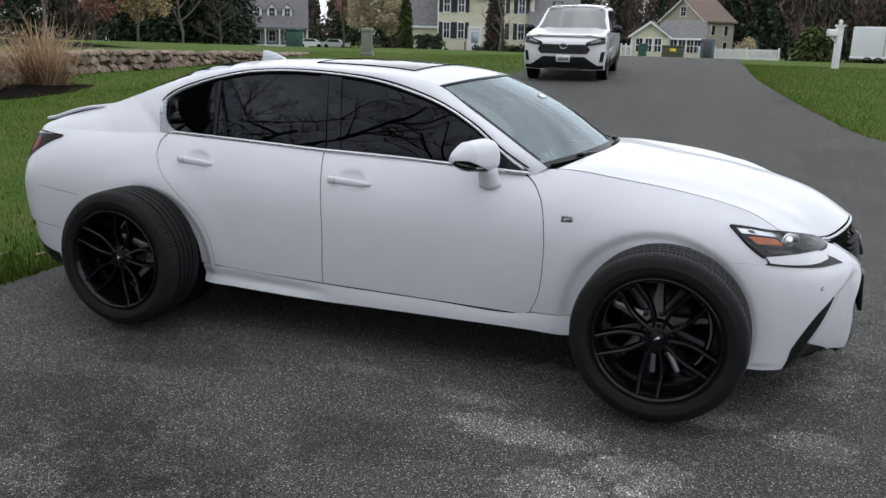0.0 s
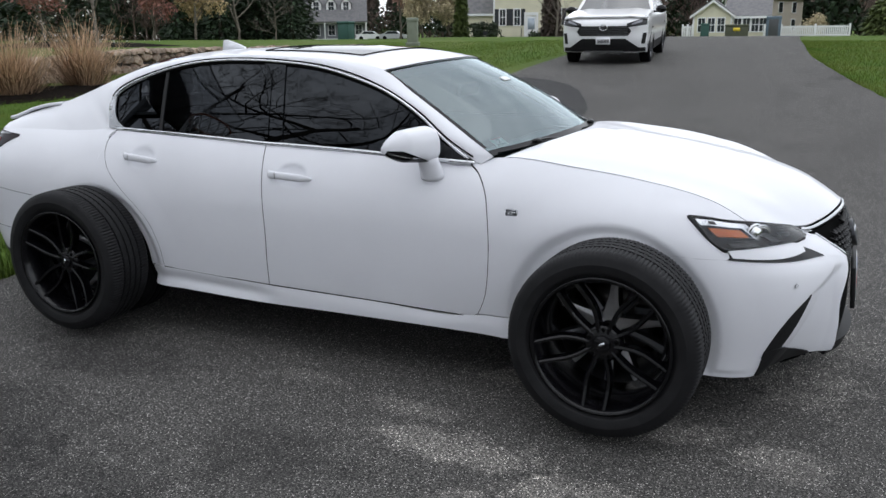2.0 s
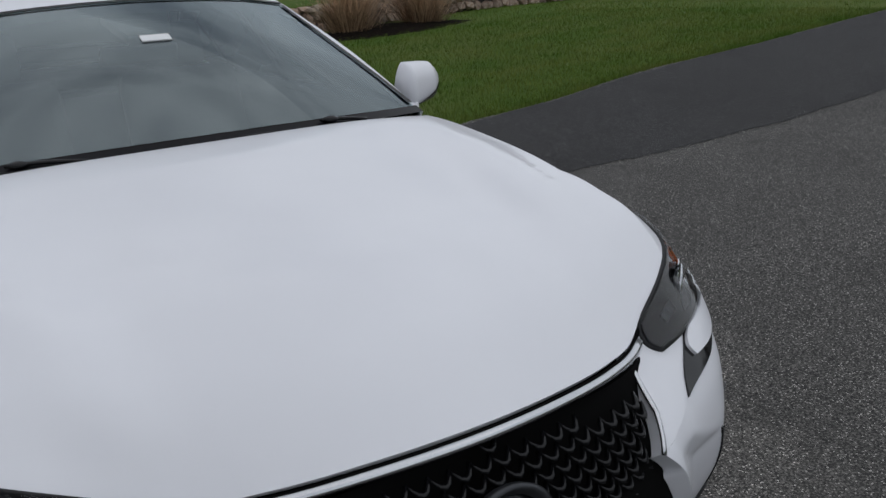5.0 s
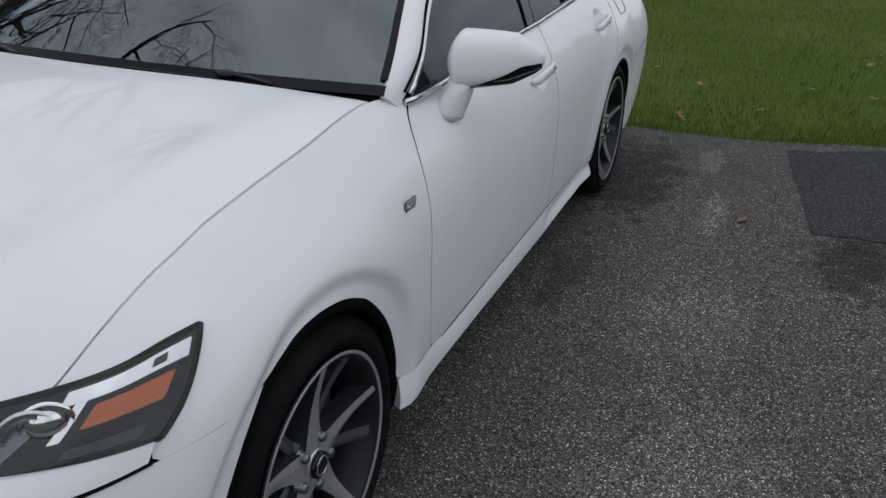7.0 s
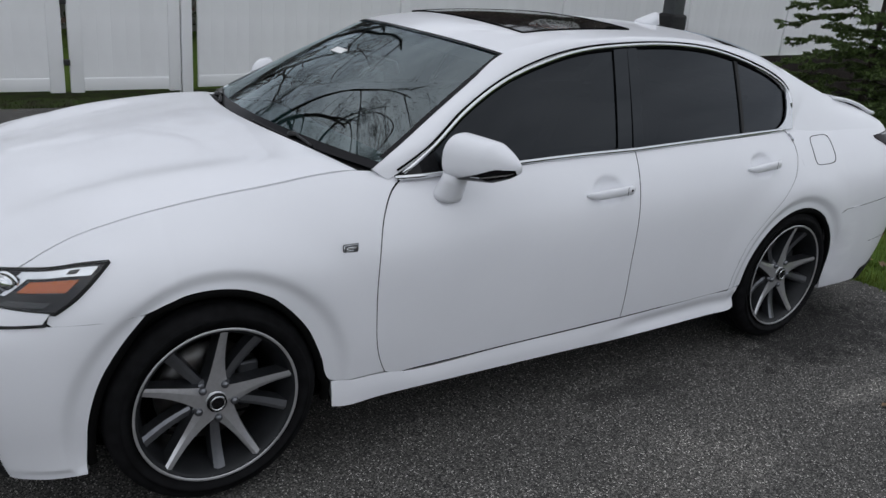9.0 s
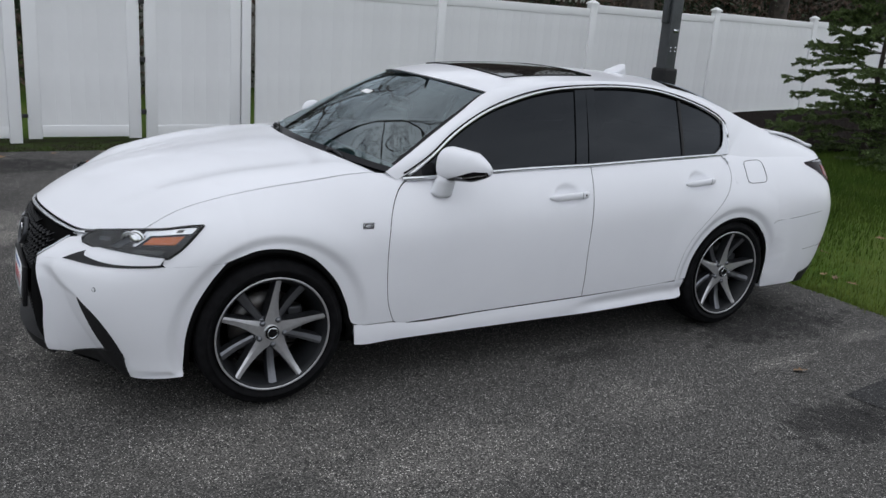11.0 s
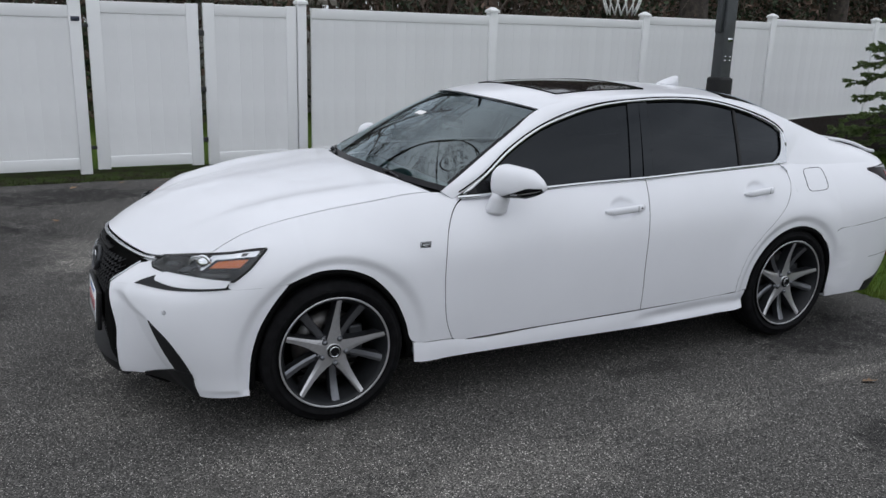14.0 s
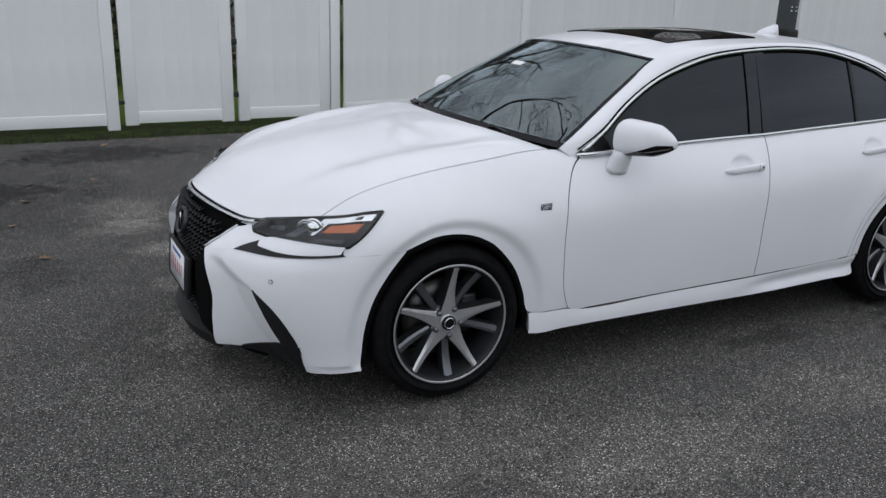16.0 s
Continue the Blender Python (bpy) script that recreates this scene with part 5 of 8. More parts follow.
PALE, WET = (2.5, 2.46, 2.40), (.42, .42, .43)
ASPHALT = asphalt("asphalt", (0.062, 0.060, 0.057), (0.190, 0.182, 0.171), (
    (3.0, -3.4, 1.5, 2.4, WET, .45), (.1, -1.1, .35, .12, PALE, .25), (.9, -.72, .45, .12, PALE, .6), (1.0, -1.45, .6, .22, PALE, .8), (1.3, -1.85, .5, .3, PALE, .8), (2.0, -1.75, .5, .25, PALE, .6), (.65, -1.2, .4, .12, PALE, .45), (1.5, -1.6, .45, .25, PALE, .7), (1.7, -.95, .4, .2, PALE, .6), (2.15, -1.05, .3, .2, PALE, .6), (2.2, -.3, .4, .5, PALE, .5), (2.3, -2.3, .5, .3, PALE, .5),
    (-1.8, .95, 1.2, .5, WET, 1.0), (-.95, 2.1, .6, .36, WET, 1.0), (-1.7, 2.2, .9, .45, WET, 1.0), (-1.35, 1.45, .5, .12, PALE, .45), (-2.2, 1.35, .4, .12, PALE, .4), (-.4, .95, .7, .15, WET, .7),
    (3.3, -3.6, 1.3, .7, WET, 1.0), (2.25, -2.75, .5, .7, PALE, .5), (2.9, -1.5, .5, .6, WET, .6), (2.2, -4.9, 1.6, .7, WET, 1.0), (2.1, 12.2, .5, .5, WET, .6), (0.2, -2.6, 1.2, .5, WET, .6), (-.6, -2.9, .8, .4, WET, .6), (-1.0, -2.0, 1.1, .6, WET, .6), (-.3, -2.3, 1.1, .5, WET, .6), (-1.0, -1.3, 1.0, .35, WET, .6), (.35, -1.75, .6, .35, WET, .5), (1.7, 1.2, .9, .5, PALE, .28), (.9, 1.6, 1.0, .5, PALE, .28), (-.2, 1.5, .7, .4, PALE, .25), (2.3, .3, .6, .5, PALE, .25)))
ASPHALT_DARK = asphalt("newer_asphalt", (0.034, 0.034, 0.035), (0.078, 0.077, 0.077), ())
LAWN = make_mat("lawn", (0.046, 0.088, 0.012), 0.95, spec=0.1, color2=(0.070, 0.118, 0.018), scale=24.0, big=(0.085, 0.115, 0.026), big_scale=0.5, bump=0.02, bump_scale=60.0)
BLADE = make_mat("grass_blade", (0.070, 0.130, 0.016), 0.8, spec=0.15, color2=(0.125, 0.155, 0.032), scale=1.2, island=0.35)
MOSS = make_mat("dark_moss", (0.030, 0.048, 0.010), 0.9, spec=0.1, color2=(0.022, 0.020, 0.012), scale=7.0, bump=0.01, bump_scale=40.0, island=0.3)
MULCH = make_mat("dark_mulch", (0.006, 0.005, 0.0045), 1.0, spec=0.05, color2=(0.018, 0.013, 0.010), scale=35.0, bump=0.03, bump_scale=50.0)
LEAF_BROWN = make_mat("dry_leaf", (0.28, 0.17, 0.09), 0.8, vary=0.4, scale=30.0, random=0.4)

ys = np.concatenate([L(-300, -30, 10), L(-25, -4, 22), L(-3, 40, 130), L(42, 120, 40), L(130, 1500, 30)])
near = np.concatenate([L(-8, -.45, 12), [-.38, -.30, -.2, -.12, -.05], L(.2, 10, 20)])
g = []
for y in ys:
    wx = wall_x(y)
    xs_ = np.concatenate([L(-900, -60, 14), L(-55, wx - 9, 16), wx + near, L(wx + 11, 40, 30), L(50, 900, 14)])
    g.append([(x, y, ground_z(x, y) - .012) for x in xs_])
ground = tagged(part("ground", sheet(np.array(g), (0, 0, 1), thick=0), LAWN), "green lawn rising gently from the driveway", "lawn", kind="structure")

# the driveway, widening round the car, then running up to the road
left_edge = spline([(-2.72, -5.62), (-2.70, -2.5), (-2.74, -.8), (-2.76, .6), (-2.72, 1.5), (-2.95, 2.6), (-3.3, 3.6), (-3.45, 4.8), (-3.78, 6.3), (-3.85, 8.5), (-3.98, 10.7), (-4.2, 15), (-4.9, 22), (-6.0, 32), (-8, 60)])
right_edge = spline([(16, -5.62), (14, -2), (11.5, 2), (8.0, 5.2), (5.2, 6.9), (3.33, 8.3), (2.5, 10.8), (1.85, 13.8), (1.42, 16.5), (.97, 21.8), (.5, 28), (.2, 36), (-.5, 60)])
g = []
for v in L(0, 1, 220):
    vv = v ** 1.6
    a, b = left_edge(vv), right_edge(vv)
    row = []
    for u in L(0, 1, 40):
        p = a + (b - a) * u
        if u in (0.0, 1.0):
            p = p + np.array((.03 * noise.noise((p[0] * 3, p[1] * 3, 1)), .03 * noise.noise((p[0] * 3, p[1] * 3, 7))))
        row.append((p[0], p[1], ground_z(p[0], p[1]) + .001))
    g.append(row)
driveway = tagged(part("driveway", sheet(np.array(g), (0, 0, 1), thick=.04), ASPHALT), "worn grey asphalt driveway with lighter patches", "driveway", kind="structure")
strip_in = spline([(-1.25, 1.9), (-1.2, 3.0), (-1.10, 3.9), (-1.0, 5.5), (-1.02, 6.6), (-1.22, 7.9), (-1.65, 9.2), (-2.25, 10.5), (-3.0, 11.3), (-3.96, 11.7)])
strip_out = spline([(-2.5, 1.75), (-3.2, 3.5), (-3.4, 4.8), (-3.72, 6.3), (-3.8, 8.5), (-3.92, 10.7), (-3.98, 11.75)])
g = np.array([[(*(strip_in(v) + (strip_out(v) - strip_in(v)) * u), 0) for u in L(0, 1, 10)] for v in L(0, 1, 180)])
for col in g:
    for p in col:
        p[0] += .05 * noise.noise((p[0] * 2, p[1] * 2, 3)) + .03 * noise.noise((p[0] * 9, p[1] * 9, 5))
        p[2] = ground_z(p[0], p[1]) + .005
tagged(part("driveway_patch", sheet(g, (0, 0, 1), thick=0), ASPHALT_DARK), "darker newer asphalt strip beside the lawn", "driveway", kind="structure")


# ---- grass, leaves ----
def blades(name, n, spot, height, width, label, mat, seed):
    """Single blades of grass, joined."""
    rng = np.random.RandomState(seed)
    V, F = [], []
    made = 0
    while made < n:
        p = spot(rng)
        if p is None:
            continue
        x, y = p
        z = ground_z(x, y) - .012
        a, h = rng.rand() * 6.283, height * (.5 + rng.rand())
        lean = h * .5 * rng.rand()
        c, s_ = math.cos(a), math.sin(a)
        w = width * (.6 + .8 * rng.rand())
        k = len(V)
        V += [(x - s_ * w, y + c * w, z), (x + s_ * w, y - c * w, z), (x + c * lean, y + s_ * lean, z + h)]
        F.append((k, k + 1, k + 2))
        made += 1
    return tagged(part(name, (V, F), mat, None, "", False), label, "grass", kind="stuff")


def edge_x(y):
    u = np.interp(y, EDGE_Y, EDGE_U)
    return left_edge(u)[0]


EDGE_U = L(0, 1, 200)
EDGE_Y = np.array([left_edge(u)[1] for u in EDGE_U])


def behind_car(rng):
    y = -5.2 + rng.rand() * 17
    x = edge_x(y) - 7.0 * rng.rand() ** 1.8 + .03 * rng.randn()
    return x, y


blades("grass_by_the_car", 140000, behind_car, .042, .0026, "short green spring lawn grass", BLADE, 3)
# darker blades: the duller shading of this side of the lawn, as colour
BLADE_DARK = make_mat("shaded_grass_blade", (0.036, 0.072, 0.010), 0.85, spec=0.1, color2=(0.060, 0.095, 0.016), scale=1.6, island=0.35)


def beside_parking(rng):
    y = -5.2 + rng.rand() * 4.2 + .55 * rng.randn()
    return edge_x(y) - 6.5 * rng.rand() ** 1.5 + .03 * rng.randn(), y


blades("grass_beside_the_parking_place", 100000, beside_parking, .065, .0052, "dark green grass beside the parking place, shading put into its colour", BLADE_DARK, 13)
R_U = L(0, 1, 200)
R_Y = np.array([right_edge(u)[1] for u in R_U])


def right_lawn(rng):
    y = 5 + rng.rand() * 20
    x = right_edge(np.interp(y, R_Y, R_U))[0] + 6 * rng.rand() ** 1.5
    return x, y


blades("grass_across_the_drive", 60000, right_lawn, .045, .0042, "green lawn grass along the driveway", BLADE, 4)


def far_left(rng):
    y = 4 + rng.rand() * 24
    return -4.5 - (abs(wall_x(y)) - 4.6) * rng.rand(), y


blades("grass_by_the_wall", 60000, far_left, .045, .0045, "green lawn grass below the stone wall", BLADE, 5)


g = np.array([[(x, y0 + (y1 - y0) * v, ground_z(x, y1) - .008 + .012 * math.sin(math.pi * v)) for v in L(0, 1, 6)] for x in L(-2.0, 10, 120) for y0, y1 in ((-5.66 + .05 * noise.noise((x * 3, 0, 2)), -6.5),)])
tagged(part("mossy_verge", sheet(g, (0, 0, 1), thick=0), MOSS), "dark mossy soil along the foot of the fence", "soil", kind="structure")


def fence_foot(rng):
    x = -1.5 + rng.rand() * 9
    return x, -5.62 - .45 * rng.rand()


blades("grass_at_the_fence", 8000, fence_foot, .03, .004, "thin mossy grass along the foot of the fence", MOSS, 6)
leaf_shape = ([(0, -.045, 0), (.022, -.02, .006), (.016, .0, .004), (.034, .012, .012), (.012, .022, .004), (0, .05, .01), (-.014, .02, .005), (-.03, .016, .014), (-.016, -.004, .004), (-.02, -.022, .008)], [(0, 1, 2, 5), (2, 3, 4, 5), (0, 5, 8, 9), (5, 6, 7, 8)])
rng = np.random.RandomState(11)
fallen = [(-1.292, 1.591), (2.83, -4.84), (2.85, -3.78), (2.35, -3.82), (2.89, -3.24), (2.99, -2.59), (1.13, -5.51), (2.83, -1.79), (3.5, -4.4), (2.1, -5.3), (1.6, -5.45), (.6, -5.5)]
fallen += [(-3.0 - 2.6 * rng.rand(), -.6 + 3.4 * rng.rand()) for _ in range(26)]
first = None
for x, y in fallen:
    m = pose(x, y, ground_z(x, y) + (.008 if x > -2.7 else .02), rng.randint(-14, 14), rng.randint(-14, 14), rng.randint(360))
    if first is None:
        first = tagged(part("fallen_leaf", leaf_shape, LEAF_BROWN, None, "", False), "dry brown leaf lying on the ground", "leaf", "fallen leaves")
        first.matrix_world = m
    else:
        copy_thing(first, m)


# ---- white vinyl fence with a double gate ----
VINYL = make_mat("white_vinyl", (0.80, 0.805, 0.815), 0.45, vary=0.04, scale=1.5, bump=0.0005, bump_scale=8.0)
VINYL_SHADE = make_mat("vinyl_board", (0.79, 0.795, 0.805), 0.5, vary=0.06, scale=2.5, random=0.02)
METAL_BLACK = make_mat("black_hinge_metal", (0.02, 0.02, 0.021), 0.5)
BOARD = {}
vinyl_fence = thing("vinyl_fence", "white vinyl privacy fence with a double gate", "fence", pose(0, 0, 0))


def board_mesh(w, h):
    key = (round(w, 3), round(h, 3))
    if key not in BOARD:
        e = .003
        V = [(0, .0128, 0), (e, .014, 0), (w - e, .014, 0), (w, .0128, 0), (w, -.014, 0), (0, -.014, 0)]
        V = V + [(x, y, h) for x, y, _ in V]
        F = [(i, (i + 1) % 6, (i + 1) % 6 + 6, i + 6) for i in range(6)] + [tuple(range(5, -1, -1)), tuple(range(6, 12))]
        me = bpy.data.meshes.new("fence_board")
        me.from_pydata(V, [], [f[::-1] for f in F])
        me.materials.append(VINYL_SHADE)
        BOARD[key] = me
    return BOARD[key]


def fence_panel(name, a, b, z, height, stile, boards, foot=.05):
    """A framed panel of upright boards between two points; its front looks to +y."""
    a, b = Vector((*a, z)), Vector((*b, z))
    d = b - a
    ln = d.length
    m = Matrix.Translation(a) @ Matrix.Rotation(math.atan2(d.y, d.x), 4, "Z")
    o = new(name)
    o.parent, o.matrix_world = vinyl_fence, m
    part("bottom_rail", block(stile, ln - stile, -.022, .022, foot, foot + .13, .005), VINYL, o)
    part("top_rail", block(stile, ln - stile, -.022, .022, height - .13, height, .006), VINYL, o)
    if stile:
        for x in (0, ln - stile):
            part("stile", block(x, x + stile, -.024, .024, foot - .02, height + .01, .006), VINYL, o)
    w = (ln - 2 * stile) / boards
    me = board_mesh(w, height - foot - .24)
    for k in range(boards):
        bo = new("board", me)
        bo.parent = o
        bo.location = (stile + k * w, 0, foot + .12)
    return o


def fence_post(x, y, z, h, size=.127, turn=0.0):
    o = new("fence_post")
    o.parent, o.matrix_world = vinyl_fence, pose(x, y, z, 0, 0, turn)
    s_ = size / 2
    part("shaft", block(-s_, s_, -s_, s_, 0, h, .006), VINYL, o)
    c = s_ + .016
    V = [(-c, -c, h), (c, -c, h), (c, c, h), (-c, c, h), (-c, -c, h + .03), (c, -c, h + .03), (c, c, h + .03), (-c, c, h + .03), (-.02, -.02, h + .075), (.02, -.02, h + .075), (.02, .02, h + .075), (-.02, .02, h + .075)]
    F = [(3, 2, 1, 0), (8, 9, 10, 11)] + [(k + i, k + (i + 1) % 4, k + 4 + (i + 1) % 4, k + 4 + i) for k in (0, 4) for i in range(4)]
    part("cap", (V, F), VINYL, o, "", False)
    return o


FY = -6.13
fence_panel("gate_leaf", (.572, FY), (1.775, FY), 0, 1.92, .14, 6, .06)
fence_panel("gate_leaf", (-.615, FY - .02), (.515, FY), 0, 1.93, .13, 6, .06)
for x in (.545,):
    for z in (.35, .95, 1.6):
        part("gate_latch", moved(block(-.03, .03, -.012, .012, -.03, .03, .004), pose(x, FY + .03, z)), METAL_BLACK, vinyl_fence, "small black latch plate")
for x in (1.82,):
    for z in (.3, 1.65):
        part("gate_hinge", moved(block(-.05, .03, -.012, .012, -.02, .02, .004), pose(x, FY + .03, z)), METAL_BLACK, vinyl_fence, "black steel hinge")
fence_post(1.90, FY - .02, -.03, 1.97)
fence_panel("fence_panel", (1.965, FY), (4.4, FY + .05), 0, 1.86, .0, 14)
fence_post(4.46, FY + .05, 0, 1.97)
fence_panel("fence_panel", (4.53, FY + .05), (6.9, FY + .1), 0, 1.86, .0, 14)
fence_post(6.96, FY + .1, 0, 1.97)
fence_panel("fence_panel", (7.0, FY + .1), (9.4, FY + .15), 0, 1.86, .0, 14)
fence_post(-.685, FY - .04, 0, 1.97, .115)
tagged(part("fence_sign", moved(block(-.045, .045, -.003, .003, -.025, .025), pose(1.90, FY + .047, 1.72)), make_mat("dark_sign", (.03, .035, .06), .5)), "small dark blue sign plate on a fence post", "sign")
posts = [(-.785, -6.25, .0), (-3.70, -6.64, .01), (-6.84, -7.03, .01), (-10.3, -7.50, .01), (-14.0, -8.05, .02), (-17.4, -8.5, .03), (-20.8, -8.9, .03)]
extra = (.045, .045, .09, .18, .21, .22, .22)
for i in range(len(posts) - 1):
    (x0, y0, z0), (x1, y1, z1) = posts[i], posts[i + 1]
    t_ = Vector((x1 - x0, y1 - y0)).normalized() * .06
    fence_panel("fence_panel", (x1 - t_.x, y1 - t_.y), (x0 + t_.x, y0 + t_.y), (z0 + z1) / 2, 1.88 + (extra[i] + extra[i + 1]) / 2, .0, 18)
    fence_post(x1, y1, z1, 1.92 + extra[i + 1])

# mulch bed along the fence behind the car
g = np.array([[(x, y0 + (y1 - y0) * v, ground_z(x, y0 + (y1 - y0) * v) + .005 + .04 * math.sin(math.pi * v) + .015 * noise.noise((x * 3, v * 6, 0))) for v in L(0, 1, 10)] for x, y0, y1 in [(-3.2 - .5 * k, -6.55 - .125 * .5 * k, -4.9 + .06 * noise.noise((k * .6, 0, 0)) * 8 - (.6 if k < 4 else 0) + .035 * k + .55 * min(max(k - 7, 0), 4) / 4) for k in range(36)]])
tagged(part("mulch_bed", sheet(g, (0, 0, 1), thick=.08), MULCH), "dark brown mulch bed along the white fence", "mulch", kind="structure")

# basketball pole with its net, standing before the fence
POLE = make_mat("dark_grey_pole", (0.05, 0.055, 0.06), 0.4, vary=0.2, scale=12.0)
NET = make_mat("white_net_cord", (0.75, 0.75, 0.74), 0.8)
hoop = thing("basketball_hoop", "dark grey basketball hoop pole with a white net", "basketball hoop", pose(-3.6, -2.0, 0, 0, 0, 0))
part("pole", block(-.065, .065, -.065, .065, -.03, 3.0, .01), POLE, hoop)
part("pole_pad", block(-.092, .092, -.092, .092, -.02, 1.36, .03), BLACK_PLASTIC, hoop, "black padded sleeve")
part("bracket", block(.065, .11, -.03, .03, 1.78, 2.3, .01), POLE, hoop)
part("label_plate", block(-.04, .02, .066, .069, 1.70, 1.73), SATIN, hoop)
for z in (1.52, 1.555):
    for x in (-.03, .03):
        part("bolt", moved(lathe([(0, .006), (.008, .005), (.009, 0)], 8), Matrix.Translation((x, .067, z))), CHROME, hoop)
part("arm", block(.0, .86, -.04, .04, 2.55, 2.62, .01), POLE, hoop)
part("backboard", block(.85, .89, -.65, .65, 2.28, 3.15, .01), CLEAR, hoop)
part("rim_bracket", block(.88, 1.07, -.06, .06, 2.31, 2.35, .005), POLE, hoop)
NX, NY = 1.28, 0.0
part("rim", sweep([(NX + .225 * math.cos(a), NY + .225 * math.sin(a), 2.35) for a in L(0, 2 * math.pi, 30)], .009, 6, caps=False), AMBER, hoop)
V, F = [], []
for k in range(14):
    for s2 in (1, -1):
        pts = []
        for q in L(0, 1, 8):
            a = 2 * math.pi * (k + s2 * q * 2.0) / 14
            r = .22 - .10 * q + .02 * math.sin(q * 3)
            pts.append((NX + r * math.cos(a), NY + r * math.sin(a), 2.34 - .44 * q))
        v, f = sweep(pts, .006, 4)
        k0 = len(V)
        V += v
        F += [tuple(i + k0 for i in t2) for t2 in f]
part("net", (V, F), NET, hoop, "white cord net")


# ---- trees and shrubs ----
BARK = make_mat("grey_brown_bark", (0.075, 0.06, 0.05), 0.9, color2=(0.03, 0.025, 0.022), scale=9.0, bump=0.02, bump_scale=20.0)
BARK_PALE = make_mat("pale_bark", (0.17, 0.145, 0.12), 0.9, color2=(0.09, 0.075, 0.06), scale=9.0, bump=0.01, bump_scale=25.0)
BUD_RED = make_mat("red_bud", (0.24, 0.105, 0.085), 0.8, island=0.4)
BUD_PINK = make_mat("pinkish_bud", (0.44, 0.26, 0.21), 0.8, island=0.35)
BUD_TAN = make_mat("yellow_bud", (0.44, 0.33, 0.18), 0.8, island=0.35)
BUD_PALE = make_mat("pale_green_bud", (0.44, 0.37, 0.24), 0.8, island=0.35)
BLOSSOM = make_mat("white_blossom", (0.72, 0.70, 0.67), 0.7, island=0.15)
NEEDLE = make_mat("dark_needle", (0.018, 0.036, 0.014), 0.8, island=0.5)
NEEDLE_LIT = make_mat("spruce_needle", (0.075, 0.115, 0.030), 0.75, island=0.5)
NEEDLE_GOLD = make_mat("thuja_foliage", (0.06, 0.085, 0.015), 0.8, island=0.45)
SHRUB = make_mat("shrub_leaf", (0.022, 0.035, 0.014), 0.7, island=0.5)
WOOD_FAR = make_mat("far_twigs", (0.085, 0.062, 0.05), 0.95, island=0.5)
WOOD_RUST = make_mat("far_rust_buds", (0.10, 0.066, 0.050), 0.95, island=0.45)
STRAW = make_mat("dry_straw", (0.47, 0.32, 0.205), 0.8, island=0.4)


def grow(seed, height, spread, levels=4, lean=0.0, trunk=None, first=.28, kids=4, droop=0.0):
    """Limbs of a bare tree: a list of paths with radii, and the tips."""
    rng = np.random.RandomState(seed)
    limbs, tips = [], []

    def limb(p, d, ln, r, lev):
        n = 5 if lev else 8
        pts = [np.array(p)]
        d = np.array(d, float)
        for k in range(n):
            d = d + rng.randn(3) * (.10 + .07 * lev) + np.array((0, 0, .05 - droop * lev))
            d /= np.linalg.norm(d)
            pts.append(pts[-1] + d * ln / n)
        limbs.append((pts, r, lev))
        if lev >= levels:
            tips.extend(pts[2:])
            return
        m = kids + (2 if lev == 0 else 0) + rng.randint(0, 2)
        for k in range(m):
            q = first + (1 - first) * (k + rng.rand() * .8) / m if lev == 0 else .25 + .75 * (k + rng.rand() * .8) / m
            i = min(int(q * n), n - 1)
            base = pts[i] + (pts[i + 1] - pts[i]) * (q * n - i if q < 1 else 1)
            a = rng.rand() * 6.283 + k * 2.4
            side_ = np.array((math.cos(a), math.sin(a), .15))
            nd = d * (.55 if lev else .75) + side_ * spread * (1.1 if lev == 0 else .8)
            nd /= np.linalg.norm(nd)
            limb(base, nd, ln * (.52 + .18 * rng.rand()) * (1.05 - .35 * q if lev == 0 else 1 - .3 * q), r * (.42 + .1 * rng.rand()) * (1 - .35 * q), lev + 1)
    limb((0, 0, 0), (lean, 0, 1), height * .8, trunk or height * .018, 0)
    return limbs, tips


def wood_of(limbs, thin=.004):
    V, F = [], []
    for pts, r, lev in limbs:
        v, f = sweep(pts, r, (8, 6, 5, 4, 3, 3)[min(lev, 5)], taper=lambda q: max((1 - .75 * q) if True else 1, thin / max(r, 1e-6)), caps=False)
        k = len(V)
        V += v
        F += [tuple(i + k for i in t2) for t2 in f]
    return V, F


def flakes(points, n, size, spread_, seed, flat=.3, droop=0.0):
    """Small leaf-like clumps scattered round points."""
    rng = np.random.RandomState(seed)
    P = np.array(points)
    c = P[rng.randint(0, len(P), n)] + rng.randn(n, 3) * spread_
    a, b = rng.randn(n, 3), rng.randn(n, 3)
    a /= np.linalg.norm(a, axis=1, keepdims=True)
    b /= np.linalg.norm(b, axis=1, keepdims=True)
    s_ = size * (.5 + rng.rand(n, 1))
    Q = np.stack([c - a * s_, c + b * s_ * .6, c + a * s_, c - b * s_ * .6], 1)
    V = Q.reshape(-1, 3)
    return V, [(4 * i, 4 * i + 1, 4 * i + 2, 4 * i + 3) for i in range(n)]


def tree(name, label, place, seed, height, spread, bark, bud=None, buds=0, bud_size=.05, bud_spread=.12, levels=3, first=.28, kids=4, trunk=None, category="tree", group=""):
    o = thing(name, label, category, pose(*place), group)
    limbs, tips = grow(seed, height, spread, levels, 0, trunk, first, kids)
    part("trunk", wood_of([l for l in limbs if l[2] == 0]), bark, o)
    tagged(part("branch_wood", wood_of([l for l in limbs if l[2] > 0]), bark, o), kind="stuff")
    if bud:
        part("crown", flakes(tips, buds, bud_size, bud_spread, seed), bud, o, "", False)
    return o


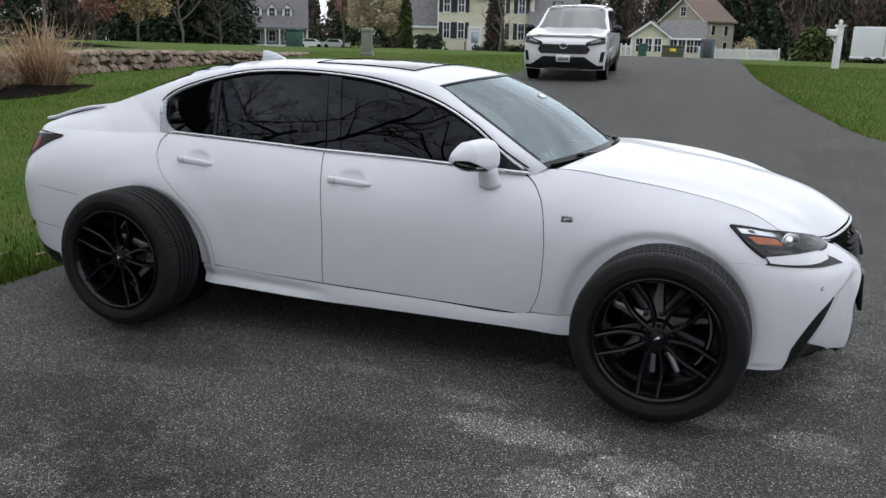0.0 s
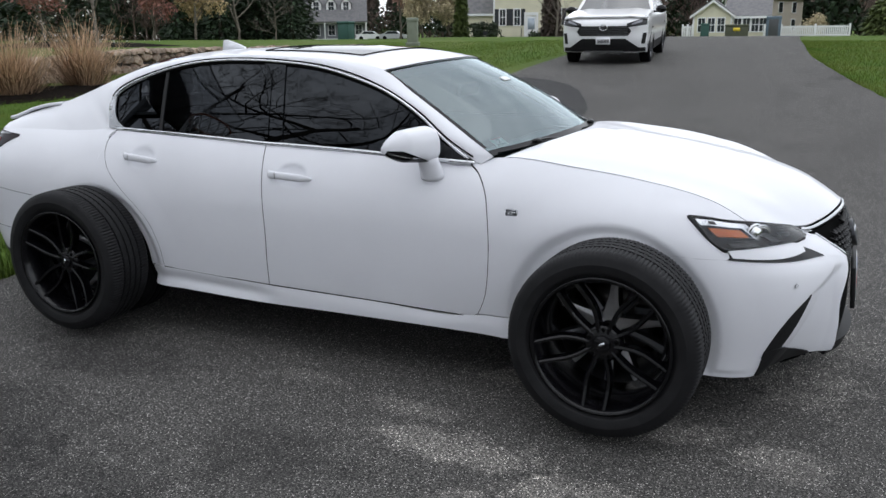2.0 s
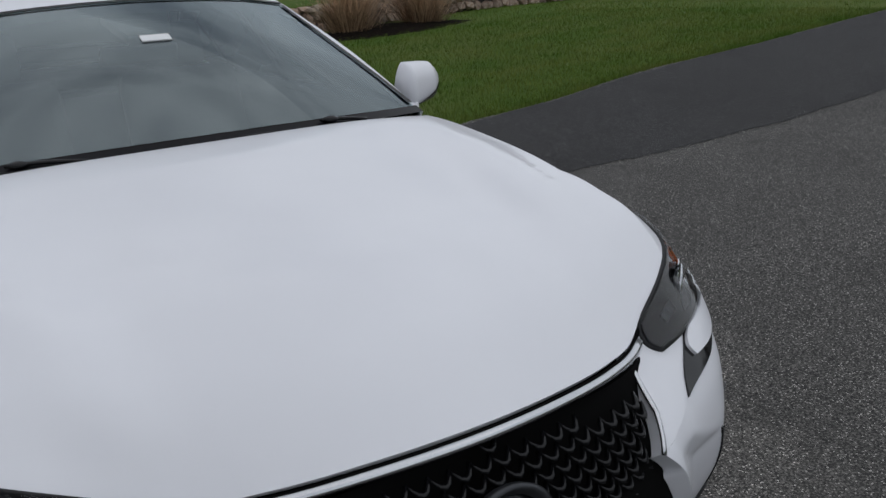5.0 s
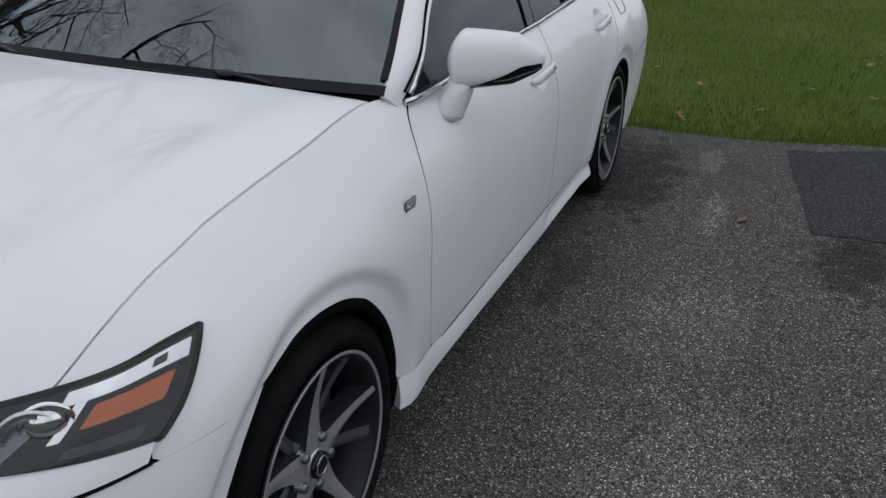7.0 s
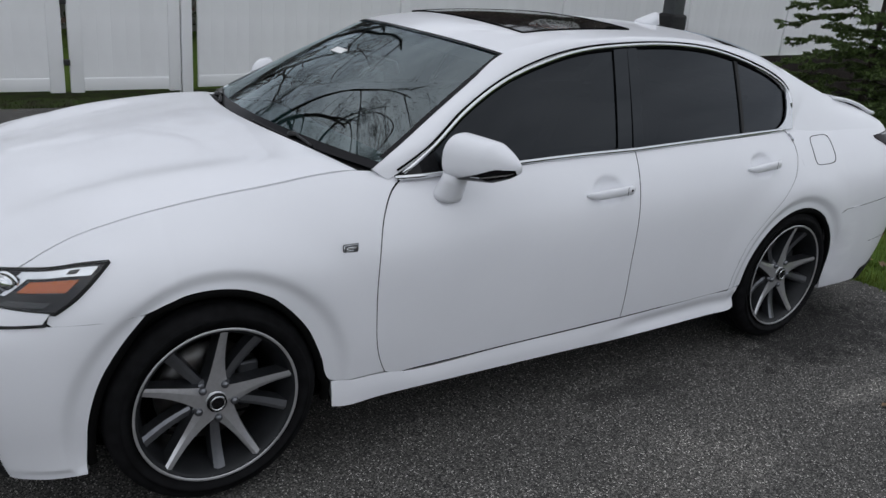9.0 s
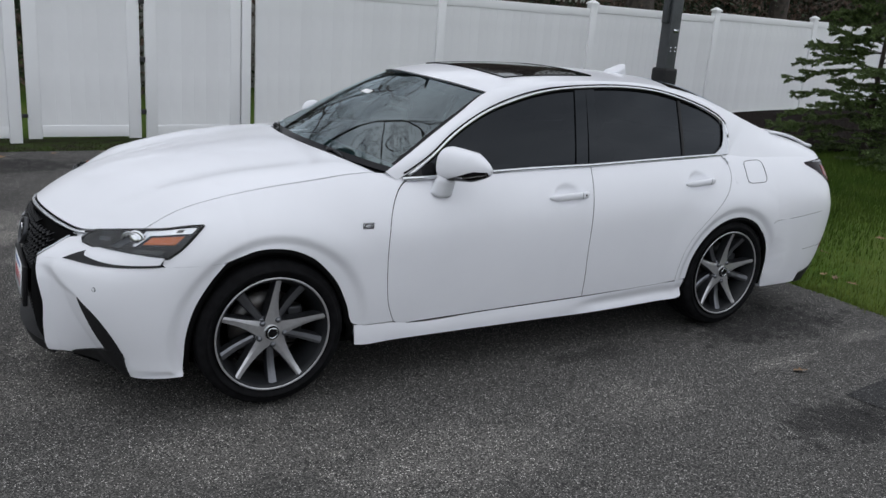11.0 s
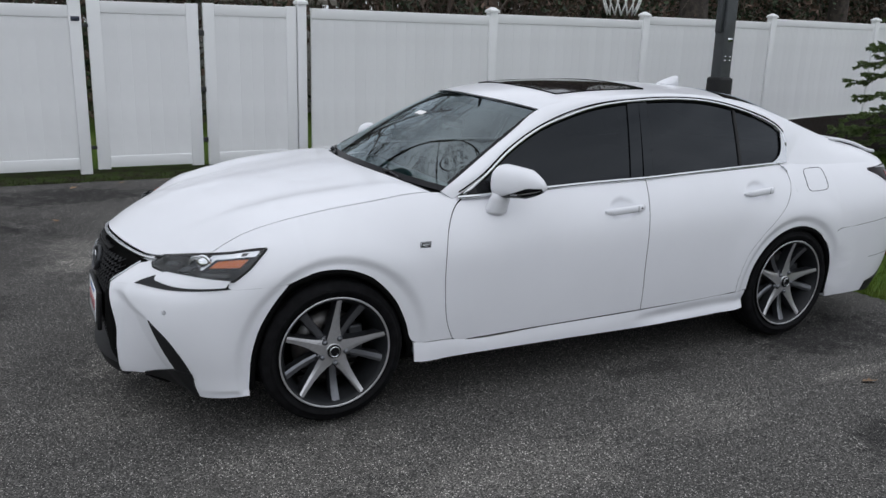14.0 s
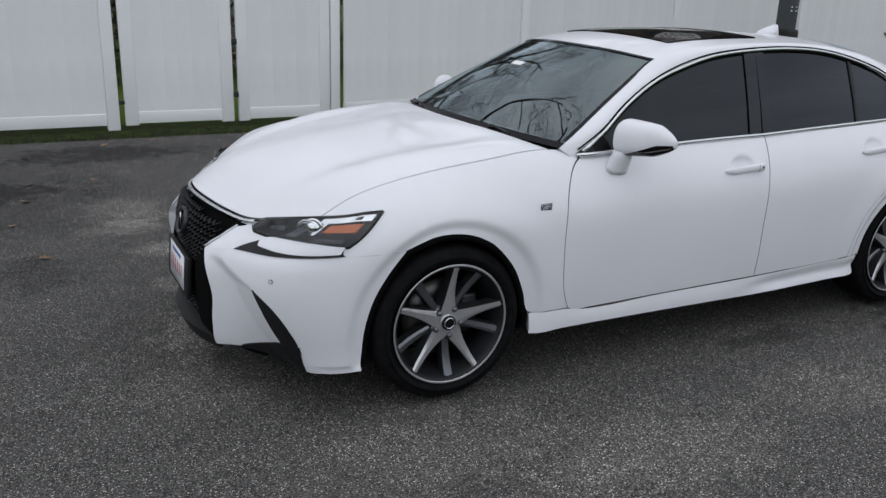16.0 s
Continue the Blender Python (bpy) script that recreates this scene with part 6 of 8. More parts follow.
def conifer(name, label, place, seed, height, width, mat, n=2600, size=.22, base=.04, category="tree", group="", shape=1.0, gaps=.35):
    """Tiers of drooping boughs round a straight trunk."""
    o = thing(name, label, category, pose(*place), group)
    rng = np.random.RandomState(seed)
    part("trunk", sweep([(0, 0, 0), (0, 0, height * .5), (0, 0, height * .98)], height * .016, 7, taper=lambda q: 1 - .9 * q), BARK, o)
    V, F = [], []
    for k in range(n):
        q = rng.rand() ** 1.25
        h = height * (base + (1 - base) * q)
        rmax = width * (1 - q) ** shape * (.75 + .5 * noise.noise((q * 9 + seed, rng.randint(7), 0)))
        a = rng.rand() * 6.283
        if noise.noise((math.cos(a) * 2.2, math.sin(a) * 2.2, q * 7 + seed)) < -gaps:
            continue
        r = rmax * math.sqrt(.15 + .85 * rng.rand())
        c = np.array((r * math.cos(a), r * math.sin(a), h - .22 * r))
        out = np.array((math.cos(a), math.sin(a), -.25 + .3 * rng.randn()))
        side_ = np.array((-math.sin(a), math.cos(a), .4 * rng.randn()))
        s_ = size * (.5 + rng.rand())
        k0 = len(V)
        V += [tuple(c - side_ * s_ * .35), tuple(c + out * s_), tuple(c + side_ * s_ * .35), tuple(c - out * s_ * .4 + np.array((0, 0, -.1 * s_)))]
        F.append((k0, k0 + 1, k0 + 2, k0 + 3))
    part("crown", (V, F), mat, o, "", False)
    return o


# big bare oaks behind the fence
oak_a = tree("oak_tree", "tall bare oak with wide grey branches", (-5.0, -15.5, 0), 5, 17, .95, BARK, levels=5, first=.2, kids=4, trunk=.36, group="bare oaks")
oak_b = tree("oak_tree", "tall bare oak with wide grey branches", (2.6, -10.6, 0), 23, 18, 1.0, BARK, levels=5, first=.2, kids=4, trunk=.27, group="bare oaks")
for ob_, m in ((oak_b, pose(9.0, -11.2, 0, 0, 0, 130)), (oak_a, pose(-10.5, -9.8, 0, 0, 0, 75)), (oak_b, pose(-15.5, -10.2, 0, 0, 0, 20)), (oak_a, pose(-21, -13, 0, 0, 0, 160)), (oak_b, pose(-.8, -16, 0, 0, 0, 210)), (oak_a, pose(6.0, -17, 0, 0, 0, 300))):
    copy_thing(ob_, m)


def woods(name, label, seed, spots, mats):
    """Far woods as one object a kind of tree: clumps of twigs or needles on many trunks."""
    rng = np.random.RandomState(seed)
    for nm, mat, kind_, share in mats:
        V, F = [], []
        for x, y, z, h in spots(rng, share):
            w = h * (.20 if kind_ == "needle" else .24) * (.8 + .4 * rng.rand())
            n = 820 if kind_ == "needle" else 560
            q = rng.rand(n)
            if kind_ == "needle":
                hh, rm = h * (.08 + .92 * q), w * (1 - q) ** .8 + .15
            else:
                hh, rm = h * (.22 + .78 * q), w * np.sin(np.pi * np.clip(q * .85 + .15, 0, 1)) ** .6
            a = rng.rand(n) * 6.283
            r = rm * np.sqrt(rng.rand(n))
            C = np.stack([x + r * np.cos(a), y + r * np.sin(a), z + hh], 1)
            A, B = rng.randn(n, 3), rng.randn(n, 3)
            s_ = h * (.017 if kind_ == "needle" else .022) * (.5 + rng.rand(n, 1))
            if kind_ != "needle":
                A[:, 2] = np.abs(A[:, 2]) + .8
                B *= .22
            Q = np.stack([C - A * s_, C + B * s_, C + A * s_, C - B * s_], 1).reshape(-1, 3)
            k = len(V)
            V += [tuple(p) for p in Q]
            F += [(k + 4 * i, k + 4 * i + 1, k + 4 * i + 2, k + 4 * i + 3) for i in range(n)]
            v, f = sweep([(x, y, z), (x + .02 * h * rng.randn(), y, z + h * .8)], h * .014, 5, taper=lambda t2: 1 - .7 * t2)
            k = len(V)
            V += v
            F += [tuple(i + k for i in t2) for t2 in f]
        tagged(part(nm, (V, F), mat, None, "", False), label[nm], "woods", kind="stuff")


def far_spots(rng, share):
    made = 0
    while made < int(330 * share):
        x, y = -230 + 380 * rng.rand(), 100 + 75 * rng.rand() ** 1.3
        x, y = (x, y) if x > -60 else (x * 1.0, y + .25 * (-60 - x))
        if -.78 < x / y < -.48 and y < 152:
            continue
        if -.2 < x / y < .03 and y < 132:
            continue
        made += 1
        yield x, y, -.6, 12 + 4 * rng.rand()


woods("far", {"far_pines": "dark green pine woods far behind the houses", "far_bare_trees": "brown bare woods far behind the houses", "far_rust_trees": "rust-red budding trees in the far woods"}, 51, far_spots,
      (("far_pines", NEEDLE, "needle", 1.25), ("far_bare_trees", WOOD_FAR, "twig", 1.0), ("far_rust_trees", WOOD_RUST, "twig", .4)))
rng = np.random.RandomState(53)
pts = np.array([p for p in ((-190 + 330 * rng.rand(), 118 + 60 * rng.rand(), -.6 + 5.5 * rng.rand() ** 1.3) for _ in range(2600)) if not (-.78 < p[0] / p[1] < -.48 and p[1] < 152) and not (-.2 < p[0] / p[1] < .03 and p[1] < 134)])
tagged(part("far_undergrowth", flakes(pts, 60000, .38, .9, 54), WOOD_FAR, None, "", False), "brown undergrowth at the foot of the far woods", "brush", kind="stuff")
tagged(part("far_green_undergrowth", flakes(pts, 38000, .38, .9, 55), SHRUB, None, "", False), "dark green undergrowth at the foot of the far woods", "brush", kind="stuff")


def back_spots(rng, share):
    for _ in range(int(190 * share)):
        x = -45 + 90 * rng.rand()
        h = 3 + 3.5 * rng.rand()
        yield x, -10.5 - .12 * abs(x) - 22 * rng.rand() ** 1.2, 0, h + (6.0 if x < -15 else 0)


woods("back", {"pines_behind_the_fence": "dark pine woods behind the fence", "bare_trees_behind_the_fence": "bare brown woods behind the fence"}, 52, back_spots,
      (("pines_behind_the_fence", NEEDLE, "needle", .35), ("bare_trees_behind_the_fence", WOOD_FAR, "twig", .9)))


rng = np.random.RandomState(77)
pts = np.stack([-28 + 50 * rng.rand(900), -9.6 - 5 * rng.rand(900), .2 + 3.3 * rng.rand(900)], 1)
tagged(part("brush_behind_the_fence", flakes(pts, 60000, .055, .22, 78), WOOD_RUST, None, "", False), "tangled brown brush behind the fence", "brush", kind="stuff")
tagged(part("green_brush_behind_the_fence", flakes(pts, 46000, .055, .22, 79), SHRUB, None, "", False), "dark green brush behind the fence", "brush", kind="stuff")

V, F = [], []
for _ in range(1500):
    c = np.array((-28 + 50 * rng.rand(), -9.3 - 4 * rng.rand(), .6 + 2.4 * rng.rand()))
    d = rng.randn(3) * np.array((.5, .3, .5)) + np.array((0, 0, .35))
    v, f = sweep([c - d * .5, c + .06 * rng.randn(3), c + d * .5], .006, 3)
    k = len(V)
    V += v
    F += [tuple(i + k for i in t2) for t2 in f]
tagged(part("twigs_behind_the_fence", (V, F), BARK_PALE, None, "", False), "pale bare twigs in the brush behind the fence", "brush", kind="stuff")

# spruce at the corner of the lawn
def spruce(name, label, place, seed, height, reach):
    """Single drooping boughs with side twigs, clad in short needles."""
    o = thing(name, label, "tree", pose(*place))
    rng = np.random.RandomState(seed)
    part("trunk", sweep([(0, 0, 0), (0, 0, height * .5), (0, 0, height)], .055, 7, taper=lambda q: 1 - .9 * q), BARK, o)
    wood, V, F = [], [], []

    def clad(p, q, n, size):
        p, q = np.array(p), np.array(q)
        d = (q - p) / max(np.linalg.norm(q - p), 1e-6)
        for _ in range(n):
            c = p + (q - p) * rng.rand()
            e = np.cross(d, rng.randn(3))
            e = e / np.linalg.norm(e) * .75 + d * .6
            t = np.cross(e, rng.randn(3))
            t *= .012 / np.linalg.norm(t)
            k = len(V)
            V.extend([tuple(c - t), tuple(c + t), tuple(c + e * size)])
            F.append((k, k + 1, k + 2))
    n_b = 88
    for b in range(n_b):
        hq = .04 + .93 * ((b + rng.rand()) / n_b)
        h, a = height * hq, b * 2.4 + .5 * rng.randn()
        ln = reach * (1 - hq) ** .8 * (.75 + .4 * rng.rand()) + .12
        up = .35 - .3 * (1 - hq)
        pts = [np.array((math.cos(a) * ln * s_, math.sin(a) * ln * s_, h + ln * (up * s_ - .42 * s_ * s_ + .22 * s_ ** 4 + .05 * math.sin(5 * s_ + b)))) for s_ in L(0, 1, 9)]
        wood.append(sweep(pts, .010, 4, taper=lambda q: 1.1 - .8 * q))
        for i in range(2, 9):
            p = pts[i]
            for sd in (1, -1):
                tl = ln * (.40 - .26 * i / 8) * (.7 + .5 * rng.rand())
                aa = a + sd * (.85 + .2 * rng.randn())
                q = p + np.array((math.cos(aa) * tl, math.sin(aa) * tl, -.12 * tl + .05 * rng.randn()))
                wood.append(sweep([p, q], .0035, 3, taper=lambda z_: 1 - .6 * z_))
                clad(p, q, int(22 + 110 * tl), .050)
                for f_ in (.45, .75):
                    m = p + (q - p) * f_
                    bb = aa + (.7 if rng.rand() > .5 else -.7)
                    r = m + np.array((math.cos(bb), math.sin(bb), -.05)) * tl * .38
                    clad(m, r, int(12 + 70 * tl), .048)
            clad(pts[i - 1], p, 26, .042)
    tagged(part("bough_wood", join(*wood), BARK, o), kind="stuff")
    part("needles", (V, F), NEEDLE_LIT, o, "", False)


spruce("spruce_tree", "green spruce with drooping boughs in the mulch bed", (-9.45, -3.45, -.01), 9, 3.4, 1.55)

# dry ornamental grass clumps in their bed
g = []
for u in L(0, 2 * math.pi, 49):
    row = []
    for v in L(0, 1, 9):
        k = v * (1 + .16 * noise.noise((math.cos(u) * 2.5, math.sin(u) * 2.5, 0)) + .05 * noise.noise((u * 9, 0, 4)))
        x, y = -12.15 + 1.15 * k * math.cos(u), 7.6 + 2.1 * k * math.sin(u)
        row.append((x, y, ground_z(x, y) - .03 + .13 * (1 - v * v) + .03 * noise.noise((x * 5, y * 5, 2))))
    g.append(row)
tagged(part("shrub_bed", sheet(np.array(g), (0, 0, 1), thick=.0), MULCH), "dark mulch bed before the stone wall", "mulch", kind="structure")
STRAW_DARK = make_mat("old_straw", (0.20, 0.125, 0.075), 0.85, island=0.45)


def straw_clump(place, seed, h, w, n=950):
    o = thing("ornamental_grass", "dry straw-coloured ornamental grass clump in dark mulch", "shrub", pose(*place), "ornamental grasses")
    rng = np.random.RandomState(seed)
    for nm, mat, m, tall, open_ in (("stems", STRAW, n, 1.0, .75), ("old_stems", STRAW_DARK, n, .62, 1.25)):
        V, F = [], []
        for _ in range(m):
            a, q = rng.rand() * 6.283, rng.rand() ** .7
            d = np.array((math.cos(a) * q * open_ + .16 * rng.randn(), math.sin(a) * q * open_ + .16 * rng.randn(), 1.0))
            d /= np.linalg.norm(d)
            b = np.array((math.cos(a), math.sin(a), 0)) * w * .42 * q * rng.rand()
            ln = h * tall * (.35 + .75 * rng.rand() ** 1.3)
            bend = rng.randn(3) * .12 * ln
            p1, p2 = b + d * ln * .55, b + d * ln + bend + np.array((d[0], d[1], -.35)) * ln * .2 * rng.rand()
            s_ = np.array((-math.sin(a), math.cos(a), 0)) * (.003 + .003 * rng.rand())
            k = len(V)
            V += [tuple(b - s_), tuple(b + s_), tuple(p1 + s_), tuple(p1 - s_), tuple(p2 - s_ * .5), tuple(p2 + s_ * .5)]
            F += [(k, k + 1, k + 2, k + 3), (k + 3, k + 2, k + 5, k + 4)]
        part(nm, (V, F), mat, o, "", False)


for i, (x, y, h, w) in enumerate(((-12.2, 8.6, 1.3, 1.7), (-12.3, 7.0, 1.3, 1.7))):
    straw_clump((x, y, ground_z(x, y) + .06), 60 + i, h, w)

# flower bed above the wall
g = np.array([[(-19.6 - 2.6 * u + .3 * noise.noise((u * 4, v * 6, 0)), 11.5 + 9.5 * v, ground_z(-19.6 - 2.6 * u, 11.5 + 9.5 * v) - .03 + .22 * math.sin(math.pi * u) * math.sin(math.pi * v)) for v in L(0, 1, 24)] for u in L(0, 1, 10)])
tagged(part("flower_bed", sheet(g, (0, 0, 1), thick=.0), MULCH), "dark mulch bed with white flowers above the wall", "mulch", kind="structure")
rng = np.random.RandomState(64)
pts = np.array([(-20.0 - 1.8 * rng.rand(), 11.8 + 7.6 * rng.rand(), 1.25 + .12 * rng.rand()) for _ in range(60)])
tagged(part("white_flowers", flakes(pts, 260, .03, .12, 65), BLOSSOM, None, "", False), "small white spring flowers in the bed", "flowers", kind="stuff")

# garden trees beyond the wall
for nm, lb, px_, py_, h, sp, bark, bud, nb, bs, sd in (
        ("maple_tree", "young maple with dark red buds", -39.6, 38.8, 5.8, .75, BARK_PALE, BUD_RED, 9000, .10, 3),
        ("maple_tree", "young maple with dark red buds", -43.5, 33.6, 6.2, .8, BARK_PALE, BUD_RED, 9000, .10, 31),
        ("birch_tree", "slim tree with yellow-brown catkins", -37.6, 40.6, 5.4, .55, BARK_PALE, BUD_TAN, 9000, .09, 4),
        ("bare_tree", "bare grey tree beside the pines", -35.4, 42.4, 6.8, .7, BARK_PALE, None, 0, 0, 6),
        ("bare_tree", "small bare tree on the lawn", -33.5, 43.9, 3.3, .9, BARK_PALE, None, 0, 0, 7),
        ("budding_tree", "rounded tree with pinkish buds", -50.1, 92.3, 9.0, .45, BARK_PALE, BUD_PINK, 22000, .13, 14),
        ("budding_tree", "rounded tree with pale tan buds", -43.2, 85.2, 5.8, .5, BARK_PALE, BUD_PALE, 15000, .11, 15),
        ("budding_tree", "rounded tree with pale tan buds", -41.2, 88.2, 6.2, .5, BARK_PALE, BUD_PALE, 15000, .11, 16),
        ("bare_tree", "bare tree in front of the cream house", -22.2, 70.5, 7.0, .7, BARK_PALE, None, 0, 0, 17)):
    tree(nm, lb, (px_, py_, ground_z(px_, py_) - .05), sd, h, sp, bark, bud, nb, bs, .22, levels=3, first=.12, kids=5)
tree("magnolia_tree", "magnolia with white blossom on bare grey twigs", (-18.9, 15.2, ground_z(-18.9, 15.2)), 41, 3.6, .9, BARK_PALE, BLOSSOM, 420, .05, .10, levels=3, first=.12, kids=5)
conifer("arborvitae", "tall narrow golden-green arborvitae", (-32.35, 72.1, .1), 23, 5.4, 1.0, NEEDLE_GOLD, 6000, .26, .02, shape=.55, gaps=.6)
conifer("arborvitae", "tall narrow dark arborvitae by the cream house", (-23.0, 71.4, .15), 24, 6.6, 1.2, WOOD_FAR, 6000, .26, .02, shape=.4, gaps=.6)
rng = np.random.RandomState(29)
for i in range(22):
    q = (i + .5 * rng.rand()) / 22
    d = 1 + .22 * rng.rand()
    x, y = (1.8 + (-57.5 - 13 * 0) * d + 8.6 * q * d), (-4.6 + 62.6 * d + 9.5 * q * d)
    conifer("pine_tree", "tall dark green pine behind the lawn", (x, y, ground_z(x, y) - .3), 100 + i, 10 + (i * 5) % 6, 2.3, NEEDLE, 3000, .34, .02, group="pines", shape=.7, gaps=.3)
for i in range(26):
    x, y = -64 - 50 * rng.rand(), 28 + 34 * rng.rand()
    conifer("pine_tree", "tall dark green pine behind the lawn", (x, y, ground_z(x, y) - .3), 130 + i, 9 + (i * 5) % 7, 3.0, NEEDLE, 2000, .5, .02, group="pines", shape=.7, gaps=.3)
for i, (x, y) in enumerate(((-29.3, 69.1), (-28.05, 69.6))):
    o = thing("clipped_shrub", "dark round shrub beside the cream house", "shrub", pose(x, y, ground_z(x, y)), "clipped shrubs")
    part("stem", sweep([(0, 0, 0), (0, 0, .9)], .05, 6), BARK, o)
    rr_ = np.random.RandomState(5 + i)
    part("leaves", flakes(np.array([(.32 * rr_.randn(), .32 * rr_.randn(), .25 + 1.3 * rr_.rand()) for _ in range(60)]), 900, .13, .10, 7 + i), SHRUB, o, "", False)
conifer("weeping_shrub", "yellow-green weeping shrub beside the far fence", (4.05, 65.3, ground_z(4, 65) - .1), 61, 3.0, 2.0, make_mat("weeping_leaf", (.07, .095, .02), .8, island=.5), 4500, .24, .02, "shrub", shape=.3, gaps=.5)
tree("budding_shrub", "pale pinkish budding shrub behind the picket fence", (-2.0, 95.3, ground_z(-2, 95)), 18, 2.3, 1.2, BARK_PALE, BUD_PALE, 3500, .10, .25, 3, .05, 5, .05, "shrub")

# stone wall: stones as pieces, the nearest by themselves
STONE = make_mat("field_stone", (0.27, 0.175, 0.12), 0.9, color2=(0.17, 0.125, 0.10), scale=9.0, big=(0.30, 0.25, 0.20), big_scale=2.5, bump=0.012, bump_scale=30.0, random=0.45)
stone_wall = thing("stone_wall", "low dry-laid wall of brown field stones", "wall", None, kind="structure")
core = [[(wall_x(y) - .28 + .24 * v, y, rise(y) - dip(y) - .08 + (wall_h(y) + .04) * w_) for v, w_ in ((1, 0), (1, 1), (0, 1))] for y in L(1, 31, 60)]
part("wall_core", sheet(np.array(core), (1, 0, .5), thick=.0), make_mat("wall_joint", (.035, .03, .027), .95), stone_wall)


def stone_mesh(seed):
    bm = bmesh.new()
    bmesh.ops.create_icosphere(bm, subdivisions=1, radius=1)
    for v in bm.verts:
        p = v.co.copy()
        m = max(abs(p.x), abs(p.y), abs(p.z))
        q = p / m * .78 + p * .24
        v.co = q * (1 + .16 * noise.noise(p * 1.5 + Vector((seed * 3.1, 0, 0))))
    me = bpy.data.meshes.new("stone")
    bm.to_mesh(me)
    bm.free()
    me.materials.append(STONE)
    return me


STONES = [stone_mesh(k) for k in range(8)]
rng = np.random.RandomState(90)
count = 0
rest_V, rest_F = [], []
for course in range(3):
    y = 2.0 + .1 * course
    while y < 29:
        h = wall_h(y)
        cap = h - .10
        top = course == 2
        sz = (.20 + .24 * rng.rand()) if top else (.17 + .22 * rng.rand())
        zc = cap + .045 if top else (course + .5) * cap / 2 + .03 * rng.randn()
        if h > .08 and (top or cap > .05 * (course + 1)):
            sc = (.15, sz * .52, .060 + .03 * rng.rand()) if top else (.14, sz * .54, max(cap / 2, .06) * (.46 + .26 * rng.rand()))
            me = STONES[rng.randint(8)]
            m = Matrix.LocRotScale((wall_x(y) - .05 + .02 * rng.randn(), y + sz / 2, rise(y) - dip(y) - .02 + zc), Euler((rng.randn() * (.16 if top else .42), rng.randn() * .08, rng.randn() * .08)), sc)
            if count < 300 and 8 < y < 27:
                so = new("stone", me)
                so.parent = stone_wall
                so.matrix_world = m
                count += 1
            else:
                k = len(rest_V)
                rest_V += [m @ v.co for v in me.vertices]
                rest_F += [tuple(i + k for i in p.vertices) for p in me.polygons]
        y += sz * 1.04
tagged(part("stones", (rest_V, rest_F), STONE, stone_wall, "", False), kind="stuff")


# ---- houses and things along the road ----
SIDING_GREY = make_mat("grey_clapboard", (0.19, 0.20, 0.21), 0.8, vary=0.12, scale=1.0)
SIDING_CREAM = make_mat("cream_clapboard", (0.66, 0.62, 0.47), 0.8, vary=0.08, scale=1.0)
SIDING_BEIGE = make_mat("beige_clapboard", (0.48, 0.42, 0.35), 0.8, vary=0.08, scale=1.0)
ROOF_GREY = make_mat("grey_shingle", (0.12, 0.12, 0.125), 0.9, color2=(0.17, 0.165, 0.165), scale=3.0)
ROOF_BROWN = make_mat("brown_shingle", (0.20, 0.145, 0.115), 0.9, color2=(0.14, 0.10, 0.08), scale=3.0)
TRIM_WHITE = make_mat("white_trim", (0.76, 0.76, 0.75), 0.6, vary=0.05, scale=2.0)
PANE = make_mat("window_pane", (0.03, 0.035, 0.04), 0.08, coat=0.5)
SHUTTER = make_mat("dark_shutter", (0.02, 0.022, 0.026), 0.7)
GREEN_BOX = make_mat("dark_green_steel", (0.02, 0.075, 0.06), 0.6, vary=0.2, scale=2.0)
GREY_GREEN = make_mat("grey_green_plastic", (0.19, 0.21, 0.16), 0.7, vary=0.2, scale=4.0)
BLUE_GREY = make_mat("blue_grey_plastic", (0.10, 0.14, 0.18), 0.6, vary=0.15, scale=3.0)
OLIVE = make_mat("olive_steel", (0.07, 0.075, 0.045), 0.7, vary=0.2, scale=3.0)
YELLOW = make_mat("warning_yellow", (0.75, 0.55, 0.05), 0.6)


def clapboards(w, h, y, step=.22):
    """Overlapping boards on a wall face, as ridges."""
    V, F = [], []
    n = int(h / step)
    for k in range(n):
        z0 = k * step
        b = len(V)
        V += [(-w / 2, y - .03, z0), (w / 2, y - .03, z0), (w / 2, y, z0 + step), (-w / 2, y, z0 + step)]
        F.append((b, b + 1, b + 2, b + 3))
    return V, F


def window(o, x, y, z, w, h, shutters=False):
    """A sash window on a front wall that looks to -y."""
    f = part("window", join(block(x - w / 2 - .1, x + w / 2 + .1, y - .08, y - .02, z - .1, z), block(x - w / 2 - .1, x + w / 2 + .1, y - .08, y - .02, z + h, z + h + .1), block(x - w / 2 - .1, x - w / 2, y - .08, y - .02, z, z + h), block(x + w / 2, x + w / 2 + .1, y - .08, y - .02, z, z + h), block(x - w / 2, x + w / 2, y - .06, y - .03, z + h / 2 - .03, z + h / 2 + .03), block(x - .02, x + .02, y - .055, y - .03, z, z + h)), TRIM_WHITE, o, "", False)
    part("pane", block(x - w / 2, x + w / 2, y - .03, y + .02, z, z + h), PANE, f, "", False)
    if shutters:
        for sx in (-1, 1):
            part("shutter", block(x + sx * (w / 2 + .32) - .2, x + sx * (w / 2 + .32) + .2, y - .07, y - .02, z - .05, z + h + .05), SHUTTER, f, "", False)


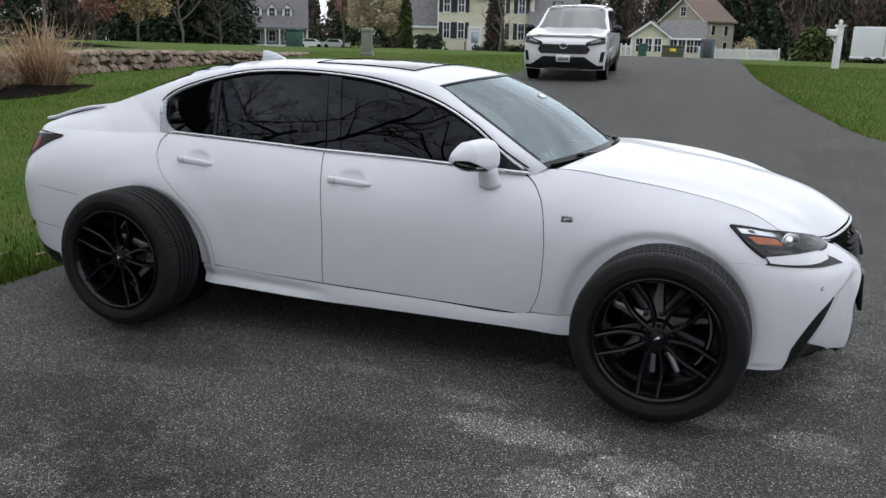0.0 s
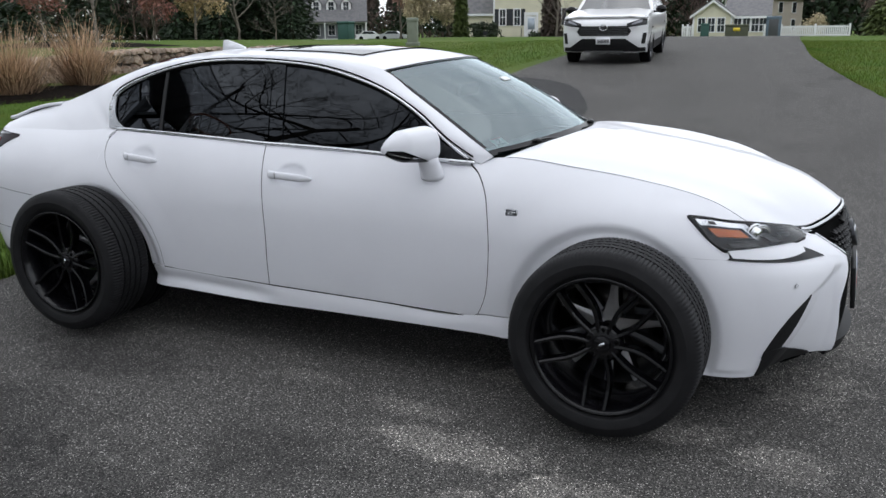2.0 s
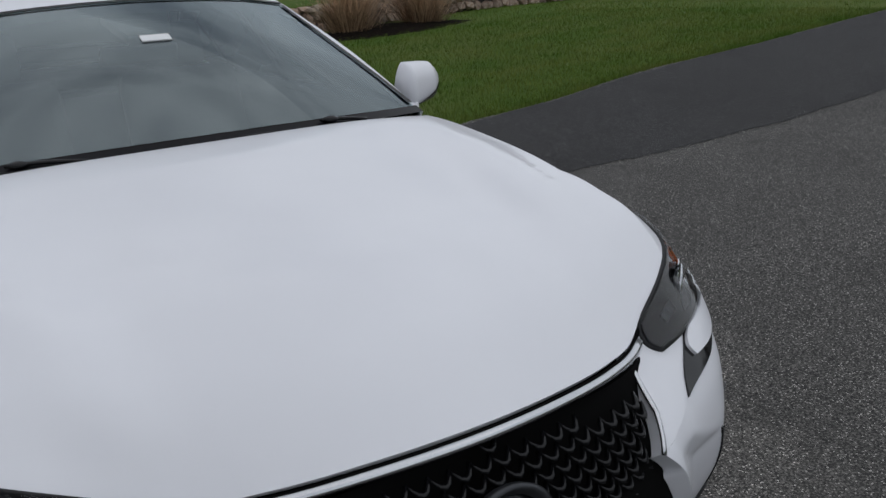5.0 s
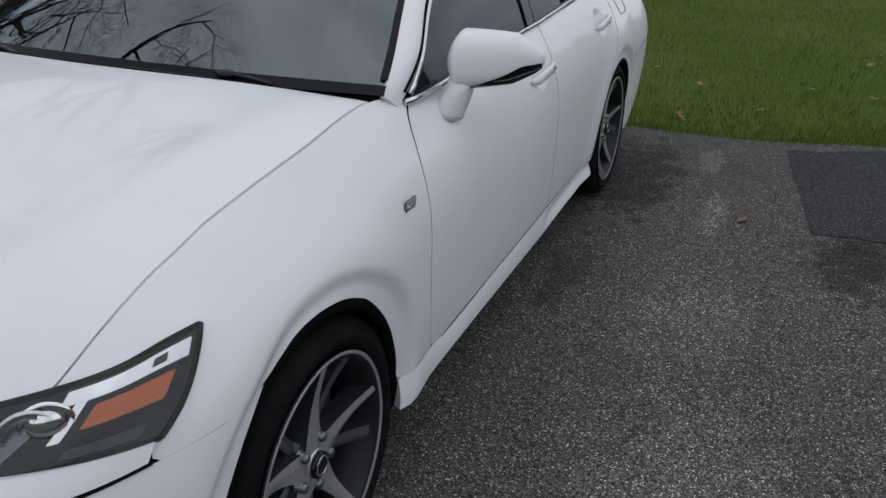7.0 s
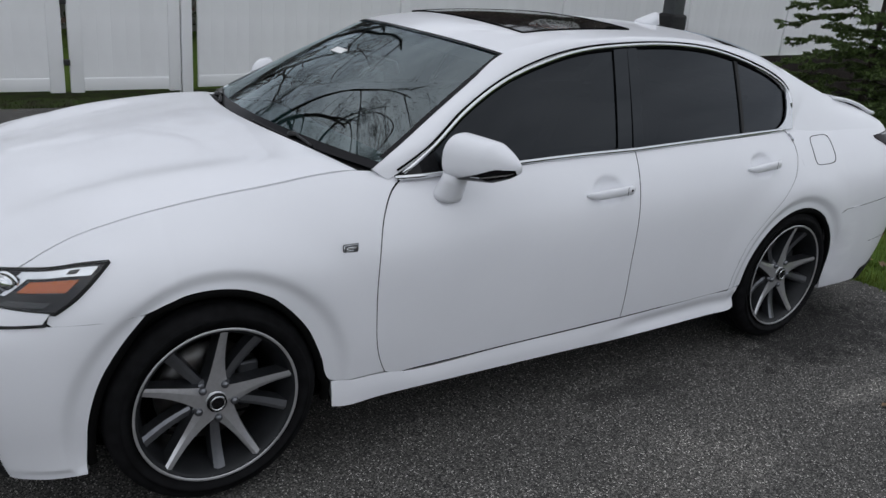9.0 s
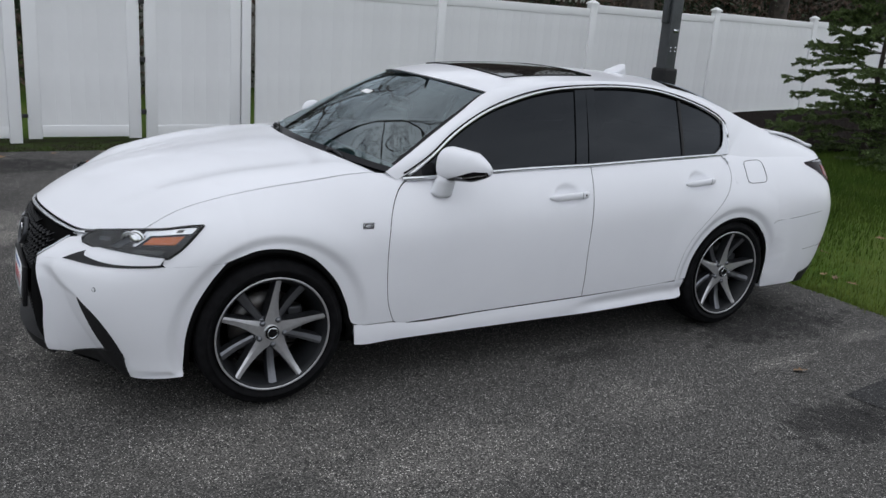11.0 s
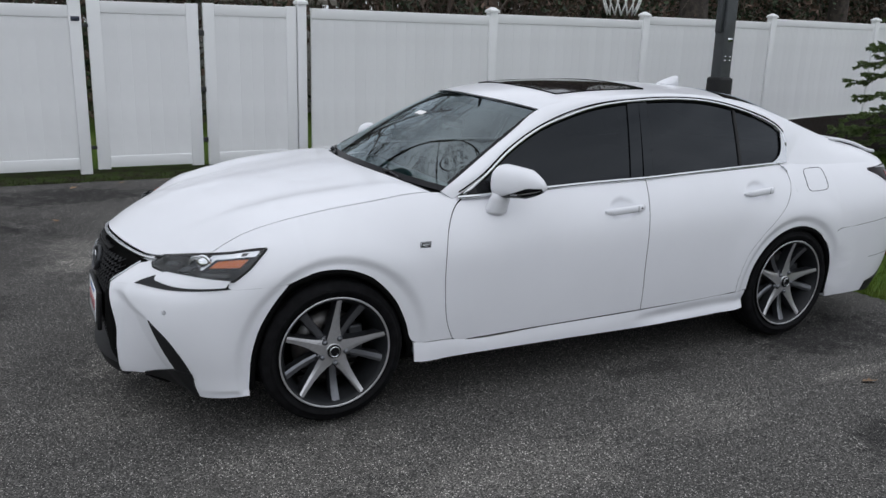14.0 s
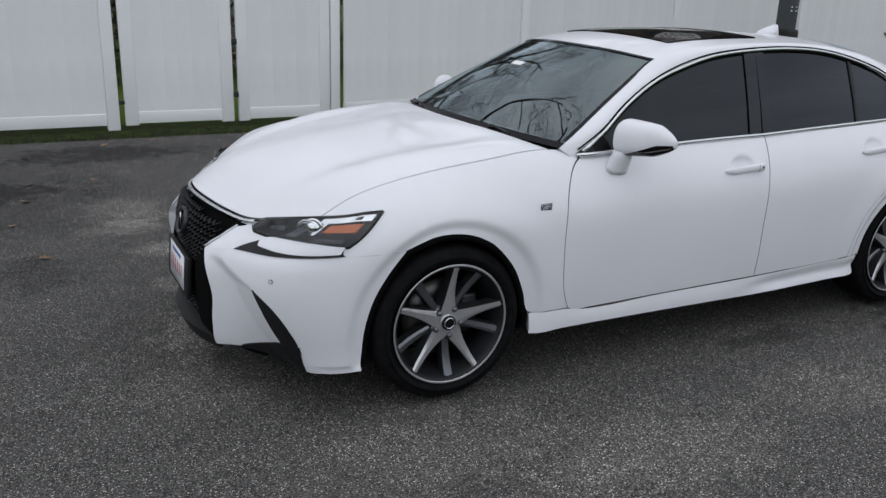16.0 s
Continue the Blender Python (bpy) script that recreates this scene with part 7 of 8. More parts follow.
def wing(o, x, y, w, d, eave, ridge, wall, roof, front_gable=False, over=.35, z=0.0):
    """A block of a house with its roof; the front looks to -y."""
    if front_gable:
        prof = [(-w / 2, 0), (w / 2, 0), (w / 2, eave), (0, ridge), (-w / 2, eave)]
        geo = prism(prof, d)
        geo = ([(vx + x, vy + y, vz + z) for vx, vy, vz in geo[0]], geo[1])
        slab = [((-w / 2 - over, eave - over * (ridge - eave) / (w / 2)), (0, ridge)), ((0, ridge), (w / 2 + over, eave - over * (ridge - eave) / (w / 2)))]
        for (x0, z0), (x1, z1) in slab:
            r = prism([(x0, z0), (x1, z1), (x1, z1 + .18), (x0, z0 + .18)], d + 2 * over)
            part("roof", ([(vx + x, vy + y - over, vz + z + .02) for vx, vy, vz in r[0]], r[1]), roof, o, "", False)
            b = prism([(x0, z0 - .12), (x1, z1 - .12), (x1, z1 + .10), (x0, z0 + .10)], .08)
            part("barge_board", ([(vx + x, vy + y - over - .05, vz + z) for vx, vy, vz in b[0]], b[1]), TRIM_WHITE, o, "", False)
    else:
        prof = [(0, 0), (d, 0), (d, eave), (d / 2, ridge), (0, eave)]
        V = [(x - w / 2, y + a, z + c) for a, c in prof] + [(x + w / 2, y + a, z + c) for a, c in prof]
        F = [(4, 3, 2, 1, 0), (5, 6, 7, 8, 9)] + [(i, (i + 1) % 5, (i + 1) % 5 + 5, i + 5) for i in range(5)]
        geo = (V, F)
        dz = over * (ridge - eave) / (d / 2)
        for a0, c0, a1, c1 in ((-over, eave - dz, d / 2, ridge), (d / 2, ridge, d + over, eave - dz)):
            V = [(sx * (w / 2 + over) + x, y + a, z + c + t2) for sx in (-1, 1) for a, c in ((a0, c0), (a1, c1)) for t2 in (.02, .2)]
            F = [(0, 1, 3, 2), (4, 6, 7, 5), (0, 4, 5, 1), (2, 3, 7, 6), (1, 5, 7, 3), (0, 2, 6, 4)]
            part("roof", (V, F), roof, o, "", False)
        part("fascia", block(x - w / 2 - over, x + w / 2 + over, y - over - .05, y - over + .03, z + eave - dz - .08, z + eave - dz + .14), TRIM_WHITE, o, "", False)
    part("wall", geo, wall, o, "", False)
    part("siding", ([(vx + x, vy + y, vz + z) for vx, vy, vz in clapboards(w, eave, 0)[0]], clapboards(w, eave, 0)[1]), wall, o, "", False)
    for sx in (-1, 1):
        part("corner_board", block(x + sx * w / 2 - .09, x + sx * w / 2 + .09, y - .06, y + .03, z, z + eave), TRIM_WHITE, o, "", False)


# grey cape house far off
h1 = thing("grey_house", "grey clapboard house with three dormers and a white porch", "house", pose(-80.6, 123.1, -.6, 0, 0, 31))
wing(h1, .0, 0, 12.2, 10, 3.3, 8.7, SIDING_GREY, ROOF_GREY)
wing(h1, -5.0, -.9, 3.2, 6, 3.4, 5.3, SIDING_GREY, ROOF_GREY, True)
for x in (-2.4, .2, 2.8):
    d = part("dormer", ([(vx + x, vy + 1.6, vz + 4.7) for vx, vy, vz in prism([(-.85, 0), (.85, 0), (.85, 1.5), (0, 2.5), (-.85, 1.5)], 3)[0]], prism([(-.85, 0), (.85, 0), (.85, 1.5), (0, 2.5), (-.85, 1.5)], 3)[1]), TRIM_WHITE, h1, "", False)
    part("dormer_roof", join(*[([(vx + x, vy + 1.4, vz + 4.7) for vx, vy, vz in prism([(a, b_), (c, e), (c, e + .15), (a, b_ + .15)], 3.2)[0]], prism([(0, 0), (1, 0), (1, 1), (0, 1)], 1)[1]) for a, b_, c, e in ((-1.1, 1.25, 0, 2.55), (0, 2.55, 1.1, 1.25))]), ROOF_GREY, d, "", False)
    window(h1, x, 1.6, 5.0, .9, 1.5)
for x in (-5.0, -2.4, .2, 2.8, 4.9):
    window(h1, x, -.9 if x < -4 else 0, .9, 1.1, 1.7)
part("porch_roof", block(-3.3, 6.4, -2.3, .2, 3.0, 3.25, .05), ROOF_GREY, h1, "", False)
part("porch_floor", block(-3.3, 6.4, -2.3, .2, .0, .3), TRIM_WHITE, h1, "", False)
for x in (-3.2, -.9, 1.5, 3.9, 6.2):
    part("porch_post", block(x - .1, x + .1, -2.25, -2.05, .3, 3.0), TRIM_WHITE, h1, "", False)

# cream colonial
h2 = thing("cream_house", "cream clapboard colonial house with dark shutters", "house", pose(-26.1, 77.7, .05, 0, 0, 19))
wing(h2, .0, 0, 9.5, 9, 5.8, 9.2, SIDING_CREAM, ROOF_GREY)
wing(h2, -6.5, 1.0, 3.5, 7, 2.9, 6.4, SIDING_CREAM, ROOF_GREY)
wing(h2, 6.9, -1.5, 4.6, 8, 3.0, 6.0, SIDING_CREAM, ROOF_GREY)
for x in (-3.9, -2.45, 1.6, 3.6):
    window(h2, x, 0, 1.55, .55, 1.5, True)
    window(h2, x, 0, 4.1, .55, 1.4, True)
dr = part("door", block(-1.55, -0.55, -0.1, 0.0, 0.3, 2.4, .02), TRIM_WHITE, h2, "white front door")
part("door_pane", block(-1.4, -0.7, -0.115, -0.1, 1.1, 2.2), make_mat("storm_glass", (.35, .4, .45), .1), dr)
part("door_frame", join(block(-1.75, -1.57, -0.14, 0.0, 0.3, 2.6), block(-0.53, -0.35, -0.14, 0.0, 0.3, 2.6), block(-1.75, -0.35, -0.16, 0.0, 2.45, 2.75)), TRIM_WHITE, h2, "", False)
part("stoop", join(block(-1.95, -0.15, -1.5, 0.0, -0.1, 0.3, .02), block(-1.95, -0.15, -1.9, -1.5, -0.1, 0.12, .02)), make_mat("stoop_concrete", (.35, .34, .32), .9, vary=.15, scale=3.0), h2)
for x in (-2.0, -.1):
    part("stoop_rail", join(sweep([(x, -1.6, 1.15), (x, -.1, 1.25)], .03, 6), *[sweep([(x, yy, .2), (x, yy, 1.2)], .02, 5) for yy in L(-1.55, -.2, 6)]), BLACK_PLASTIC, h2)
o = thing("garden_bench", "dark wooden garden bench beside the house", "bench", pose(-30.4, 73.6, ground_z(-30.4, 73.6) + .03, 0, 0, 19))
part("seat", block(-.7, .7, -.25, .2, .40, .46, .01), SHUTTER, o)
part("back", block(-.7, .7, .2, .26, .5, .95, .01), SHUTTER, o)
for x in (-.62, .62):
    part("leg", block(x - .04, x + .04, -.22, .22, -.05, .40, .01), SHUTTER, o)
o = thing("foundation_shrubs", "low dark green shrubs along the house", "shrub", pose(-23.5, 74.6, .1), kind="stuff")
rs = np.random.RandomState(8)
part("leaves", flakes(np.array([(-2.5 + 6 * rs.rand(), .5 * rs.randn(), .3 + .3 * rs.rand()) for _ in range(90)]), 1600, .18, .2, 8), SHRUB, o, "", False)

# cream cottage and the beige house behind it
h3 = thing("cream_cottage", "small cream house with a row of large windows", "house", pose(-8.9, 82.6, .0, 0, 0, 5))
wing(h3, -1.5, 0, 3.5, 7, 2.35, 3.6, SIDING_CREAM, ROOF_GREY, True)
wing(h3, 1.7, .6, 3.6, 6, 2.2, 3.7, SIDING_CREAM, ROOF_GREY)
for x, y in ((-2.5, 0), (-1.6, 0), (-.7, 0), (.8, .6), (1.6, .6), (2.4, .6), (3.1, .6)):
    window(h3, x, y, .75, .62, 1.25)
h4 = thing("beige_house", "beige clapboard house with a brown roof and gable", "house", pose(-11.2, 118.5, -.3, 0, 0, -30))
wing(h4, 0, 0, 7.2, 7.0, 5.0, 7.9, SIDING_BEIGE, ROOF_BROWN, True)
window(h4, 0, 0, 5.6, .8, 1.2)
for yy in (2.0, 5.0):
    for zz in (.9, 3.1):
        w_ = part("side_window", block(3.58, 3.66, yy - .5, yy + .5, zz - .1, zz + 1.4), TRIM_WHITE, h4, "", False)
        part("pane", block(3.6, 3.68, yy - .4, yy + .4, zz, zz + 1.3), PANE, w_, "", False)

# white picket and lattice fences before the cottage
def pickets(a, b, z, h, name="picket_fence"):
    a, b = Vector((*a, z)), Vector((*b, z))
    d = b - a
    o = thing(name, "low white picket fence by the road", "fence", Matrix.Translation(a) @ Matrix.Rotation(math.atan2(d.y, d.x), 4, "Z"), "picket fences")
    n = int(d.length / .16)
    for zz in (.25, h - .2):
        part("rail", block(0, d.length, -.03, .03, zz, zz + .09), TRIM_WHITE, o, "", False)
    me = None
    for k in range(n):
        if me is None:
            pk = part("picket", ([(x, y - .045, zc) for x, y, zc in prism([(0, .03), (.11, .03), (.11, h - .06), (.055, h), (0, h - .06)], .025)[0]], prism([(0, .03), (.11, .03), (.11, h - .06), (.055, h), (0, h - .06)], .025)[1]), TRIM_WHITE, o, "", False)
            me = pk.data
        else:
            pk = new("picket", me)
            pk.parent = o
        pk.location = (k * .16, 0, 0)
    for x in (0, d.length / 2, d.length):
        part("post", block(x - .08, x + .08, -.08, .08, 0, h + .12, .01), TRIM_WHITE, o)


pickets((-4.0, 81.2), (1.7, 81.4), .12, 1.15)
pickets((-5.5, 81.3), (-4.9, 81.3), .1, 1.2)
pickets((-13.1, 82.1), (-12.2, 82.2), .05, 1.3)


def crate(name, label, cat, place, w, d, h, mat, lid, bevel=.06):
    o = thing(name, label, cat, pose(*place))
    part("body", block(-w / 2, w / 2, -d / 2, d / 2, 0, h * .86, bevel), mat, o)
    part("lid", block(-w / 2 - .03, w / 2 + .03, -d / 2 - .03, d / 2 + .03, h * .85, h, bevel), lid, o)
    return o


crate("wheeled_bin", "dark green wheeled refuse bin by the road", "bin", (-10.45, 78.5, .08, 0, 0, 10), .75, .7, 1.45, GREEN_BOX, GREEN_BOX)
o = crate("transformer_box", "olive green electric transformer box", "utility box", (-7.65, 78.8, .12, 0, 0, 5), 2.0, 1.3, 1.3, OLIVE, OLIVE)
part("warning_label", block(-.3, .3, -.70, -.655, .7, 1.0), YELLOW, o)
o = crate("portable_toilet", "blue-grey portable toilet cabin", "toilet cabin", (-4.55, 79.1, .1, 0, 0, 5), 1.25, 1.2, 2.0, BLUE_GREY, BLUE_GREY)
part("door_panel", block(-.40, .40, -.64, -.59, .1, 1.75, .02), GREY_TRIM, o)
crate("green_bin", "tall dark green bin on the lawn", "bin", (-24.2, 38.1, ground_z(-24.2, 38.1) - .05), .72, .72, 1.05, GREEN_BOX, GREEN_BOX)
o = thing("utility_pedestal", "grey-green plastic utility pedestal on the lawn", "utility box", pose(-12.5, 24.0, .90, 0, 0, 20))
part("body", block(-.19, .19, -.19, .19, 0, .86, .03), GREY_GREEN, o)
part("hood", block(-.21, .21, -.21, .21, .80, .98, .07, 3), GREY_GREEN, o)
part("base_plate", block(-.24, .24, -.24, .24, -.03, .10, .02), GREY_GREEN, o)
# white mailbox post
o = thing("mailbox_post", "white wooden mailbox post with a round finial", "mailbox", pose(3.42, 23.8, 1.12, 0, 0, 20))
part("post", block(-.085, .085, -.085, .085, -.15, 1.12, .01), TRIM_WHITE, o)
part("collar", block(-.12, .12, -.12, .12, 1.08, 1.14, .015), TRIM_WHITE, o)
part("finial", join(lathe([(.0, 1.29), (.03, 1.285), (.055, 1.25), (.06, 1.22), (.045, 1.18), (.025, 1.16), (.05, 1.14), (.05, 1.13)], 16, "z")), TRIM_WHITE, o)
part("box", join(block(-.36, .05, -.09, .09, .80, .93, .02), sweep([(-.36, 0, .92), (.05, 0, .92)], .09, 14, up=(0, 1, 0))), TRIM_WHITE, o, "white mailbox")
part("brace", sweep([(0, 0, .55), (-.26, 0, .80)], .035, 4), TRIM_WHITE, o)
# white enclosed trailer
o = thing("cargo_trailer", "white enclosed cargo trailer parked beyond the lawn", "trailer", pose(8.9, 57.4, ground_z(8.9, 57.4), 0, 0, -20))
part("box", block(-2.6, 2.6, -1.1, 1.1, .45, 2.5, .1, 3), make_mat("trailer_white", (.70, .71, .72), .4, vary=.06, scale=1.0), o)
part("lower_skirt", block(-2.62, 2.62, -1.12, 1.12, .40, .62, .03), SATIN, o)
part("door_frame", join(block(-.6, -.57, -1.115, -1.1, .65, 2.2), block(.15, .18, -1.115, -1.1, .65, 2.2), block(-.6, .18, -1.115, -1.1, 2.17, 2.2)), GREY_TRIM, o)
for x in (-1.5, -.85):
    part("trailer_wheel", moved(lathe([(.12, .09), (.2, .1), (.3, .1), (.33, .05), (.33, -.05), (.3, -.1), (.0, -.1)], 24), pose(x, -1.02, .30, 0, 0, 180)), RUBBER, o)
# parked cars by the grey house
for i, (x, y, c) in enumerate(((-68.8, 116.3, PAINT_SUV), (-64.5, 116.4, make_mat("silver_paint", (.45, .46, .48), .3, coat=.8)))):
    o = thing("far_car", "small pale car parked by the grey house", "car", pose(x, y, ground_z(x, y), 0, 0, 20), "far cars")
    body = prism([(-2.2, .25), (2.2, .25), (2.25, .6), (2.0, .85), (1.2, .95), (.6, 1.4), (-.9, 1.45), (-1.6, .98), (-2.2, .92)], 1.7)
    part("body", body, c, o, "", False)
    part("side_glass", ([(a, b_ - .02, e) for a, b_, e in prism([(-1.3, .98), (.95, .98), (.5, 1.35), (-.85, 1.38)], 1.74)[0]], prism([(-1.3, .98), (.95, .98), (.5, 1.35), (-.85, 1.38)], 1.74)[1]), PANE, o, "", False)
    for xx in (-1.35, 1.35):
        part("wheel", moved(lathe([(.0, .02), (.2, .03), (.32, .02), (.33, -.1), (.0, -.1)], 20), pose(xx, -.01, .33, 0, 0, 180)), RUBBER, o)
# neighbour's roof over the fence
o = thing("garden_shed", "grey shed roof and siding seen over the fence", "shed", pose(-1.2, -13.5, 0, 0, 0, 180))
part("wall", block(-1.9, 1.9, -1.2, 1.2, 0, 2.15), make_mat("shed_siding", (.34, .33, .31), .8, vary=.1, scale=4.0), o)
for k, (a, b_) in enumerate(((-1.45, 0), (0, 1.45))):
    z0, z1 = (2.1, 2.75) if k == 0 else (2.75, 2.1)
    V = [(sx * 2.1, yy, zz + t2) for sx in (-1, 1) for yy, zz in ((a, z0), (b_, z1)) for t2 in (0, .08)]
    part("roof", (V, [(0, 1, 3, 2), (4, 6, 7, 5), (0, 4, 5, 1), (2, 3, 7, 6), (1, 5, 7, 3), (0, 2, 6, 4)]), make_mat("shed_shingle", (.30, .27, .24), .9, vary=.2, scale=5.0), o, "", False)


# ---- the parked white SUV: x to its front ----
suv = thing("parked_suv", "white compact sport utility vehicle with black lower trim", "car", pose(-2.86, 16.2, .795, 0, 2.6, -84))
SW = graph([(0.25, .86), (.5, .915), (.75, .925), (.95, .90), (1.05, .86), (1.3, .76), (1.62, .64), (1.7, .5)])
front_x = graph([(.2, 2.18), (.45, 2.30), (.7, 2.32), (.95, 2.24), (1.02, 2.1)])


def suv_face(y, z):
    return np.array((front_x(z) - .16 * (abs(y) / .9) ** 2.4 - .5 * max(0, abs(y) - .72) ** 1.2, y, z))


def suv_side(x, z, s_):
    taper = 1 - .05 * max(0, abs(x) - 1.5) ** 1.5
    return np.array((x, s_ * SW(z) * taper, z))


G = np.array([[suv_face(y, z) for z in L(.28, 1.0, 14)] for y in L(-.90, .90, 26)])
part("nose", sheet(G, (1, 0, 0), thick=.05), PAINT_SUV, suv)
hg = np.array([[(2.22 - 1.18 * v - .12 * (abs(u) ** 2.2) * (1 - v), u * (.88 - .02 * v), 1.0 + .12 * v ** .8 + .03 * (1 - u * u) + .018 * math.exp(-((abs(u) - .62) / .12) ** 2)) for v in L(0, 1, 12)] for u in L(-1, 1, 30)])
part("hood", sheet(hg, (0, 0, 1), thick=.03), PAINT_SUV, suv)
wsg = np.array([[(1.04 - .78 * v - .10 * u * u * (1 - .3 * v), u * (.82 - .165 * v), 1.10 + .50 * v - .05 * u * u) for v in L(0, 1, 12)] for u in L(-1, 1, 20)])
part("windshield", sheet(wsg, (1, 0, 1), thick=0), glass_mat("suv_glass", (.6, .7, .72), .35, ior=2.3), suv)
for s_ in (1, -1):
    pil = [(1.03 - .78 * v - .12, s_ * (.845 - .165 * v), 1.05 + .51 * v) for v in L(0, 1, 10)]
    part("pillar", sweep(pil, .034, 8), PAINT_SUV, suv)
rg = np.array([[(.22 - 2.1 * v, u * (.63 + .02 * math.sin(3 * v)), 1.615 + .05 * math.sin(math.pi * min(v + .15, 1)) - .04 * u * u) for v in L(0, 1, 12)] for u in L(-1, 1, 14)])
part("roof", sheet(rg, (0, 0, 1), thick=.04), PAINT_SUV, suv)
for s_ in (1, -1):
    part("roof_rail", sweep([(.05, s_ * .60, 1.66), (-.1, s_ * .60, 1.71), (-1.5, s_ * .60, 1.72), (-1.7, s_ * .60, 1.67)], .022, 8), BLACK_PLASTIC, suv)
    low = np.array([[suv_side(x, z, s_) for z in L(.42, 1.04, 12)] for x in L(-2.2, 2.05, 50)])
    part("body_side", sheet(low, (0, s_, 0), thick=.05), PAINT_SUV, suv)
    up = np.array([[suv_side(x0 + (x1 - x0) * v, 1.05 + .53 * v, s_) for v in L(0, 1, 8)] for x0, x1 in zip(L(.95, -2.1, 24), L(.20, -1.95, 24))])
    part("pillar_panel", sheet(up, (0, s_, .2), thick=.03, lift=-.01), PAINT_SUV, suv)
    for x0, x1, x2, x3 in ((.78, -.12, .22, -.10), (-.22, -1.12, -.20, -1.05), (-1.22, -1.75, -1.15, -1.62)):
        wg = np.array([[suv_side(a + (b_ - a) * v, 1.09 + .42 * v, s_) for v in L(0, 1, 6)] for a, b_ in zip(L(x0, x1, 8), L(x2, x3, 8))])
        part("side_window", sheet(wg, (0, s_, .2), thick=.004, lift=.004), PANE, suv)
    part("sill_cladding", sheet(np.array([[suv_side(x, z, s_) for z in L(.25, .44, 5)] for x in L(-2.15, 2.0, 40)]), (0, s_, 0), thick=.05, lift=.012), BLACK_PLASTIC, suv)
    for cx in (1.38, -1.31):
        part("arch_cladding", ([(x + cx, s_ * (.905 + .02 * (1 if y > 0 else 0)), max(z, -.08) + .36) for x, y, z in lathe([(.35, .0), (.355, .02), (.43, .02), (.435, .0)], 36)[0]], lathe([(.35, .0), (.355, .02), (.43, .02), (.435, .0)], 36)[1]), BLACK_PLASTIC, suv)
        w = part("wheel", tyre_geo(.36, .24, .23, 3, 60, .0), RUBBER, suv)
        part("rim", rim_barrel(.235, .23, 0), DARK_ALLOY, w)
        sp = []
        for k in range(5):
            f, s2 = spoke(.03, .23, .028, .022, .09, .10, .04)
            sp += [moved(f, pose(0, 0, 0, 0, k * 72, 0)), moved(s2, pose(0, 0, 0, 0, k * 72, 0))]
        part("spokes", join(*sp), MACHINED, w, "", False)
        w.matrix_local = pose(cx, s_ * .80, .36, 0, 0, 0 if s_ > 0 else 180)
    mg = ball((.72, s_ * 1.02, 1.12), (.08, .12, .085), 14, 10)
    m_ = part("door_mirror", mg, BLACK_GLOSS, suv)
    part("mirror_base", block(.66, .76, min(s_ * .84, s_ * .96), max(s_ * .84, s_ * .96), 1.05, 1.09, .01), BLACK_PLASTIC, m_)
    hl = np.array([[suv_face(s_ * (.48 + .40 * u), .80 + .075 * v + .075 * u * v + .045 * u) for v in L(0, 1, 5)] for u in L(0, 1, 10)])
    lampo = part("headlight", sheet(hl, (1, 0, 0), thick=.02, lift=.012), LAMP_DARK, suv)
    hl2 = np.array([[suv_face(s_ * (.58 + .20 * u), .845 + .03 * v + .02 * u * v + .05 * u) for v in L(0, 1, 3)] for u in L(0, 1, 6)])
    part("lamp_strip", sheet(hl2, (1, 0, 0), thick=.004, lift=.018), GREY_ALLOY, lampo)
    vn = np.array([[suv_face(s_ * (.78 + .07 * u + .03 * v), .46 + .22 * v) for v in L(0, 1, 5)] for u in L(0, 1, 4)])
    part("fog_vent", sheet(vn, (1, 0, 0), thick=.02, lift=.012), BLACK_PLASTIC, suv)
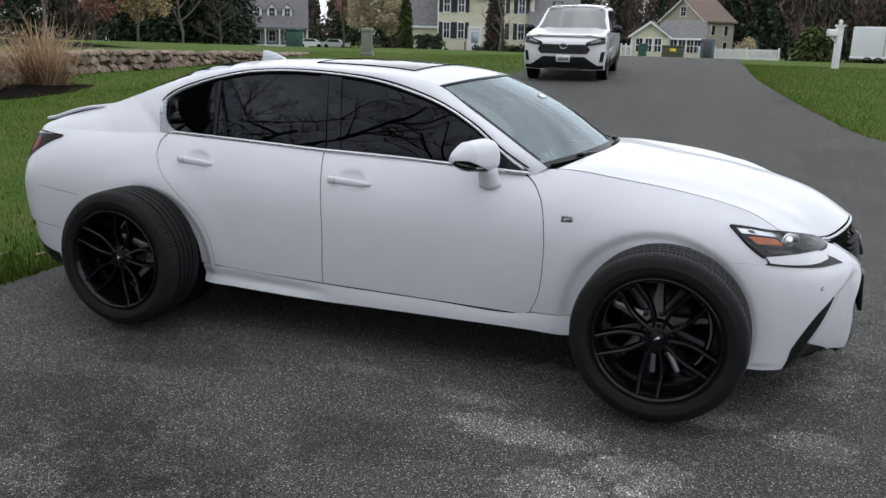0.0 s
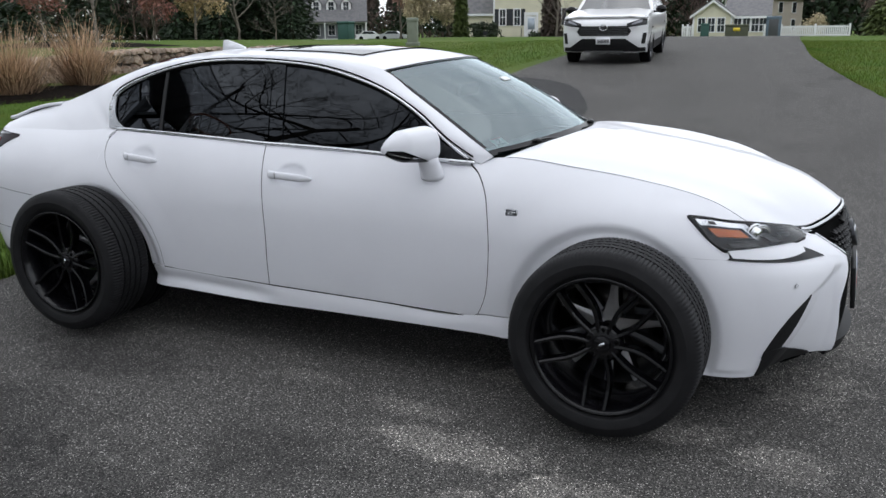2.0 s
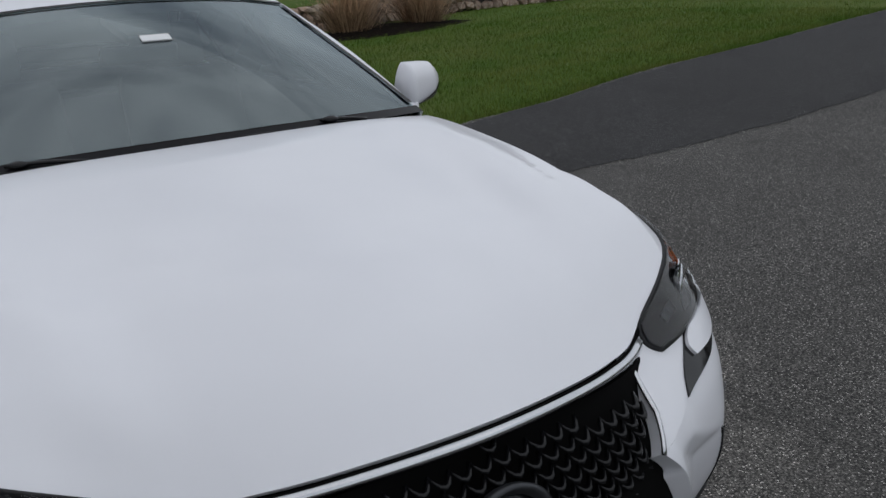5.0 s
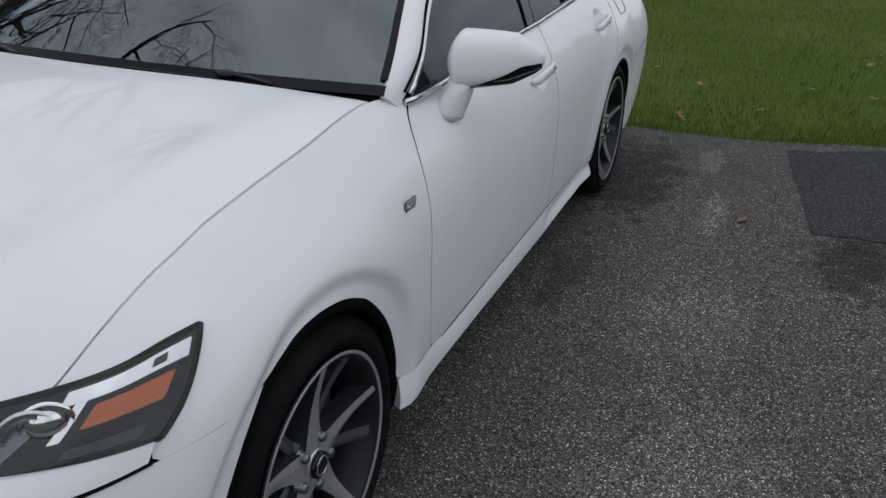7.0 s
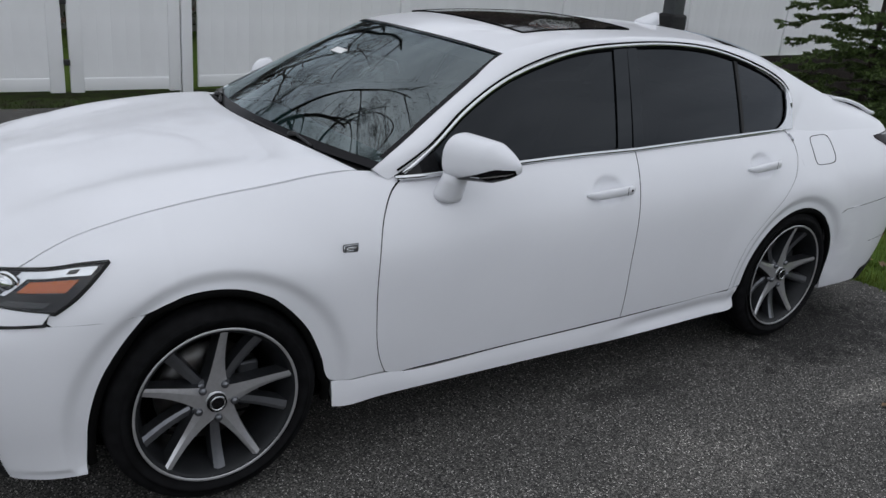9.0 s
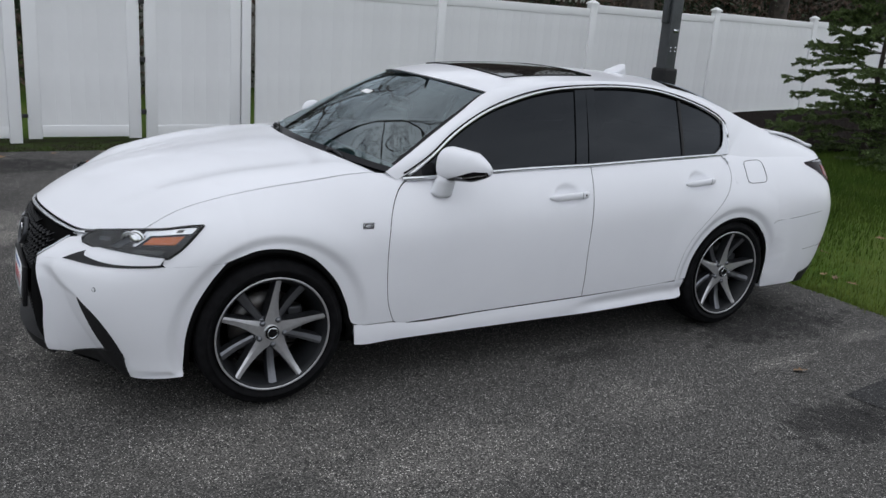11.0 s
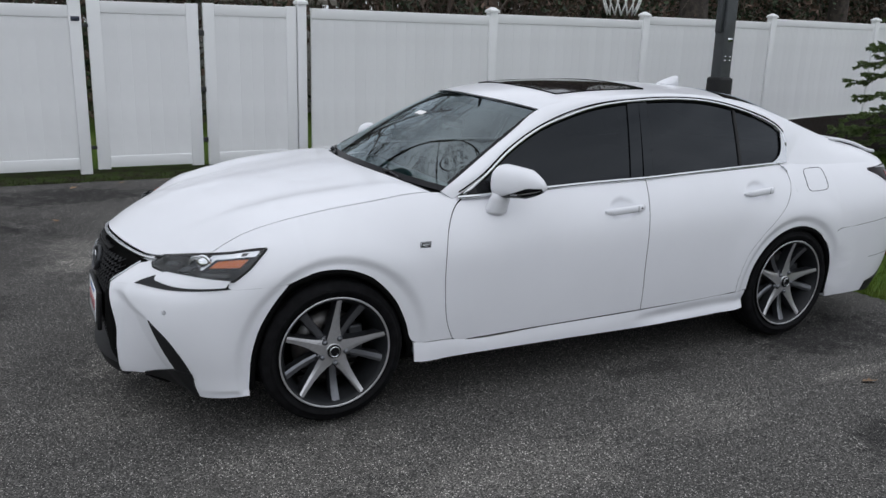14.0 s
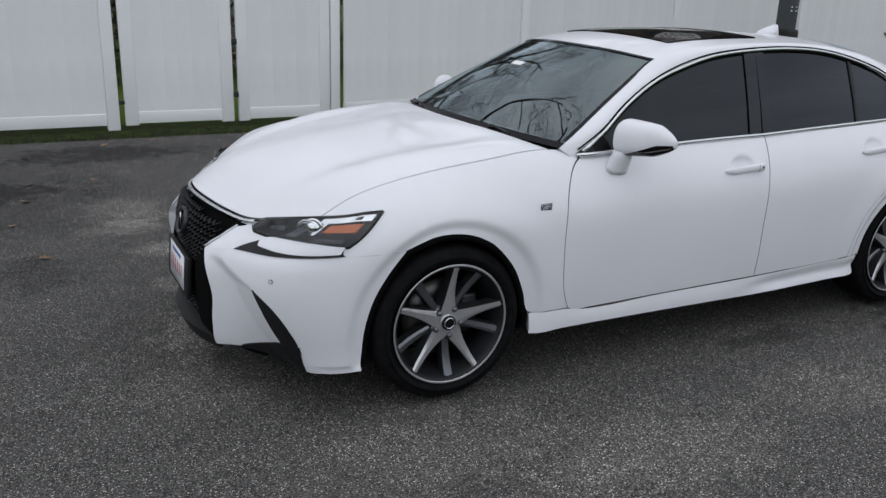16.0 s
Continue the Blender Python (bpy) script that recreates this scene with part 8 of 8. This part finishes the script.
gr = np.array([[suv_face(u * (.58 - .16 * abs(.45 - v)), .63 + .20 * v) for v in L(0, 1, 6)] for u in L(-1, 1, 20)])
part("upper_grille", sheet(gr, (1, 0, 0), thick=.02, lift=.012), BLACK_PLASTIC, suv)
for k in range(5):
    part("grille_bar", sweep([suv_face(u * .51, .655 + .035 * k) + np.array((.016, 0, 0)) for u in L(-1, 1, 14)], .007, 5), GREY_TRIM, suv)
gl = np.array([[suv_face(u * (.76 - .30 * v), .36 + .21 * v) for v in L(0, 1, 6)] for u in L(-1, 1, 20)])
part("lower_grille", sheet(gl, (1, 0, 0), thick=.02, lift=.012), BLACK_PLASTIC, suv)
ll = np.array([[suv_face(u * .86, .30 + .08 * v) for v in L(0, 1, 4)] for u in L(-1, 1, 24)])
part("lower_bumper", sheet(ll, (1, 0, 0), thick=.05, lift=.016), BLACK_PLASTIC, suv)
part("skid_plate", sheet(np.array([[suv_face(u * .42, .29 + .04 * v) for v in L(0, 1, 3)] for u in L(-1, 1, 12)]), (1, 0, 0), thick=.03, lift=.03), SATIN, suv)
em = lathe([(.060, .0), (.072, .008), (.084, .0)], 30, "x")
part("emblem_ring", moved(([(x, y * 1.15, z * .8) for x, y, z in em[0]], em[1]), Matrix.Translation(tuple(suv_face(0, .80) + np.array((.03, 0, 0))))), CHROME, suv)
pl = part("number_plate", moved(block(-.005, .005, -.152, .152, -.076, .076), Matrix.Translation(tuple(suv_face(0, .53) + np.array((.03, 0, 0))))), PLATE, suv, "white number plate with dark grey bars")
for k in range(6):
    part("plate_bar", moved(block(.005, .0075, -.115 + .042 * k, -.085 + .042 * k, -.04, .03), Matrix.Translation(tuple(suv_face(0, .53) + np.array((.03, 0, 0))))), GREY_TRIM, pl)
part("underbody", block(-2.1, 2.0, -.70, .70, .27, .5), DEEP, suv)
part("cabin_dark", block(-1.9, .5, -.66, .66, .5, 1.12, .05), CABIN, suv)
part("rear_panel", join(block(-2.28, -2.12, -.86, .86, .35, 1.04, .08), block(-2.16, -2.02, -.66, .66, 1.0, 1.55, .06)), PAINT_SUV, suv)
